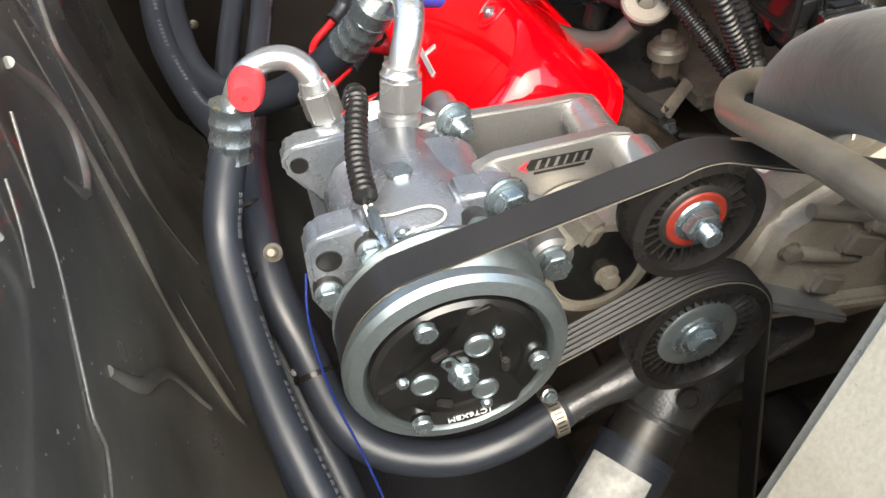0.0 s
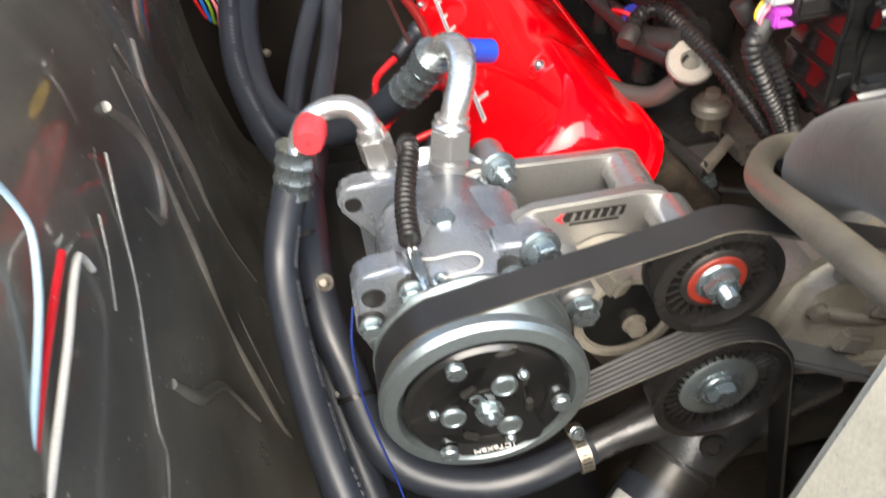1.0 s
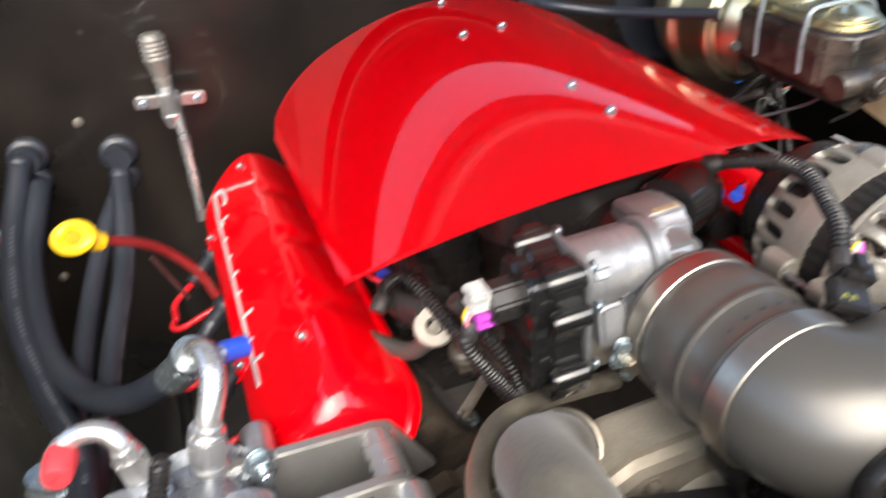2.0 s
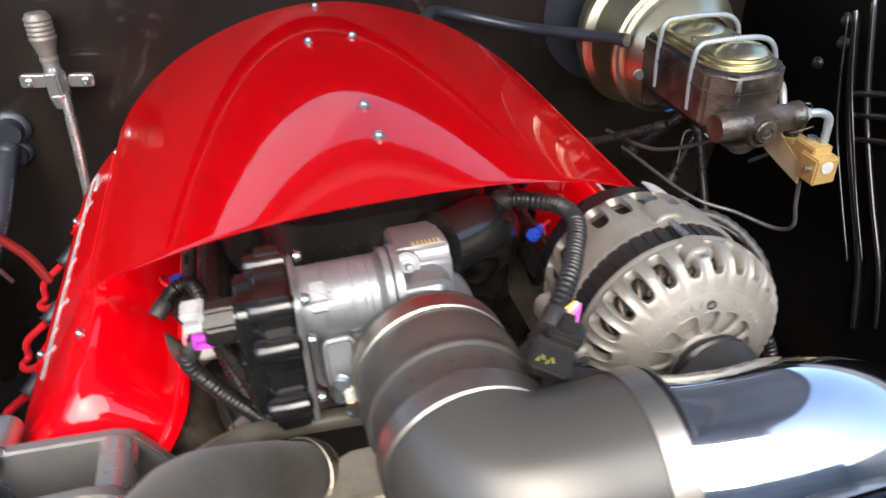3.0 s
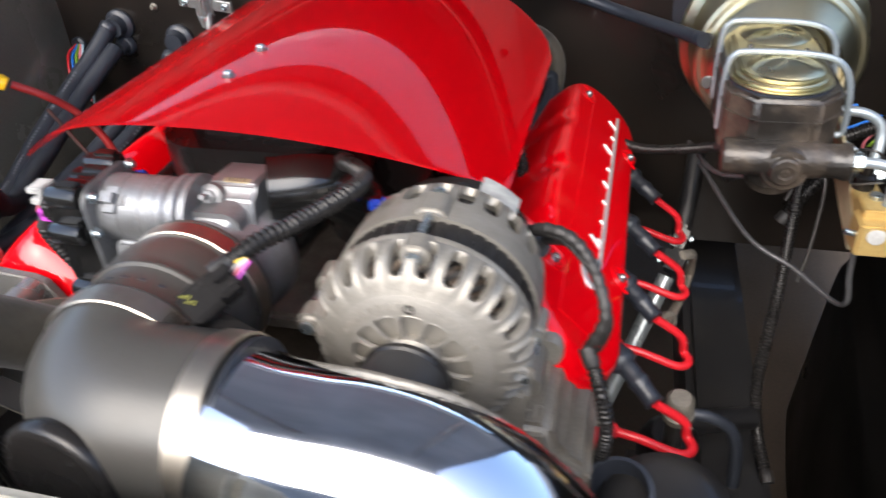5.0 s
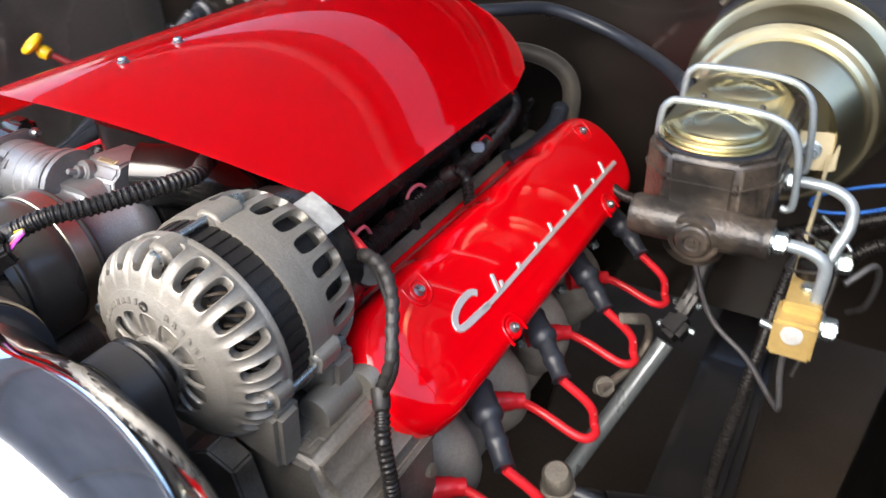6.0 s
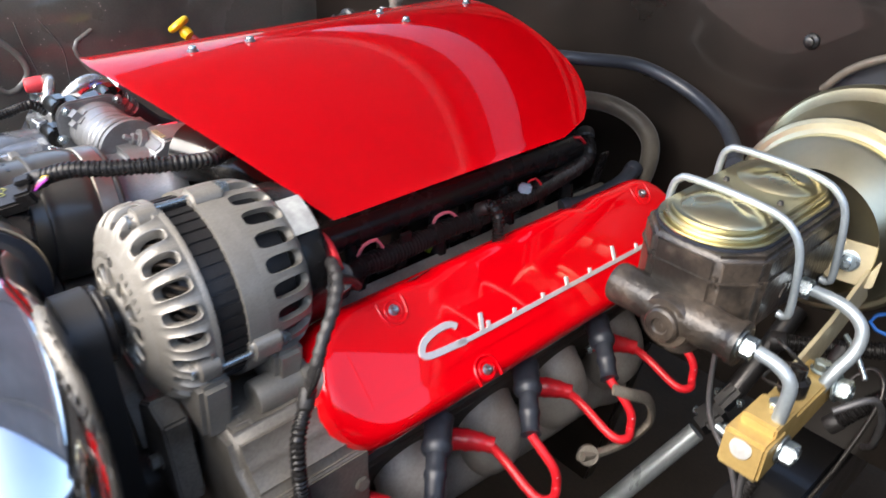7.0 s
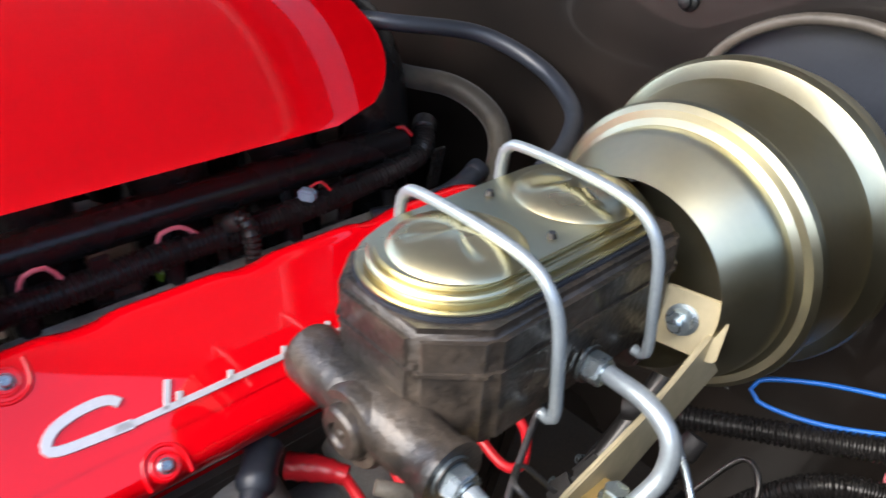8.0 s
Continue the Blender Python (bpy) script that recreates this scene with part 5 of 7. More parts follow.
    part("terminal_plug", tube([(-0.3828, -0.1820, 0.9485), (-0.382, -0.1940, 0.9480), (-0.3810, -0.2040, 0.9470)], 0.0040, 8, 0.003, flat=0.6), ZINC, ob, "clear grey terminal sleeve")
    part("terminal_wire", tube([(-0.3812, -0.2020, 0.9470), (-0.3795, -0.2120, 0.9430), (-0.378, -0.2200, 0.9330)], 0.0028, 8, 0.003), ZINC, ob)
    for dx in (-0.0016, 0.0016):
        part("terminal_wire", tube([(-0.3835 + dx, -0.1730, 0.9510), (-0.3828 + dx, -0.1860, 0.9480)], 0.0011, 8, 0.003), WHITE, ob)
    piece("ground_screw", SCREW, ob, facing((-0.3707, -0.2045, 0.9450), (0, -0.4, 1)), "small ground screw")
    return ob


comp = compressor()
text = bpy.data.curves.new("code", "FONT")
text.body, text.size, text.extrude, text.align_x, text.align_y = "1CT6XBM", 0.0058, 0.0002, "CENTER", "CENTER"
carrier = new("text", text)
letters = bpy.data.meshes.new_from_object(carrier)
bpy.data.objects.remove(carrier)
letters.materials.append(WHITE)
piece("printed_code", letters, comp, facing(polar(AX, AZ, -0.2588, 0.0385, 272), (0, -1, 0)) @ Matrix.Rotation(math.pi, 4, "Z"), "white printed code")

# bracket plates and spacers
bracket = thing("compressor_bracket", (-0.26, -0.13, 0.86), "machined aluminium compressor bracket plates on spacers", "bracket")
part("rear_plate", slab([(-0.345, 0.929), (-0.330, 0.934), (-0.226, 0.926), (-0.212, 0.921), (-0.203, 0.905), (-0.18, 0.86), (-0.31, 0.83), (-0.345, 0.89)], 0.081, 0.091, pose(0, 0, 0, 90), 0.0015), BRUSHED, bracket)
part("front_plate", slab([(-0.322, 0.931), (-0.316, 0.938), (-0.304, 0.942), (-0.234, 0.941), (-0.220, 0.937), (-0.208, 0.922), (-0.190, 0.857), (-0.221, 0.822), (-0.316, 0.857), (-0.327, 0.915)], 0.146, 0.156, pose(0, 0, 0, 90), 0.0015), BRUSHED, bracket)
for x, z, y0, y1, r in ((-0.225, 0.913, -0.091, -0.146, 0.0140), (-0.219, 0.922, -0.156, -0.214, 0.0142), (-0.309, 0.927, -0.156, -0.176, 0.012)):
    part("spacer", lathe([(0, 0), (r, 0), (r, abs(y1 - y0)), (0, abs(y1 - y0))], facing((x, y0, z), (0, -1, 0)), 32), MACHINED, bracket, "turned aluminium spacer")
for x, y, z in ((-0.3125, -0.090, 0.930), (-0.3105, -0.191, 0.940), (-0.287, -0.165, 0.858)):
    piece("bolt", finish(hex_bolt(0.018, 0.012, stud=0.009 if y > -0.1 else 0.0), ZINC), bracket, facing((x, y, z), (0.15, -1, 0.1)), "zinc bolt")
    part("washer", lathe([(0, 0), (0.0130, 0), (0.0130, 0.0018), (0, 0.0018)], facing((x, y + 0.002, z), (0.15, -1, 0.1)), 24), ZINC, bracket)
part("lug", lathe([(0, -0.006), (0.0125, -0.006), (0.0125, 0.030), (0.0115, 0.032), (0, 0.032)], facing((-0.312, -0.051, 0.916), (0, -1, 0.1)), 28), MACHINED, bracket)
mark = pose(-0.2675, -0.1562, 0.9305, 90, 3, 0)
part("mark_arrow", slab([(-0.025, 0.0), (-0.0185, 0.0042), (-0.0205, 0.0), (-0.0185, -0.0042)], 0.0, 0.0006, mark), RED_CAP, bracket, "small red chevron")
part("mark_plate", slab([(-0.0195, 0.0), (-0.0170, 0.0045), (0.0220, 0.0045), (0.0200, -0.0030), (-0.0180, -0.0030)], 0.0, 0.0004, mark), PLASTIC, bracket, "dark printed maker's mark")
for k, w in enumerate((0.0022, 0.0016, 0.0022, 0.0014, 0.0014, 0.0024)):
    part("mark_bar", slab([(-w / 2 - 0.001, -0.0022), (w / 2 - 0.001, -0.0022), (w / 2 + 0.001, 0.0036), (-w / 2 + 0.001, 0.0036)], 0.0005, 0.0008, mark @ Matrix.Translation((-0.0125 + 0.0058 * k, 0, 0))), BRUSHED, bracket)
part("mark_line", slab([(-0.0150, -0.0062), (0.0170, -0.0062), (0.0180, -0.0046), (-0.0145, -0.0046)], 0.0, 0.0004, mark), PLASTIC, bracket)


def idler(x, z, r, y, dust, name, label, fins):
    m = facing((x, 0, z), (0, -1, 0))
    ob = thing(name, (x, y + 0.012, z - r), label, "pulley", "idler pulleys")
    y = -y
    groove = [(r - 0.0030 * (k % 2), y - 0.0195 + 0.00142 * k) for k in range(13)]
    part("rim", lathe([(r - 0.006, y - 0.0225), (r, y - 0.0225), (r, y - 0.0205)] + groove + [(r + 0.001, y - 0.002), (r + 0.001, y), (r - 0.0045, y + 0.0005), (r - 0.006, y - 0.003), (r - 0.008, y - 0.012), (r - 0.008, y - 0.0225)], m, 72), PLASTIC, ob, smooth=25)
    part("web", lathe([(0.010, y - 0.012), (r - 0.006, y - 0.013), (r - 0.006, y - 0.018), (0.010, y - 0.018)], m, 48), PLASTIC, ob)
    hub_r = 0.0200 if dust is ORANGE else 0.0255
    hub = part("hub", lathe([(0, y - 0.02), (hub_r, y - 0.02), (hub_r, y - 0.005), (hub_r - 0.002, y - 0.0035), (0, y - 0.0035)], m, 40), DARK_STEEL if dust is ORANGE else BLUE_ZINC, ob, "dust shield")
    part("seal", lathe([(0.0110, y - 0.006), (0.0168, y - 0.006), (0.0168, y - 0.0034), (0.0158, y - 0.0026), (0.0110, y - 0.0026), (0.0110, y - 0.006)], m, 40), dust, hub, "orange seal ring" if dust is ORANGE else "zinc cover ring")
    fin = finish(block((r - 0.0265, 0.0014, 0.009), Matrix.Translation(((r + 0.0135) / 2, 0, y - 0.0095)) @ Matrix.Rotation(radians(18), 4, "X"), 0.0), PLASTIC)
    for k in range(fins):
        piece("fin", fin, ob, m @ Matrix.Rotation(2 * math.pi * k / fins, 4, "Z"))
    part("collar", lathe([(0, y - 0.004), (0.0125, y - 0.004), (0.0125, y - 0.0025), (0.0115, y - 0.0015), (0, y - 0.0015)], m, 32), ZINC, hub)
    piece("bolt", finish(hex_bolt(0.0175, 0.0090, washer=1.18), ZINC), ob, m @ Matrix.Translation((0, 0, y - 0.0030)), "bright centre bolt")
    if dust is ORANGE:
        thread = [(0.0054 - 0.0005 * (k % 2), y + 0.004 + 0.0007 * k) for k in range(13)]
        part("stud", lathe([(0, y + 0.002), (0.0054, y + 0.002)] + thread + [(0.0042, y + 0.0135), (0, y + 0.0135)], m, 24), ZINC, ob, "bright threaded stud end")
    return ob


idler(-0.2262, 0.9385, 0.0350, -0.2430, ORANGE, "idler_pulley", "black grooved idler pulley with an orange seal", 26)
idler(-0.2110, 0.8430, 0.0430, -0.2440, ZINC, "idler_pulley", "black ribbed idler pulley with a zinc centre", 34)
tens = thing("tensioner", (-0.259, -0.197, 0.846), "dirty belt tensioner body with a black cap", "tensioner")
part("body", lathe([(0, 0.17), (0.034, 0.17), (0.036, 0.20), (0.034, 0.214), (0.029, 0.214), (0.029, 0.210), (0, 0.210)], facing((-0.259, 0.013, 0.879), (0, -1, 0)), 40), PUMP, tens)
part("cap", lathe([(0, 0.203), (0.0275, 0.203), (0.0275, 0.2115), (0, 0.2115)], facing((-0.259, 0.013, 0.879), (0, -1, 0)), 40), GLOSS_BLACK, tens, "oily black cap")
piece("bolt", BOLT_GREY, tens, facing((-0.253, -0.199, 0.871), (0, -1, 0)))
piece("bolt", finish(hex_bolt(0.0165, 0.010, washer=1.3), ZINC), tens, facing((-0.288, -0.200, 0.896), (0, -1, 0.1)), "zinc bolt")
part("lug", lathe([(0, 0.16), (0.015, 0.16), (0.0145, 0.211), (0.012, 0.2135), (0, 0.2135)], facing((-0.288, 0.013, 0.896), (0, -1, 0)), 28), CAST_GREY, tens)
part("arm_lug", block((0.014, 0.022, 0.018), pose(-0.269, -0.199, 0.916, 20, 10, 25), 0.003), CAST_DIRTY, tens)

# serpentine belt


def belt():
    """Points along the belt's rib side, against the clock as seen from the front."""
    def arc(c, r, a0, a1, n):
        return [Vector((c[0] + r * math.cos(radians(a0 + (a1 - a0) * k / n)), 0, c[1] + r * math.sin(radians(a0 + (a1 - a0) * k / n)))) for k in range(n + 1)]
    return (arc((-0.2262, 0.9385), 0.0353, 64, 114, 8) + arc((AX, AZ), 0.0563, 114, 292, 26) + arc((-0.2110, 0.8430), 0.0457, 112, 8, 12)
            + arc((-0.02, 0.52), 0.090, 190, 330, 16) + arc((0.148, 0.80), 0.067, 330, 358, 6) + arc((0.184, 0.992), 0.0268, -2, 118, 12) + arc((0.03, 0.925), 0.0474, 298, 242, 8))


loop = belt()
strap = thing("serpentine_belt", (-0.30, -0.255, 0.87), "black ribbed serpentine belt round the accessory pulleys", "belt")
back_rings, rib_rings = [], []
n = len(loop)
for i, p in enumerate(loop):
    ahead = (loop[(i + 1) % n] - loop[i - 1]).normalized()
    side = Vector((-ahead.z, 0, ahead.x))
    # ribs lie on the side away from the back; the loop runs against the clock
    side = -side
    ring = [p + Vector((0, -0.2428, 0)), p + Vector((0, -0.2218, 0)), p + 0.0024 * side + Vector((0, -0.2218, 0)), p + 0.0024 * side + Vector((0, -0.2428, 0))]
    back_rings.append(ring)
part("back", grid(back_rings, closed_path=True), BELT_TOP, strap)
for k in range(6):
    y = -0.2408 + 0.0034 * k
    ring = [[p + Vector((0, y - 0.0013, 0)), p + Vector((0, y + 0.0013, 0)), p - 0.0018 * Vector((q.z, 0, -q.x)) + Vector((0, y, 0))] for p, q in ((p, (loop[(i + 1) % n] - loop[i - 1]).normalized()) for i, p in enumerate(loop))]
    part("rib", grid(ring, closed_path=True), BELT_TOP, strap)

edge = [[p + 0.0012 * Vector((q.z, 0, -q.x)) * d1 + Vector((0, -0.2430 - d2, 0)) for d1, d2 in ((0.3, 0), (0.6, 0.0004), (0.9, 0))] for p, q in ((p, (loop[(i + 1) % n] - loop[i - 1]).normalized()) for i, p in enumerate(loop))]
part("frayed_edge", grid(edge, closed_path=True), CORD, strap, "pale frayed cord edge")
sp = thing("pump_pulley", (0.148, -0.255, 0.73), "black steering pump pulley below the alternator", "pulley")
part("rim", lathe([(0.05, 0.218), (0.066, 0.218), (0.0664, 0.220), (0.0664, 0.245), (0.063, 0.247), (0.05, 0.228)], facing((0.148, 0, 0.80), (0, -1, 0)), 48), PLASTIC, sp)
part("hub", lathe([(0, 0.14), (0.03, 0.14), (0.03, 0.222), (0.052, 0.224), (0.052, 0.231), (0, 0.231)], facing((0.148, 0, 0.80), (0, -1, 0)), 32), DARK_STEEL, sp)

crank = thing("crank_pulley", (-0.02, -0.255, 0.43), "black grooved crankshaft pulley low on the engine", "pulley")
low = facing((-0.02, 0, 0.52), (0, -1, 0))
part("rim", lathe([(0.074, 0.214), (0.0905, 0.214), (0.0905, 0.218), (0.0890, 0.2190)] + [(0.0890 - 0.0022 * (k % 2), 0.2200 + 0.0017 * k) for k in range(14)] + [(0.0890, 0.2440), (0.0905, 0.2455), (0.0905, 0.249), (0.084, 0.250), (0.078, 0.240), (0.074, 0.240)], low, 72), PLASTIC, crank, smooth=25)
part("web", lathe([(0, 0.222), (0.076, 0.222), (0.076, 0.232), (0.030, 0.236), (0.028, 0.246), (0, 0.246)], low, 40), DARK_STEEL, crank)
piece("bolt", BOLT_L, crank, low @ Matrix.Translation((0, 0, 0.246)))
part("snout", lathe([(0, 0.13), (0.035, 0.13), (0.035, 0.224), (0, 0.224)], low, 28), DARK_STEEL, crank)

wp = thing("pump_pulley", (0.03, -0.255, 0.88), "smooth black water pump pulley under the belt", "pulley")
part("rim", lathe([(0, 0.208), (0.043, 0.208), (0.0448, 0.210), (0.0448, 0.245), (0.041, 0.247), (0.039, 0.235), (0, 0.235)], facing((0.03, 0, 0.925), (0, -1, 0)), 48), PLASTIC, wp)
part("hub", lathe([(0, 0.16), (0.018, 0.16), (0.018, 0.24), (0, 0.24)], facing((0.03, 0, 0.925), (0, -1, 0)), 24), CAST_DIRTY, wp)


# ---- brakes ----
BX, BZ = 0.458, 1.011
boost = thing("brake_booster", (BX, 0.40, 0.905), "yellow cadmium-plated dual-diaphragm brake booster", "brake booster")
bm_axis = facing((BX, 0, BZ), (0, -1, 0))
part("shell", lathe([(0, -0.298), (0.047, -0.298), (0.0535, -0.272), (0.0565, -0.264), (0.060, -0.269), (0.0735, -0.288), (0.0760, -0.293), (0.0765, -0.300), (0.0800, -0.303), (0.0845, -0.3035), (0.0878, -0.3065), (0.0888, -0.3105), (0.0870, -0.3145), (0.0855, -0.318),
     (0.0875, -0.340), (0.0915, -0.360), (0.0965, -0.366), (0.1005, -0.369), (0.1025, -0.374), (0.1020, -0.380), (0.098, -0.386), (0.094, -0.405), (0.080, -0.430), (0.04, -0.445), (0, -0.445)][::-1], bm_axis, 96), GOLD, boost, smooth=24)
part("check_valve", lathe([(0, 0), (0.013, 0), (0.013, 0.012), (0.0095, 0.015), (0.0085, 0.03), (0, 0.03)], facing((0.3870, 0.322, 1.0255), (-0.25, -1, 0.3)), 24), PLASTIC, boost, "black check valve")
part("push_rod", lathe([(0, 0), (0.03, 0), (0.03, 0.06), (0, 0.06)], facing((BX, 0.44, BZ), (0, 1, 0)), 24), IRON, boost)

mc = thing("master_cylinder", (0.436, 0.18, 0.95), "black-painted cast-iron brake master cylinder with gold lid", "master cylinder")
oct_body = [(-0.049, -0.060), (-0.026, -0.086), (0.026, -0.086), (0.049, -0.060), (0.049, 0.075), (0.04, 0.084), (-0.04, 0.084), (-0.049, 0.075)]
res = part("reservoir", slab(oct_body, 0.988, 1.0505, pose(0.4365, 0.188, 0), 0.0045, 3), IRON, mc)
part("rim", slab([(x * 1.025, y * 1.012) for x, y in oct_body], 1.026, 1.034, pose(0.4365, 0.188, 0), 0.003), IRON, res)
part("bore", lathe([(0, 0.06), (0.024, 0.06), (0.026, 0.068), (0.026, -0.11), (0.022, -0.12), (0, -0.12)], facing((0.4365, 0.175, 0.982), (0, -1, 0)), 36), IRON, mc)
cross = part("crossbody", lathe([(0, -0.050), (0.0150, -0.050), (0.0162, -0.047), (0.0162, 0.030), (0.0150, 0.033), (0.0150, 0.047), (0.0165, 0.049), (0.0165, 0.054), (0, 0.054)], facing((0.4390, 0.1000, 0.9975), (1, 0, 0.0)), 32), IRON, mc)
part("boss", lathe([(0, 0), (0.0205, 0), (0.0205, 0.006), (0.0190, 0.0085), (0.0150, 0.0090), (0.0145, 0.0080), (0.0135, 0.0080), (0.0130, 0.0125), (0.0115, 0.0140), (0.0065, 0.0145), (0.0055, 0.0130), (0.0025, 0.0130), (0.002, 0.0140), (0, 0.0140)], facing((0.4407, 0.0940, 0.9930), (0, -1, 0)), 36), IRON, cross)
part("flange", slab(rounded(0.092, 0.050, 0.012), 0, 0.010, facing((0.4365, 0.262, 0.985), (0, -1, 0)), 0.002), IRON, mc)
lid = part("lid", slab(rounded(0.086, 0.172, 0.042, 10), 1.0520, 1.0550, pose(0.4340, 0.192, 0), 0.001), GOLD, mc, "yellow cadmium-plated lid")
part("step", slab(rounded(0.079, 0.165, 0.039, 10), 1.0550, 1.0600, pose(0.4340, 0.192, 0), 0.0022, 3), GOLD, lid)
part("top", slab(rounded(0.071, 0.157, 0.035, 10), 1.0600, 1.0625, pose(0.4340, 0.192, 0), 0.001), GOLD, lid)
part("gasket", slab(rounded(0.088, 0.174, 0.043, 10), 1.0500, 1.0525, pose(0.4340, 0.192, 0), 0.0005), RUBBER, mc)
for y in (0.150, 0.233):
    rings = []
    for r, h in ((0.0325, 0.0), (0.0310, 0.0016), (0.0265, 0.0044), (0.0210, 0.0064), (0.0150, 0.0078), (0.0085, 0.0084), (0.0030, 0.0084)):
        ring = []
        for k in range(48):
            a = 2 * math.pi * k / 48
            pinch = 1.0 - 0.34 * max(0.0, math.cos(3 * a + 0.6)) ** 2 * math.sin(math.pi * min(1.0, r / 0.031)) ** 2
            ring.append(Vector((0.4370 + r * math.cos(a), y + r * math.sin(a), 1.0623 + h * pinch)))
        rings.append(ring)
    part("dome", grid(rings), GOLD, lid, smooth=80)
for x, y in ((0.411, 0.197), (0.459, 0.189), (0.445, 0.272)):
    part("pip", lathe([(0, 0), (0.0026, 0), (0.0018, 0.0028), (0, 0.0030)], pose(x, y, 1.0624), 10), DARK_STEEL, lid)
for y in (0.157, 0.229):
    dz = 0.005 if y > 0.2 else 0.0
    part("bail", tube([(0.3880, y - 0.002, 0.998), (0.3875, y, 1.030), (0.3885, y, 1.060 + dz), (0.3935, y, 1.0695 + dz), (0.403, y, 1.0725 + dz), (0.44, y, 1.0725 + dz), (0.470, y, 1.0695 + dz), (0.4845, y, 1.062 + dz), (0.4925, y, 1.048 + dz), (0.4965, y - 0.001, 1.025), (0.4975, y, 0.998), (0.490, y, 0.996)], 0.0030, 12, 0.003), PALE_ZINC, mc, "bright wire bail")
for k in range(5):
    part("cast_mark", block((0.0012, 0.0035, 0.009 if k % 2 else 0.012), pose(0.4862, 0.166 + 0.0075 * k, 1.010, -20, 0, 0), 0.0004), IRON, res)
for at, axis in (((0.4930, 0.098, 0.999), (1, 0, 0.0)), ((0.4865, 0.195, 1.0025), (1, 0, 0.05))):
    part("port", lathe([(0, 0), (0.011, 0), (0.010, 0.008), (0, 0.008)], facing(Vector(at) - Vector(axis) * 0.006, axis), 20), IRON, mc)
    piece("tube_nut", BOLT_L, mc, facing(at, axis) @ Matrix.Scale(0.95, 4), "zinc tube nut")

# brake lines
for name_pts in (
    [(0.505, 0.098, 0.999), (0.520, 0.096, 0.998), (0.531, 0.095, 0.990), (0.532, 0.094, 0.970), (0.531, 0.093, 0.952)],
    [(0.498, 0.195, 1.0035), (0.522, 0.193, 1.003), (0.538, 0.190, 0.994), (0.541, 0.184, 0.978), (0.536, 0.172, 0.962), (0.532, 0.164, 0.948)],
    [(0.519, 0.100, 0.912), (0.521, 0.098, 0.880), (0.526, 0.098, 0.848), (0.520, 0.12, 0.832), (0.49, 0.16, 0.838), (0.444, 0.20, 0.850), (0.395, 0.30, 0.882)],
    [(0.548, 0.15, 0.945), (0.565, 0.17, 0.955), (0.572, 0.19, 0.93), (0.570, 0.21, 0.89), (0.56, 0.24, 0.86)],
    [(0.448, 0.16, 0.955), (0.440, 0.19, 0.930), (0.405, 0.24, 0.905), (0.38, 0.32, 0.90)],
):
    thick = name_pts[0][2] > 0.98
    single("brake_line", tube(name_pts, 0.0048 if thick else 0.0026, 14, 0.004), PALE_ZINC if thick else LINE_GREY, "zinc-plated steel brake line with tight bends" if thick else "dull grey steel brake line in a long bend", "brake line", group="brake lines")

valve = thing("proportioning_valve", (0.5220, 0.1320, 0.9160), "brass proportioning valve below the master cylinder", "valve")
part("body", slab([(-0.052, -0.017), (0.052, -0.010), (0.052, 0.013), (-0.018, 0.013), (-0.022, 0.020), (-0.052, 0.020)], -0.0125, 0.0125, pose(0.5240, 0.1340, 0.9410, 90, 0, 90), 0.0015), BRASS, valve)
part("nose", block((0.030, 0.030, 0.032), pose(0.5230, 0.0840, 0.9370), 0.002), BRASS, valve)
part("cap", lathe([(0, 0), (0.0078, 0), (0.0076, 0.0015), (0.006, 0.002), (0, 0.0022)], facing((0.5220, 0.0695, 0.9430), (0, -1, 0.2)), 20), OLD_LABEL, valve, "white plug")
piece("bolt", BOLT_L, valve, facing((0.5385, 0.0950, 0.9380), (1, 0, 0)), "zinc end bolt")
piece("bolt", BOLT_L, valve, facing((0.5390, 0.1770, 0.9460), (1, 0, 0.2)), "zinc end bolt")
piece("nut", BOLT_M, valve, facing((0.5250, 0.1050, 0.9570), (0, 0, 1)), "zinc line nut")
piece("nut", BOLT_M, valve, facing((0.5260, 0.1750, 0.9550), (0, 0.1, 1)), "zinc line nut")
part("switch", lathe([(0, 0), (0.010, 0), (0.010, 0.012), (0.006, 0.014), (0.006, 0.022), (0, 0.022)], facing((0.5220, 0.1370, 0.9540), (0, 0, 1)), 20), PLASTIC, valve, "black pressure switch")
part("bleed_pin", tube([(0.5080, 0.0780, 0.9390), (0.4990, 0.0780, 0.9410)], 0.003, 10, 0.003), ZINC, valve)
part("terminal_wire", tube([(0.5160, 0.1400, 0.9790), (0.5060, 0.1270, 0.9960), (0.5160, 0.1120, 1.0030), (0.5300, 0.1240, 0.9860), (0.5140, 0.1340, 0.9760), (0.5060, 0.1200, 0.9660), (0.5290, 0.1120, 0.9730)], 0.0011, 8, 0.003), DARK_STEEL, valve)

strut = thing("valve_bracket", (0.505, 0.20, 0.93), "yellow cadmium-plated bracket strap at the booster", "bracket")
part("strap", slab([(0.286, 0.999), (0.289, 0.990), (0.287, 0.967), (0.224, 0.946), (0.195, 0.935), (0.150, 0.922), (0.095, 0.910), (0.095, 0.935), (0.130, 0.951), (0.155, 0.964), (0.209, 0.977), (0.235, 0.988), (0.251, 0.996), (0.262, 1.001)], 0.0, 0.003, Matrix(((0, 0, 1, 0.511), (1, 0, 0, 0), (0, 1, 0, 0), (0, 0, 0, 1))), 0.0008), GOLD_DULL, strut)
part("ear", slab(rounded(0.037, 0.034, 0.004), 0, 0.003, facing((0.5000, 0.266, 1.0015), (0.2, -1, 0.25)), 0.0008), GOLD_DULL, strut)
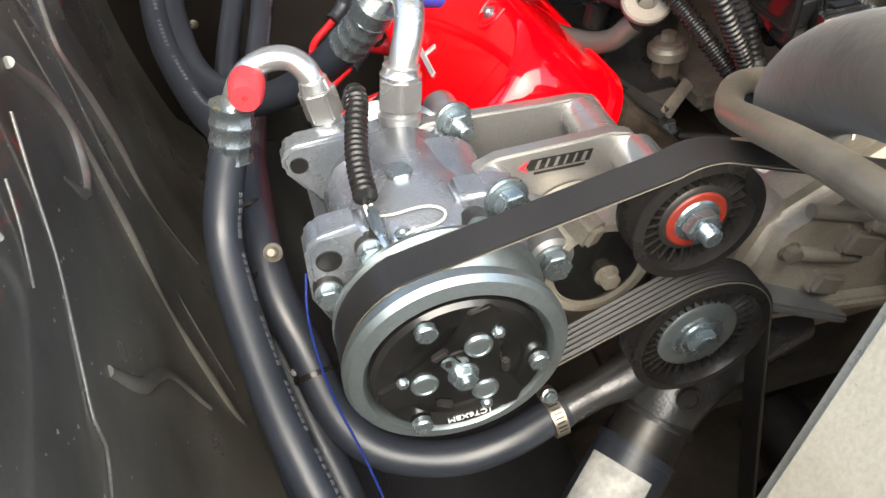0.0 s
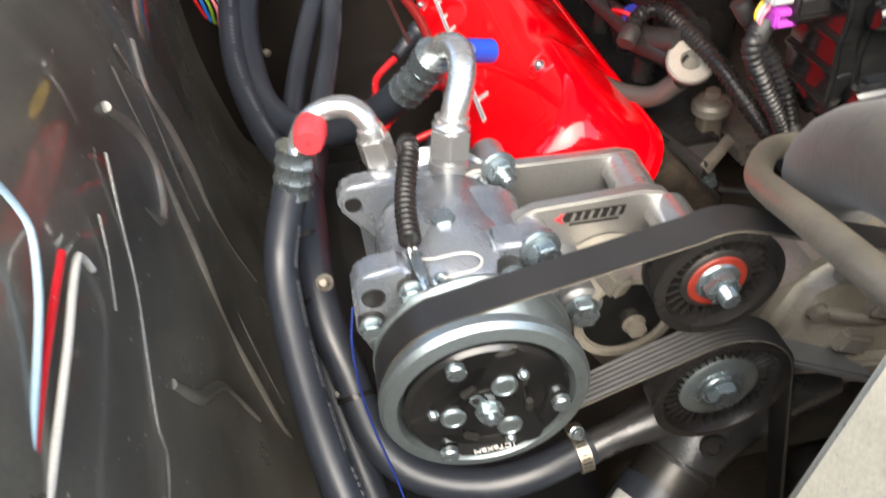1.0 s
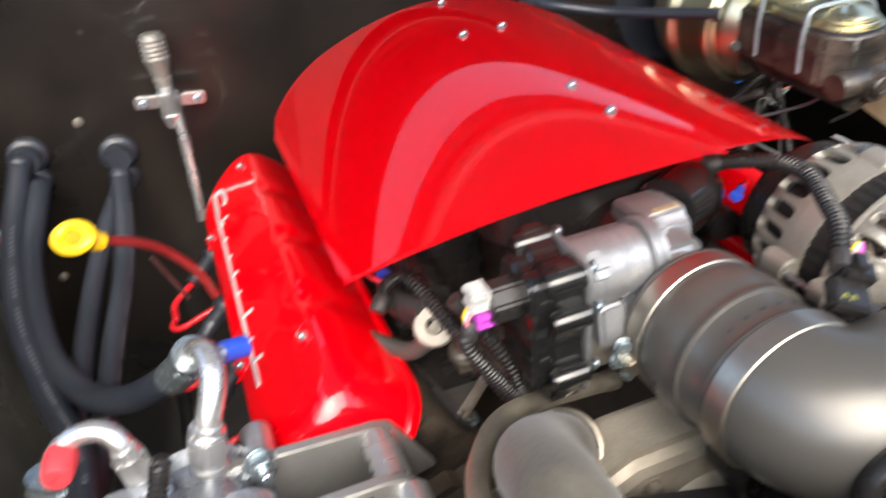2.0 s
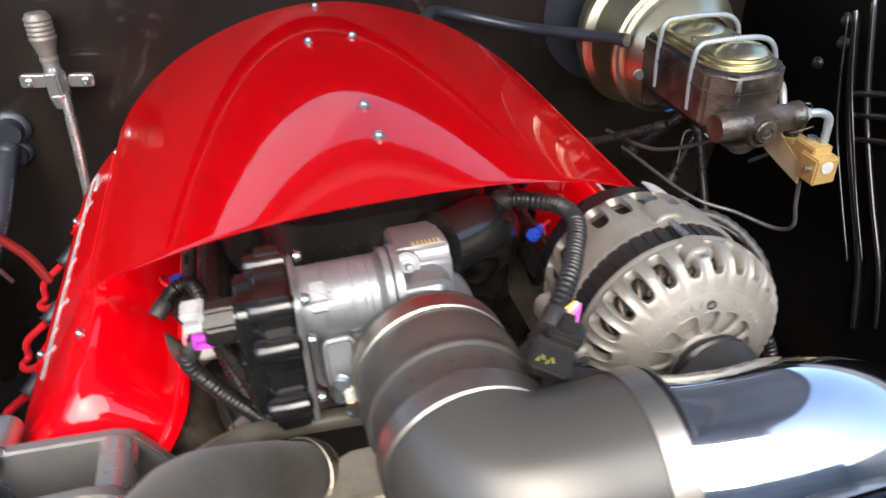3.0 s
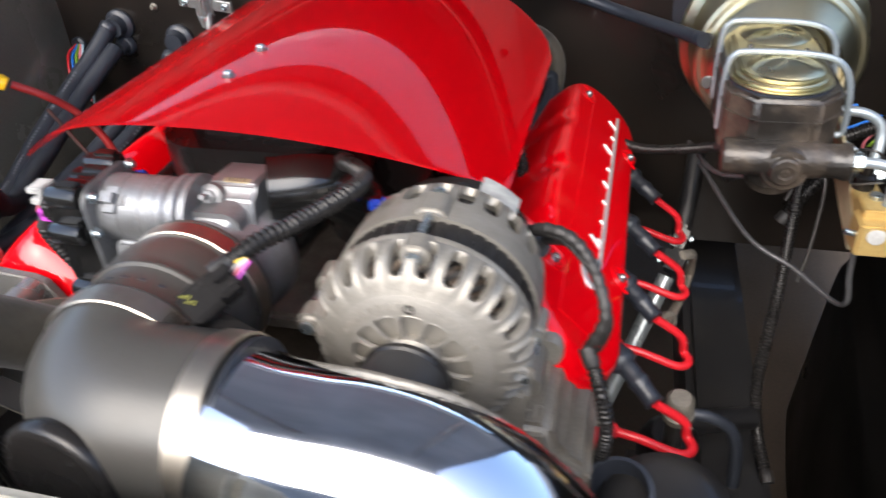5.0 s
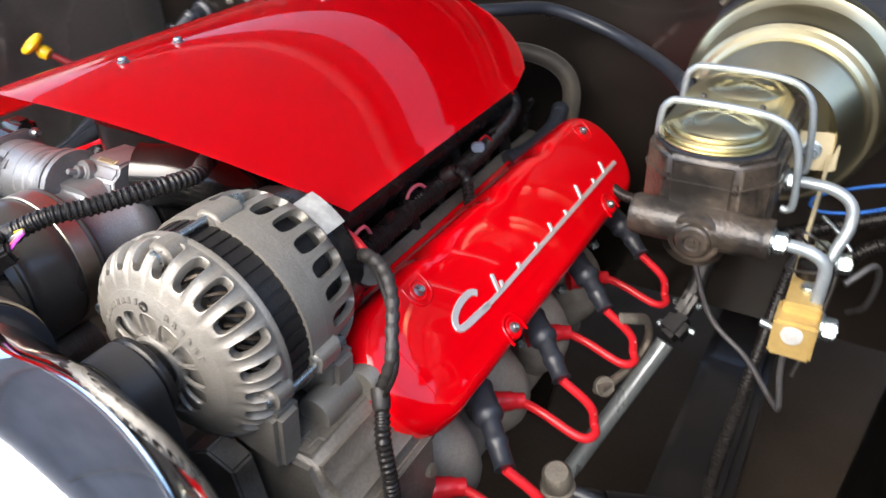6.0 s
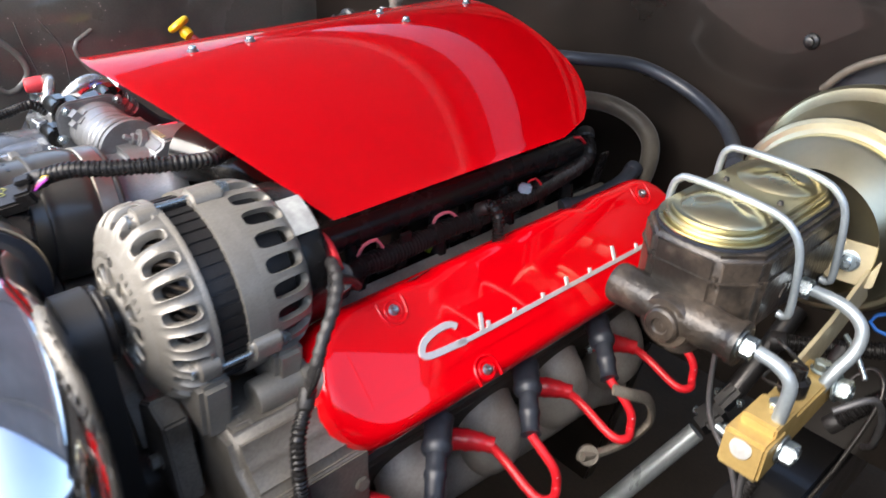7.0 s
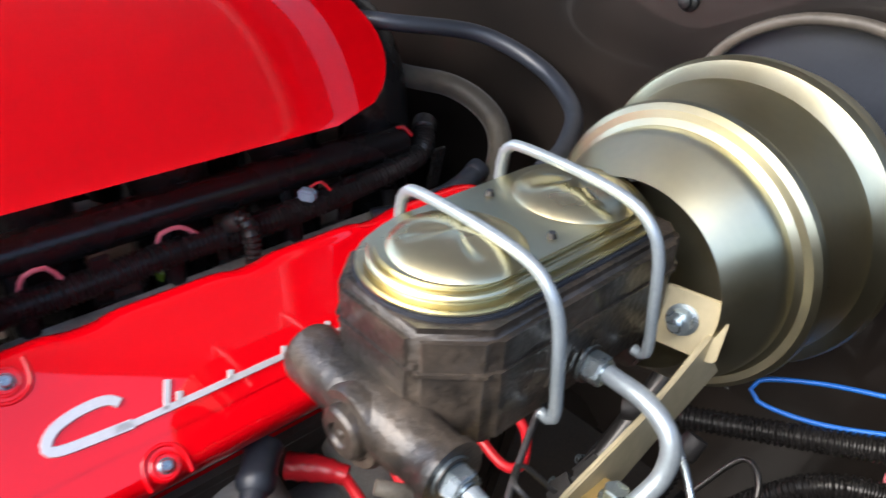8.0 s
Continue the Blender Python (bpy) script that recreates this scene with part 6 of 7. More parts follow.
piece("nut", finish(hex_bolt(0.0130, 0.0085, stud=0.007), ZINC), strut, facing((0.4965, 0.2625, 1.0030), (0.2, -1, 0.25)), "zinc nut on a threaded stud")
piece("nut", BOLT_DARK, strut, facing((0.385, 0.262, 1.000), (-0.3, -1, 0.25)), "dark nut")

# ---- spark plug leads ----
for m, side in ((BANK_D, 1), (BANK_P, -1)):
    for k in range(4):
        v = 0.045 + 0.1118 * k
        a = m @ Vector((0.098, v - 0.03, -0.040))
        b = Vector((side * 0.350, -0.050 + 0.1165 * k + (0.0 if side > 0 else 0.026), 0.828))
        c = m @ Vector((0.16, v - 0.02, -0.085))
        plug = m @ Vector((0.130, v + 0.030, -0.120))
        lead = thing("spark_plug_lead", a, "red silicone spark plug lead with black boot", "spark plug lead", "spark plug leads")
        part("boot", tube([a, a.lerp(b, 0.5) + Vector((0, 0, 0.004)), b], 0.0105, 14, 0.003, lambda s, t: (0.0125 if s < 0.45 * t else 0.0098 - 0.0015 * (s / t)) + (0.0012 if (s / t) % 0.33 < 0.08 else 0)), RUBBER, lead, "black rubber coil boot")
        y0 = -0.053 + 0.1135 * k + (0.0 if side > 0 else 0.026)
        turn_at, home = Vector((side * 0.388, y0, 0.783)), Vector((side * 0.312, y0 - 0.008, 0.799))
        part("wire", tube([b, b.lerp(turn_at, 0.5) + Vector((side * 0.008, 0.006, 0.0)), turn_at + Vector((side * -0.006, 0.010, 0.002)), turn_at + Vector((side * -0.001, -0.002, 0)), turn_at + Vector((side * -0.012, -0.012, 0.001)), home.lerp(turn_at, 0.35) + Vector((0, -0.006, 0.003)), home], 0.0044, 10, 0.003), RED_WIRE, lead)
        part("plug_boot", tube([home + Vector((side * 0.006, 0.002, -0.001)), home + Vector((side * -0.010, -0.010, 0.001)), home + Vector((side * -0.030, -0.028, 0.001))], 0.0098, 12, 0.003, lambda s, t: 0.0068 + 0.0034 * min(1.0, s / t * 2) + (0.0008 if (s / t) % 0.25 < 0.08 else 0)), RED_WIRE, lead, "red right-angle plug boot")
        for j in range(3):
            w = b.lerp(turn_at, 0.62 + 0.05 * j) + Vector((side * 0.006, 0.008 - 0.001 * j, 0.0042))
            part("wire_mark", block((0.0012, 0.0022, 0.0005), Matrix.Translation(w), 0), WHITE, lead)

# ---- hoses ----


def print_along(parent, pts, r, toward, every=0.0065, start=0.02, stop=9.0, mat=None):
    """A line of plain printed bars along a hose."""
    line = glide(pts, 0.0013)
    bar = finish(block((0.0032, 0.0034, 0.0003), Matrix(), 0), mat or HOSE_PRINT)
    toward, far, due, k = Vector(toward), 0.0, start, 0
    for i in range(1, len(line) - 1):
        far += (line[i] - line[i - 1]).length
        if far < due or far > stop:
            continue
        k += 1
        due += every * (1.0 if k % 7 else 3.0)
        ahead = (line[i + 1] - line[i - 1]).normalized()
        out = (toward - ahead * toward.dot(ahead)).normalized()
        m = Matrix((ahead, out.cross(ahead), out)).transposed().to_4x4()
        m.translation = line[i] + out * (r + 0.0001)
        piece("printed_mark", bar, parent, m)


HOSE_PRINT = material("pale hose print", (0.12, 0.13, 0.155), 0.6, grain=0.6, scale=900)


def hose(name, pts, r, mat, label, group="", category="hose", printed=None, collars=()):
    ob = thing(name, pts[-1], label, category, group)
    part("tube", tube(pts, r, 20, 0.006), mat, ob, smooth=70)
    for k in (0, -1):
        a, b = Vector(pts[k]), Vector(pts[1 if k == 0 else -2])
        part("end_cuff", lathe([(r * 0.8, 0), (r * 1.07, 0), (r * 1.09, 0.003), (r * 1.07, 0.010), (r * 0.98, 0.012)], facing(a, b - a), 28), mat, ob, smooth=70)
    if printed:
        print_along(ob, pts, r, *printed)
    return ob


ac1 = thing("refrigerant_hose", (-0.39, -0.077, 0.955), "black refrigerant hose with bent aluminium end and red cap", "refrigerant hose", "refrigerant hoses")
part("nut", joined(slab([(0.0125 * math.cos(radians(60 * k)), 0.0125 * math.sin(radians(60 * k))) for k in range(6)], 0.0, 0.020, facing((-0.3915, -0.079, 0.948), (-0.12, 0.1, 1)), 0.0012), lathe([(0, 0.018), (0.0105, 0.018), (0.009, 0.026), (0, 0.026)], facing((-0.3915, -0.079, 0.948), (-0.12, 0.1, 1)), 24)), MACHINED, ac1, "machined hexagon nut")
part("stub", lathe([(0, 0), (0.010, 0), (0.010, 0.02), (0, 0.02)], facing((-0.390, -0.080, 0.932), (-0.12, 0.1, 1)), 24), MACHINED, ac1)
part("bend", tube([(-0.3935, -0.077, 0.964), (-0.396, -0.073, 0.977), (-0.404, -0.067, 0.985), (-0.418, -0.064, 0.986), (-0.432, -0.065, 0.981), (-0.441, -0.068, 0.971), (-0.446, -0.071, 0.960)], 0.0078, 18, 0.003), MACHINED, ac1, "bent aluminium tube")
part("crimp", tube([(-0.4450, -0.0705, 0.966), (-0.450, -0.072, 0.950), (-0.456, -0.0735, 0.932)], 0.0145, 11, 0.0010, lambda s, t: 0.0146 - 0.0013 * abs(math.sin(3 * math.pi * s / t))), ZINC, ac1, "zinc crimp sleeve with pressed facets", smooth=12)
part("cap", lathe([(0, -0.004), (0.0105, -0.004), (0.0112, 0.004), (0.0100, 0.016), (0.0085, 0.019), (0.002, 0.019), (0.002, 0.017), (0, 0.017)], facing((-0.4325, -0.072, 0.978), (-0.1, -0.8, 0.0)), 20), RED_CAP, ac1, "red plastic service cap")
part("hose", tube([(-0.454, -0.0725, 0.940), (-0.466, -0.084, 0.914), (-0.474, -0.10, 0.891), (-0.474, -0.13, 0.868), (-0.469, -0.17, 0.844), (-0.461, -0.21, 0.823), (-0.450, -0.25, 0.800), (-0.43, -0.32, 0.76), (-0.40, -0.38, 0.70)], 0.0122, 20, 0.006), RUBBER, ac1)
print_along(ac1, [(-0.466, -0.084, 0.914), (-0.474, -0.10, 0.891), (-0.474, -0.13, 0.868), (-0.469, -0.17, 0.844), (-0.461, -0.21, 0.823), (-0.450, -0.25, 0.800), (-0.43, -0.32, 0.76)], 0.0122, (0.9, -0.3, 0.25), 0.0050, 0.0, 0.30)

ac2 = thing("refrigerant_hose", (-0.337, -0.074, 0.945), "black refrigerant hose with bent aluminium end and blue cap", "refrigerant hose", "refrigerant hoses")
NUT2 = facing((-0.3450, -0.082, 0.943), (0.20, 0.15, 1))
part("nut", joined(slab([(0.0150 * math.cos(radians(60 * k + 12)), 0.0150 * math.sin(radians(60 * k + 12))) for k in range(6)], 0.0, 0.022, NUT2, 0.0018), lathe([(0, 0.020), (0.0128, 0.020), (0.0135, 0.0235), (0.0118, 0.026), (0.0118, 0.029), (0, 0.029)], NUT2, 24)), MACHINED, ac2, "plated hexagon nut")
part("stub", lathe([(0, -0.016), (0.0140, -0.016), (0.0140, -0.012), (0.0125, -0.011), (0.0125, -0.008), (0.0138, -0.007), (0.0138, -0.003), (0.0125, -0.002), (0.0125, 0.001), (0, 0.001)], NUT2, 28), MACHINED, ac2, "turned port collar")
part("bend", tube([(-0.3412, -0.079, 0.963), (-0.3355, -0.074, 0.976), (-0.3290, -0.065, 0.9885), (-0.3255, -0.053, 0.9985), (-0.3275, -0.039, 1.0015), (-0.334, -0.025, 0.996), (-0.340, -0.014, 0.985), (-0.346, -0.006, 0.972)], 0.0095, 24, 0.003), MACHINED, ac2, "bent aluminium tube", smooth=70)
part("crimp_collar", tube([(-0.339, -0.0155, 0.987), (-0.3445, -0.0075, 0.9755)], 0.0150, 28, 0.002), ZINC, ac2, "plated crimp collar")
part("crimp", tube([(-0.344, -0.0085, 0.976), (-0.351, 0.001, 0.963), (-0.362, 0.014, 0.947)], 0.0150, 11, 0.0010, lambda s, t: 0.0152 - 0.0014 * abs(math.sin(3 * math.pi * s / t))), ZINC, ac2, "zinc crimp sleeve with pressed facets", smooth=12)
part("service_port", tube([(-0.330, -0.040, 0.998), (-0.322, -0.036, 0.996), (-0.314, -0.032, 0.993)], 0.006, 14, 0.003), MACHINED, ac2)
part("cap", tube([(-0.317, -0.033, 0.994), (-0.300, -0.025, 0.987)], 0.0085, 18, 0.004), BLUE_CAP, ac2, "blue plastic service cap")
part("hose", tube([(-0.359, 0.011, 0.951), (-0.385, 0.042, 0.918), (-0.415, 0.075, 0.888), (-0.455, 0.13, 0.858), (-0.492, 0.20, 0.852), (-0.510, 0.27, 0.862), (-0.514, 0.36, 0.896), (-0.493, 0.45, 0.945)], 0.0135, 20, 0.006), RUBBER, ac2)

hose("heater_hose", [(-0.505, 0.47, 0.975), (-0.520, 0.42, 0.938), (-0.531, 0.36, 0.905), (-0.528, 0.27, 0.871), (-0.503, 0.17, 0.847), (-0.476, 0.09, 0.852), (-0.458, 0.02, 0.868), (-0.456, -0.06, 0.863), (-0.453, -0.11, 0.840), (-0.444, -0.14, 0.811), (-0.434, -0.17, 0.770), (-0.410, -0.19, 0.744), (-0.365, -0.20, 0.727), (-0.321, -0.20, 0.727), (-0.275, -0.19, 0.732)], 0.0135, RUBBER, "black rubber heater hose looping to the water pump", "heater hoses", printed=((0.3, -0.5, 0.8), 0.0065, 0.10, 0.52))
hose("heater_hose", [(-0.400, 0.46, 0.935), (-0.420, 0.36, 0.862), (-0.445, 0.25, 0.826), (-0.457, 0.17, 0.812), (-0.465, 0.06, 0.815), (-0.470, -0.04, 0.822), (-0.467, -0.10, 0.806), (-0.457, -0.15, 0.774), (-0.444, -0.20, 0.737), (-0.43, -0.25, 0.69)], 0.0125, RUBBER, "black rubber heater hose from the firewall", "heater hoses", printed=((0.9, -0.4, 0.3), 0.0065, 0.05, 0.30))
hose("heater_hose", [(-0.405, 0.46, 0.915), (-0.436, 0.40, 0.884), (-0.468, 0.30, 0.839), (-0.483, 0.18, 0.815), (-0.49, 0.05, 0.79), (-0.49, -0.08, 0.76), (-0.47, -0.2, 0.70)], 0.0120, RUBBER, "black rubber heater hose from the firewall", "heater hoses")
for x, z in ((-0.499, 0.972), (-0.397, 0.950)):
    fit = thing("firewall_fitting", (x, 0.485, z - 0.025), "round black bulkhead fitting on the firewall", "fitting", "firewall fittings")
    for dz, r in ((0.0, 0.024), (-0.034, 0.017)):
        part("flange", lathe([(0, 0), (r, 0), (r, 0.005), (r * 0.86, 0.009), (r * 0.7, 0.010), (r * 0.62, 0.024), (0, 0.024)], facing((x, 0.489, z + dz), (0, -1, 0)), 28), RUBBER, fit)
for i, (x, y, z) in enumerate(((-0.457, -0.095, 0.846), (-0.441, -0.152, 0.797), (-0.462, -0.045, 0.868))):
    tie = thing("cable_tie", (x, y, z), "thin black cable tie round two hoses", "cable tie", "cable ties")
    part("strap", lathe([(0.0142, -0.002), (0.0152, -0.002), (0.0152, 0.002), (0.0142, 0.002)], facing((x, y, z), (0.12, -0.75, -0.6)), 28), PLASTIC, tie)
    part("lock", block((0.006, 0.005, 0.005), facing((x - 0.012, y, z + 0.008), (0.1, -0.8, -0.6)), 0.001), PLASTIC, tie)
clamp_band((-0.283, -0.193, 0.730), (1, 0.1, 0.1), 0.0145, 0.011, radians(60))

# upper radiator hose and thin coolant hose
hose("radiator_hose", [(-0.089, -0.145, 0.893), (-0.099, -0.153, 0.905), (-0.114, -0.170, 0.930), (-0.131, -0.185, 0.950), (-0.144, -0.202, 0.970), (-0.154, -0.223, 0.991), (-0.160, -0.250, 1.011), (-0.166, -0.280, 1.025), (-0.168, -0.305, 1.030), (-0.168, -0.330, 1.029), (-0.167, -0.350, 1.026)], 0.0270, RADIATOR_HOSE, "thick dusty rubber upper radiator hose", "coolant hoses")
clamp_band((-0.096, -0.151, 0.902), (-0.6, -0.55, 0.8), 0.0290, 0.010, radians(-110))
neck = thing("radiator_neck", (-0.168, -0.36, 0.98), "aluminium hose neck on the radiator tank", "pipe")
part("pipe", lathe([(0.022, -0.02), (0.0265, -0.02), (0.0275, -0.012), (0.0265, -0.002), (0.0265, 0.044), (0.022, 0.044)], facing((-0.167, -0.345, 1.0265), (0.0, -1, -0.12)), 40), MACHINED, neck)
part("flange", lathe([(0.0265, 0.014), (0.0310, 0.014), (0.0310, 0.020), (0.0265, 0.020)], facing((-0.167, -0.345, 1.0265), (0.0, -1, -0.12)), 40), MACHINED, neck, "raised weld ring")
clamp_band((-0.1675, -0.340, 1.0275), (0.0, -1, -0.05), 0.0290, 0.012, radians(200), slots=False)
hose("coolant_hose", [(-0.03, -0.118, 0.918), (-0.068, -0.118, 0.922), (-0.100, -0.120, 0.926), (-0.128, -0.130, 0.936), (-0.152, -0.148, 0.946), (-0.178, -0.184, 0.959), (-0.194, -0.226, 0.979), (-0.203, -0.265, 0.995), (-0.208, -0.303, 1.006), (-0.207, -0.34, 1.010), (-0.203, -0.375, 1.008)], 0.0080, RUBBER_DUSTY, "thin dusty coolant hose curving over the belt", "coolant hoses")

# vacuum hoses behind the engine
hose("vacuum_hose", [(0.06, 0.36, 1.02), (0.094, 0.40, 1.004), (0.146, 0.42, 1.003), (0.185, 0.43, 0.988), (0.205, 0.43, 0.962), (0.205, 0.42, 0.92), (0.18, 0.41, 0.88)], 0.011, RADIATOR_HOSE, "grey rubber vacuum hose behind the intake", "vacuum hoses")
hose("booster_hose", [(0.10, 0.33, 1.070), (0.134, 0.36, 1.068), (0.169, 0.43, 1.056), (0.225, 0.452, 1.036), (0.29, 0.42, 1.024), (0.345, 0.345, 1.030), (0.376, 0.285, 1.038)], 0.0075, RUBBER, "black rubber vacuum hose to the brake booster", "vacuum hoses")

# ---- looms and wires ----


def wire(name, pts, r, mat, label, group="wires", corr=False, ends=True):
    if not corr:
        return single(name, tube(pts, r, 10, 0.005), mat, label, "wire", base=pts[0], group=group)
    ob = thing(name, pts[0], label, "wiring loom", group)
    part("conduit", loom(pts, r), mat, ob)
    for a, b in ((pts[0], pts[1]), (pts[-1], pts[-2])) if ends else ():
        part("end_tape", lathe([(r * 0.8, -0.001), (r * 1.08, -0.001), (r * 1.10, 0.003), (r * 1.08, 0.012), (r * 0.9, 0.014)], facing(a, Vector(b) - Vector(a)), 16), TAPE, ob)
    return ob


wire("wiring_loom", [(0.066, -0.213, 1.056), (0.086, -0.190, 1.066), (0.102, -0.165, 1.066), (0.122, -0.125, 1.066), (0.124, -0.095, 1.062), (0.108, -0.072, 1.058), (0.09, -0.05, 1.05)], 0.0068, PLASTIC, "black corrugated loom to the air-flow sensor", "looms", True)
wire("wiring_loom", [(-0.147, -0.112, 1.018), (-0.155, -0.115, 1.004), (-0.141, -0.115, 0.974), (-0.122, -0.112, 0.941), (-0.105, -0.105, 0.905)], 0.0062, PLASTIC, "black corrugated loom from the throttle plug", "looms", True)
wrap = thing("wiring_loom", (0.205, -0.060, 1.010), "black tape-wrapped alternator loom", "wiring loom", "looms")
part("wrapping", loom([(0.210, -0.055, 0.996), (0.236, -0.061, 1.006), (0.254, -0.070, 1.015), (0.272, -0.078, 1.014), (0.287, -0.092, 1.005), (0.297, -0.109, 0.991), (0.301, -0.118, 0.976), (0.296, -0.120, 0.959), (0.290, -0.119, 0.945)], 0.0050, 0.0095), TAPE, wrap)
part("branch", tube([(0.268, -0.078, 1.012), (0.252, -0.055, 0.995), (0.235, -0.035, 0.972), (0.20, -0.015, 0.948)], 0.0042, 10, 0.005), TAPE, wrap)
wire("black_wire", [(0.205, -0.058, 0.998), (0.240, -0.066, 1.008), (0.266, -0.080, 1.012), (0.290, -0.100, 0.998), (0.305, -0.118, 0.975), (0.299, -0.124, 0.952), (0.290, -0.122, 0.938)], 0.0020, PLASTIC, "slack black wire beside the alternator loom")
wire("wiring_loom", [(0.290, -0.120, 0.947), (0.296, -0.128, 0.936), (0.303, -0.139, 0.920), (0.309, -0.144, 0.890), (0.306, -0.140, 0.850), (0.300, -0.13, 0.79)], 0.0060, PLASTIC, "black corrugated loom below the alternator", "looms", True)
wire("red_wire", [(0.212, -0.058, 1.022), (0.228, -0.055, 1.015), (0.248, -0.060, 1.004)], 0.0035, RED_WIRE, "red charge wire at the alternator stud")
wire("wiring_loom", [(0.245, -0.060, 0.995), (0.20, -0.03, 0.950), (0.170, 0.001, 0.938), (0.166, 0.064, 0.936), (0.165, 0.130, 0.938), (0.170, 0.210, 0.940), (0.165, 0.290, 0.942), (0.150, 0.376, 0.945), (0.12, 0.41, 0.96)], 0.0112, PLASTIC, "black corrugated engine harness along the fuel rail", "looms", True)
wire("wiring_loom", [(0.172, 0.168, 0.950), (0.185, 0.172, 0.958), (0.196, 0.172, 0.950), (0.200, 0.170, 0.930), (0.205, 0.17, 0.905)], 0.0068, PLASTIC, "short corrugated loom curl", "looms", True)
wire("pink_wire", [(0.160, 0.115, 0.944), (0.162, 0.117, 0.954), (0.164, 0.132, 0.956), (0.165, 0.146, 0.944)], 0.0018, PINK, "pair of thin pink wires arching from the harness")
wire("pink_wire", [(0.160, 0.020, 0.944), (0.164, 0.024, 0.956), (0.165, 0.038, 0.958), (0.165, 0.046, 0.946)], 0.0018, PINK, "thin pink wire arching from the harness")
wire("wiring_loom", [(-0.166, 0.40, 0.955), (-0.165, 0.29, 0.948), (-0.170, 0.18, 0.946), (-0.166, 0.08, 0.946), (-0.168, 0.02, 0.955), (-0.155, -0.02, 0.965)], 0.0095, TAPE, "black taped engine harness along the fuel rail", "looms")
wire("wiring_loom", [(-0.150, -0.085, 1.020), (-0.135, -0.092, 0.995), (-0.118, -0.105, 0.960), (-0.108, -0.112, 0.925)], 0.0060, PLASTIC, "black corrugated loom beside the throttle body", "looms", True)
wire("compressor_lead", [(-0.3740, -0.0870, 0.9590), (-0.3725, -0.1000, 0.9710), (-0.3735, -0.1130, 0.9710), (-0.3790, -0.1340, 0.9650), (-0.3825, -0.1560, 0.9610), (-0.3836, -0.1800, 0.9565)], 0.0068, PLASTIC, "black corrugated lead over the compressor", "looms", True, False)
wire("wiring_loom", [(0.432, 0.347, 0.8435), (0.477, 0.3665, 0.8525), (0.537, 0.3845, 0.8705), (0.612, 0.3995, 0.9005), (0.687, 0.4295, 0.9305)], 0.0092, PLASTIC, "black corrugated loom behind the brake valve", "looms", True)
wire("wiring_loom", [(0.508, 0.300, 0.900), (0.500, 0.255, 0.840), (0.492, 0.205, 0.760), (0.484, 0.167, 0.667), (0.490, 0.130, 0.615), (0.500, 0.08, 0.590)], 0.0070, PLASTIC, "black corrugated loom hanging to the chassis", "looms", True)
wire("wiring_loom", [(0.41, 0.225, 0.945), (0.37, 0.265, 0.918), (0.32, 0.305, 0.896), (0.27, 0.36, 0.89)], 0.0060, PLASTIC, "black corrugated loom beside the brake booster", "looms", True)
wire("blue_wire", [(0.582, 0.4175, 0.9155), (0.537, 0.4085, 0.9035), (0.504, 0.392, 0.893), (0.51, 0.3845, 0.8825), (0.552, 0.3935, 0.8855), (0.612, 0.4145, 0.9035)], 0.0018, BLUE_WIRE, "bright blue wire loop near the booster")
wire("blue_wire", [(-0.4240, -0.1870, 0.9210), (-0.4290, -0.1970, 0.9000), (-0.4300, -0.2070, 0.8700), (-0.4270, -0.2170, 0.8400), (-0.4200, -0.2320, 0.8050), (-0.4100, -0.2620, 0.7450)], 0.0008, DARK_BLUE, "thin dark blue compressor wire")
wire("white_wire", [(-0.3788, -0.1853, 0.9461), (-0.3716, -0.1898, 0.9486), (-0.3622, -0.1910, 0.9502), (-0.3548, -0.1915, 0.9502), (-0.3493, -0.1934, 0.9495), (-0.3461, -0.1974, 0.9488), (-0.3478, -0.2031, 0.9492), (-0.3529, -0.2071, 0.9500), (-0.3604, -0.2080, 0.9503), (-0.3657, -0.2079, 0.9498), (-0.3694, -0.2085, 0.9491)], 0.0008, TAN_WIRE, "thin braided white compressor wire")

# ---- dipsticks ----
oil = thing("oil_dipstick", (-0.32, 0.18, 0.90), "yellow-handled oil dipstick in a dark red tube", "dipstick")
GRIP = facing((-0.412, 0.124, 1.034), (-0.35, -0.45, 0.8)) @ Matrix.Diagonal((1.25, 0.9, 1, 1))
part("handle", lathe([(0.0130 + 0.0052 * math.cos(radians(30 * k)), 0.0052 * math.sin(radians(30 * k))) for k in range(13)], GRIP, 32), YELLOW, oil, "yellow plastic ring handle")
part("stopper", lathe([(0, 0), (0.008, 0), (0.0095, 0.008), (0.007, 0.014), (0, 0.014)], facing((-0.393, 0.130, 1.020), (-0.6, -0.3, 0.5)), 18), YELLOW, oil)
part("tube", tube([(-0.390, 0.133, 1.019), (-0.366, 0.152, 0.997), (-0.349, 0.17, 0.970), (-0.330, 0.178, 0.935), (-0.32, 0.18, 0.90)], 0.0048, 12, 0.005), material("dark red dipstick tube", (0.16, 0.012, 0.012), 0.35), oil)
part("stay", tube([(-0.362, 0.142, 0.986), (-0.344, 0.158, 0.920)], 0.0024, 8, 0.01, flat=0.5), DARK_STEEL, oil)
trans = thing("transmission_dipstick", (-0.315, 0.43, 0.86), "chrome transmission dipstick on the firewall", "dipstick")
part("tube", tube([(-0.311, 0.448, 1.005), (-0.312, 0.44, 0.969), (-0.315, 0.43, 0.913), (-0.318, 0.42, 0.86)], 0.0068, 14, 0.01), MACHINED, trans)
STICK = facing((-0.3175, 0.450, 0.984), (0.02, 0.05, 1))
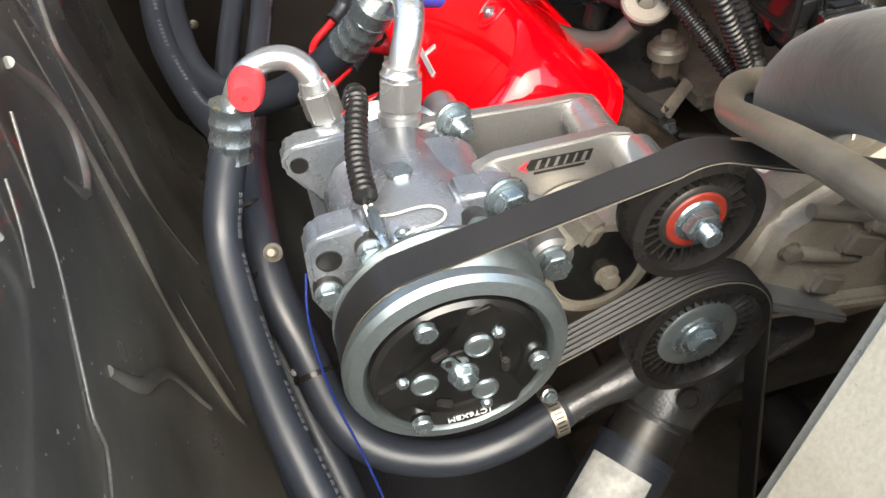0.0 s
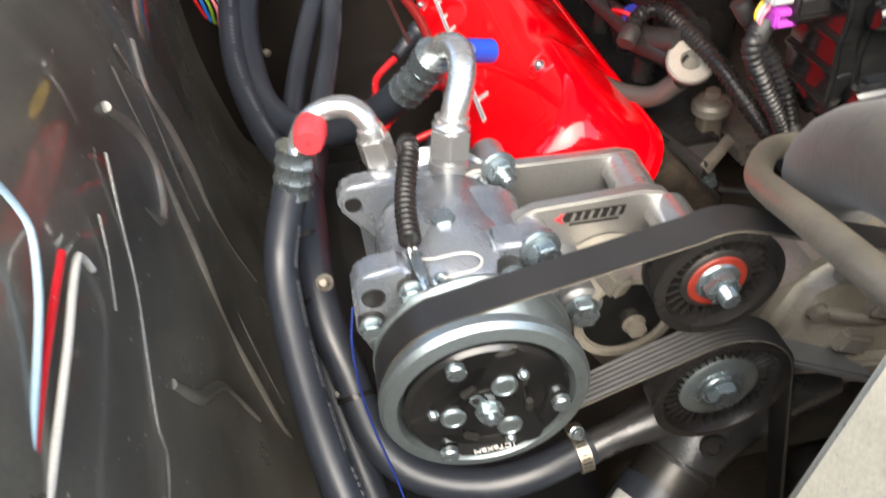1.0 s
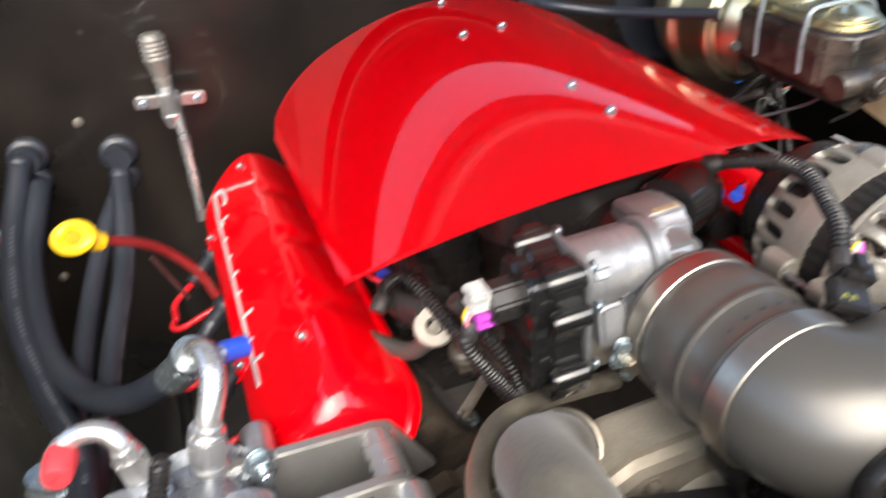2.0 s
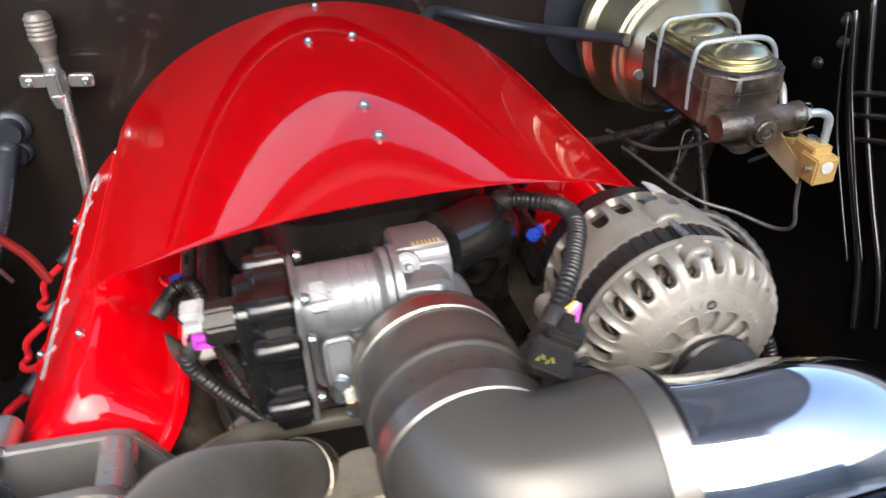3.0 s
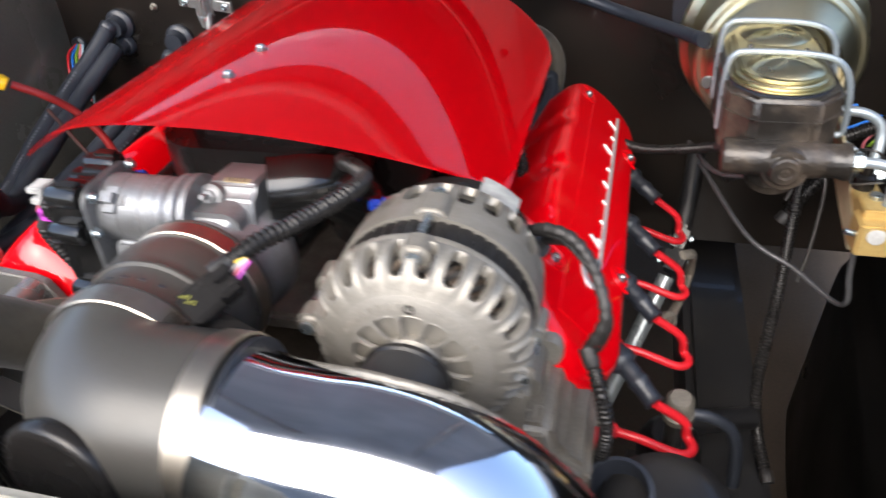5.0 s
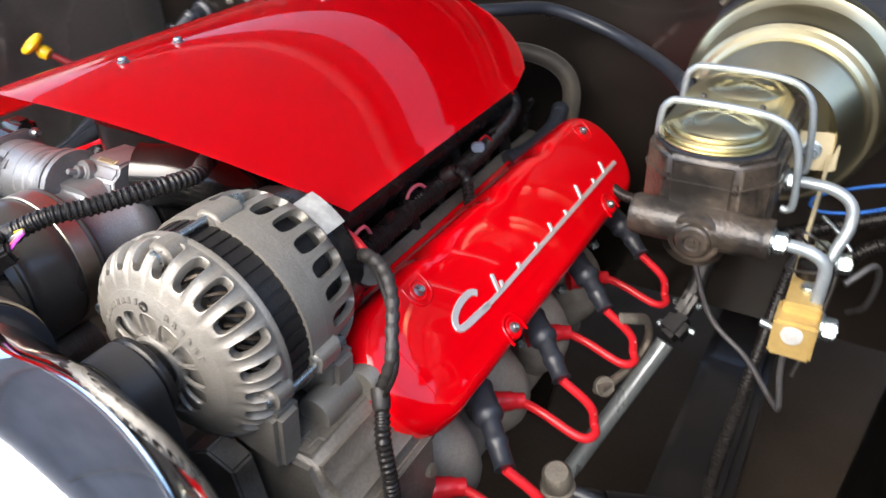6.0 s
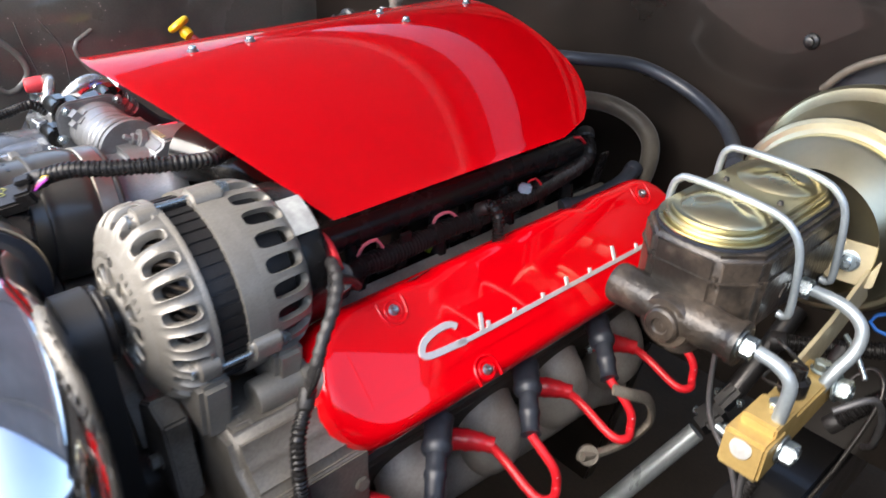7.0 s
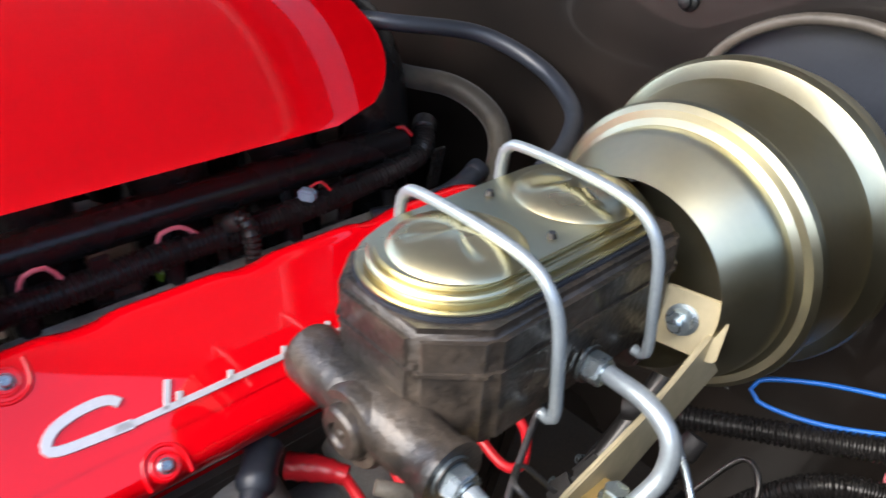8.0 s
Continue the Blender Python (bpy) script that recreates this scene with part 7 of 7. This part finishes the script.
part("body", joined(slab([(0.0145 * math.cos(radians(60 * k + 10)), 0.0145 * math.sin(radians(60 * k + 10))) for k in range(6)], 0.016, 0.046, STICK, 0.002), lathe([(0, 0), (0.0095, 0), (0.0105, 0.004), (0.0135, 0.016), (0, 0.016)], STICK, 24), lathe([(0, 0.046), (0.0115, 0.046), (0.0105, 0.052), (0, 0.052)], STICK, 24)), MACHINED, trans, "polished six-sided body")
for dx in (-1, 1):
    part("wing", slab(rounded(0.030, 0.016, 0.004), -0.004, 0.004, pose(-0.3145 + dx * 0.027, 0.452, 1.0175 - dx * 0.003, 90, 7, 0), 0.0012), MACHINED, trans, "bolted side wing")
    piece("wing_bolt", SCREW, trans, facing((-0.3145 + dx * 0.032, 0.4475, 1.0165 - dx * 0.003), (0, -1, 0.1)))
part("grip", lathe([(0, 0.050), (0.0098, 0.050), (0.0098, 0.058), (0.0112, 0.059), (0.0112, 0.063), (0.0098, 0.064), (0.0115, 0.072), (0.0150, 0.084), (0.0160, 0.086)] + [(0.0160 - 0.0016 * (k % 2), 0.087 + 0.0028 * k) for k in range(10)] + [(0.0120, 0.116), (0, 0.118)], STICK, 28), CAST, trans, "ringed metal grip", smooth=25)

# ---- steering ----
SHAFT = material("bare ground steel", (0.50, 0.55, 0.56), 0.30, 0.5, grain=0.3, scale=500, stain=0.6, second=(0.24, 0.275, 0.285), stain_scale=30, streak=(1, 1, 0.2))
steer = thing("steering_shaft", (0.30, 0.22, 0.45), "bare steel steering shaft with black universal joints", "steering shaft")
part("shaft", tube([(0.262, 0.160, 0.418), (0.380, 0.352, 0.672)], 0.0118, 20, 0.03), SHAFT, steer)
part("joint", block((0.030, 0.034, 0.040), pose(0.388, 0.366, 0.690, 38, 12, -20), 0.007), FRAME, steer)
part("yoke", block((0.018, 0.040, 0.030), pose(0.394, 0.386, 0.716, 50, 10, -15), 0.006), FRAME, steer)
part("column", tube([(0.394, 0.388, 0.716), (0.402, 0.430, 0.760), (0.408, 0.480, 0.810)], 0.0125, 14, 0.02), FRAME, steer)
for dx in (-0.017, 0.017):
    piece("bolt", BOLT_S, steer, facing((0.388 + dx, 0.366, 0.690), (dx, 0.02 * dx, 0)))
    piece("bolt", BOLT_S, steer, facing((0.394 + dx * 0.7, 0.386, 0.716), (dx, 0, 0.3 * dx)))
box = thing("steering_box", (0.40, 0.08, 0.55), "dark cast steering box on the chassis rail", "steering box")
part("body", lathe([(0, 0), (0.034, 0), (0.036, 0.05), (0.030, 0.07), (0.022, 0.08), (0, 0.08)], facing((0.385, 0.085, 0.585), (0, -0.2, 1)), 28), FRAME, box)
part("arm", tube([(0.395, 0.09, 0.655), (0.44, 0.115, 0.645), (0.48, 0.135, 0.635)], 0.014, 14, 0.01), FRAME, box)
part("housing", block((0.07, 0.10, 0.08), pose(0.375, 0.06, 0.57), 0.015), FRAME, box)

# wires that lie along the passenger fender
wire("red_wire", [(-0.5270, -0.2482, 1.0418), (-0.5270, -0.2607, 1.0391), (-0.5270, -0.2744, 1.0360), (-0.5270, -0.2994, 1.0300), (-0.5270, -0.3213, 1.0235), (-0.5270, -0.3432, 1.0170), (-0.5270, -0.3651, 1.0105)], 0.0017, RED_WIRE, "red wire along the passenger fender")
wire("pale_blue_wire", [(-0.5270, -0.2671, 1.0965), (-0.5270, -0.2614, 1.0819), (-0.5270, -0.2590, 1.0675), (-0.5270, -0.2631, 1.0585), (-0.5270, -0.2797, 1.0453), (-0.5270, -0.3027, 1.0342), (-0.5270, -0.3249, 1.0252), (-0.5270, -0.3471, 1.0162), (-0.5270, -0.3693, 1.0072)], 0.0016, SKY_WIRE, "pale blue wire along the passenger fender")
wire("white_wire", [(-0.5240, -0.2394, 1.0232), (-0.5240, -0.2434, 1.0346), (-0.5240, -0.2588, 1.0327), (-0.5240, -0.2805, 1.0258), (-0.5240, -0.3012, 1.0202), (-0.5240, -0.3193, 1.0156), (-0.5240, -0.3374, 1.0110), (-0.5240, -0.3555, 1.0064)], 0.0018, TAN_WIRE, "frayed white taped wire along the passenger fender")

# ---- valley between the passenger bank and the throttle body ----
pcv = thing("breather_pipe", (-0.18, -0.03, 0.93), "dark moulded breather pipe with an aluminium ring end", "pipe")
part("pipe", tube([(-0.226, 0.062, 0.930), (-0.214, 0.047, 0.920), (-0.190, 0.017, 0.912), (-0.170, -0.012, 0.918), (-0.155, -0.025, 0.936)], 0.0085, 16, 0.003), SATIN, pcv, smooth=70)
part("yellow_tag", sector([(0.0088, -0.003), (0.0090, -0.003), (0.0090, 0.003), (0.0088, 0.003)], facing((-0.207, 0.038, 0.9175), (0.6, -0.75, -0.2)), 60, 160), YELLOW, pcv, "yellow paint mark")
part("ring", lathe([(0.0060, -0.003), (0.0165, -0.003), (0.0180, -0.001), (0.0180, 0.003), (0.0165, 0.0045), (0.0080, 0.0045), (0.0066, 0.0030), (0.0060, -0.003)], facing((-0.151, -0.031, 0.953), (-0.15, -0.6, 0.8)), 36), CAST, pcv, "aluminium ring")
part("valve", tube([(-0.150, -0.024, 0.948), (-0.162, -0.002, 0.952), (-0.178, 0.024, 0.956)], 0.0105, 16, 0.005), PLASTIC, pcv)
part("label", sector([(0.0107, -0.006), (0.0110, -0.006), (0.0110, 0.006), (0.0107, 0.006)], facing((-0.164, 0.001, 0.9525), (0.5, -0.85, -0.15)), 20, 120), WHITE, pcv, "white paper label")
post = thing("coolant_vent_bolt", (-0.12, -0.015, 0.86), "dirty hexagon bolt on a stack of washers", "bolt")
part("post", slab(rounded(0.018, 0.016, 0.003), 0.862, 0.898, pose(-0.120, -0.015, 0), 0.002), DUSTY_STEEL, post)
part("washer", lathe([(0, 0), (0.0150, 0), (0.0155, 0.003), (0.0155, 0.007), (0.0140, 0.0062), (0.0115, 0.009), (0.0115, 0.012), (0, 0.012)], pose(-0.120, -0.015, 0.897), 32), CAST_DIRTY, post)
piece("bolt", BOLT_GREY, post, pose(-0.120, -0.015, 0.908))
shelf = thing("valley_shelf", (-0.14, -0.01, 0.858), "dark moulded shelf in the engine valley", "shelf")
part("plate", slab([(-0.166, 0.012), (-0.149, -0.064), (-0.116, -0.036), (-0.108, 0.04), (-0.160, 0.05)], 0.858, 0.876, Matrix(), 0.004, 3), SATIN, shelf)
part("green_ring", lathe([(0.005, 0), (0.010, 0), (0.010, 0.004), (0.005, 0.004)], pose(-0.148, 0.012, 0.876), 20), GREEN, shelf, "green seal ring")
vee = thing("vee_bracket", (-0.145, -0.04, 0.86), "thin folded dark steel bracket in the engine valley", "bracket")
part("wing", tube([(-0.166, 0.010, 0.880), (-0.147, -0.068, 0.880)], 0.0050, 8, 0.01, flat=0.25), DARK_STEEL, vee)
part("wing", tube([(-0.147, -0.068, 0.880), (-0.113, -0.040, 0.884)], 0.0050, 8, 0.01, flat=0.25), CAST_DIRTY, vee)
knock = thing("sensor_block", (-0.135, -0.055, 0.825), "black sensor block with a plated bolt and thin pipe", "sensor")
part("body", slab(rounded(0.024, 0.018, 0.004), 0.825, 0.850, pose(-0.134, -0.053, 0.004, 0, 0, 20), 0.003), PLASTIC, knock)
piece("bolt", BOLT_M, knock, pose(-0.1345, -0.053, 0.854))
part("pipe", tube([(-0.126, -0.060, 0.850), (-0.112, -0.084, 0.860), (-0.102, -0.106, 0.868)], 0.0030, 10, 0.004), DARK_STEEL, knock)
part("spring_clip", joined(tube([(-0.114, -0.107, 0.868), (-0.104, -0.118, 0.872), (-0.096, -0.126, 0.870)], 0.0058, 10, 0.003), tube([(-0.106, -0.110, 0.874), (-0.098, -0.122, 0.879), (-0.086, -0.132, 0.876)], 0.0018, 8, 0.003)), GOLD_DULL, knock, "bronze spring clip")
wire("wiring_loom", [(-0.190, 0.000, 0.962), (-0.176, 0.014, 0.974), (-0.160, 0.014, 0.978), (-0.150, -0.012, 0.972), (-0.140, -0.052, 0.960), (-0.126, -0.085, 0.935), (-0.108, -0.112, 0.905)], 0.0068, PLASTIC, "black corrugated loom down the engine valley", "looms", True)
wire("pink_wire", [(-0.176, 0.050, 0.962), (-0.186, 0.040, 0.972), (-0.180, 0.024, 0.974), (-0.168, 0.022, 0.966)], 0.0018, RED_WIRE, "red injector wire near the breather pipe")
single("wire_plug", block((0.012, 0.014, 0.012), pose(-0.172, 0.034, 0.968, 10, 0, 20), 0.002), BLUE_CAP, "small blue injector plug", "connector", group="connectors")

# ---- small fittings ----
single("wire_plug", joined(block((0.010, 0.010, 0.009), pose(0.117, -0.062, 1.018, 20, 10, 30), 0.002), block((0.006, 0.006, 0.007), pose(0.124, -0.058, 1.020, 20, 10, 30), 0.001)), BLUE_CAP, "blue pressure sensor plug", "connector", group="connectors")
wire("red_wire", [(0.126, -0.060, 1.024), (0.134, -0.052, 1.022), (0.138, -0.040, 1.010)], 0.0016, RED_WIRE, "thin red wire at the sensor plug")
single("wire_plug", block((0.014, 0.010, 0.010), pose(0.176, 0.235, 0.956, 0, 0, 30), 0.002), SKY_WIRE, "pale blue injector plug on the harness", "connector", group="connectors")
wire("red_wire", [(0.176, 0.238, 0.962), (0.180, 0.246, 0.966), (0.184, 0.252, 0.958)], 0.0013, RED_WIRE, "thin red wire at the injector plug")
single("rail_clip", block((0.016, 0.022, 0.020), pose(0.143, 0.347, 0.966, 0, 0, 10), 0.003), ZINC, "bright metal clip on the fuel rail end", "clip")
wire("red_wire", [(0.146, 0.352, 0.976), (0.152, 0.356, 0.978), (0.156, 0.362, 0.970)], 0.0020, RED_WIRE, "short red wire at the fuel rail")
hose("vacuum_hose", [(0.181, 0.298, 0.913), (0.195, 0.330, 0.918), (0.205, 0.375, 0.930), (0.20, 0.41, 0.94)], 0.0100, RUBBER, "short black hose end beside the valve cover", "vacuum hoses")
single("drain_fitting", lathe([(0, 0), (0.007, 0), (0.007, 0.010), (0.004, 0.013), (0, 0.013)], facing((0.150, 0.12, 0.912), (0.3, -0.3, 1)), 16), GREEN, "small green injector ring", "fitting")
# firewall grommet with its wires, and screws
grom = thing("wire_grommet", (-0.59, 0.49, 0.925), "black rubber firewall grommet with coloured wires", "grommet")
part("ring", lathe([(0, 0), (0.013, 0), (0.013, 0.004), (0.009, 0.008), (0, 0.008)], facing((-0.590, 0.489, 0.936), (0, -1, 0)), 24), RUBBER, grom)
for k, mat in enumerate((RED_WIRE, BLUE_WIRE, GREEN, PINK, SKY_WIRE)):
    part("wire", tube([(-0.592 + 0.003 * k, 0.482, 0.938), (-0.590 + 0.006 * k, 0.455, 0.930 - 0.004 * k), (-0.582 + 0.008 * k, 0.435, 0.900 - 0.006 * k), (-0.575 + 0.004 * k, 0.44, 0.87 - 0.004 * k)], 0.0022, 8, 0.005), mat, grom)
for at, ax in (((-0.43, 0.489, 1.0), (0, -1, 0)), ((-0.52, 0.489, 0.79), (0, -1, 0)), ((-0.445, -0.120, 0.885), (-0.1, -1, 0.9))):
    single("panel_screw", lathe([(0, 0), (0.0062, 0), (0.0062, 0.0012), (0.004, 0.003), (0.004, 0.006), (0.0024, 0.008), (0, 0.008)], facing(at, ax), 16), CAST_DIRTY, "small zinc screw on the black panel", "screw", group="panel screws")

# steering fluid reservoir beside the intake pipe, wires by the booster
fluid = thing("fluid_reservoir", (0.33, -0.185, 0.80), "dark grey fluid reservoir with an open round neck", "reservoir")
part("neck", lathe([(0.017, -0.06), (0.024, -0.06), (0.024, -0.004), (0.026, -0.002), (0.026, 0.003), (0.0225, 0.004), (0.0215, -0.002), (0.0205, -0.04), (0.017, -0.06)], facing((0.322, -0.165, 0.850), (-0.1, -0.3, 1)), 32), RUBBER, fluid, "black filler neck")
part("body", lathe([(0, -0.10), (0.050, -0.10), (0.056, -0.085), (0.056, -0.035), (0.048, -0.018), (0.03, -0.012), (0, -0.012)], facing((0.360, -0.165, 0.850), (0, -0.2, 1)), 40), FRAME, fluid, smooth=70)
capped = thing("pressure_switch", (0.377, 0.0, 0.73), "grey moulded fitting on a dark hose above the frame", "fitting")
part("cap", lathe([(0, 0), (0.012, 0), (0.0155, 0.004), (0.0155, 0.012), (0.013, 0.014), (0.013, 0.030), (0.010, 0.034), (0, 0.034)], facing((0.377, 0.0, 0.762), (0, -0.2, 1)), 24), CAST_DIRTY, capped)
part("hose", tube([(0.385, 0.0, 0.768), (0.405, 0.003, 0.766), (0.428, 0.006, 0.750), (0.440, 0.010, 0.715), (0.445, 0.012, 0.66)], 0.0060, 14, 0.008), RUBBER, capped)
part("stem", tube([(0.377, 0.0, 0.77), (0.377, 0.01, 0.68)], 0.009, 14, 0.02), DARK_STEEL, capped)
wire("wiring_loom", [(0.51, 0.347, 0.7805), (0.5445, 0.362, 0.833), (0.582, 0.377, 0.863), (0.657, 0.3995, 0.8705)], 0.0089, PLASTIC, "black corrugated loom behind the brake valve", "looms", True)
for k, (mat, name) in enumerate(((PINK, "pink"), (GREEN, "green"), (SKY_WIRE, "pale blue"))):
    wire(name.replace(" ", "_") + "_wire", [(0.620, 0.390 + 0.006 * k, 0.905 - 0.009 * k), (0.602, 0.3965, 0.8865 - 0.015 * k), (0.596, 0.3995, 0.866 - 0.018 * k), (0.612, 0.4025, 0.8405 - 0.012 * k), (0.655, 0.4175, 0.8315)], 0.0015, mat, "thin " + name + " wire curling near the brake valve")
wire("grey_wire", [(0.504, 0.3245, 0.8255), (0.525, 0.347, 0.863), (0.5445, 0.332, 0.8525), (0.54, 0.302, 0.788), (0.5295, 0.2795, 0.7355)], 0.0021, DARK_STEEL, "thin grey wire behind the brake valve")
wire("grey_wire", [(0.520, 0.235, 0.955), (0.535, 0.225, 0.948), (0.548, 0.215, 0.938)], 0.0022, ZINC, "short bright bleed wire by the valve")
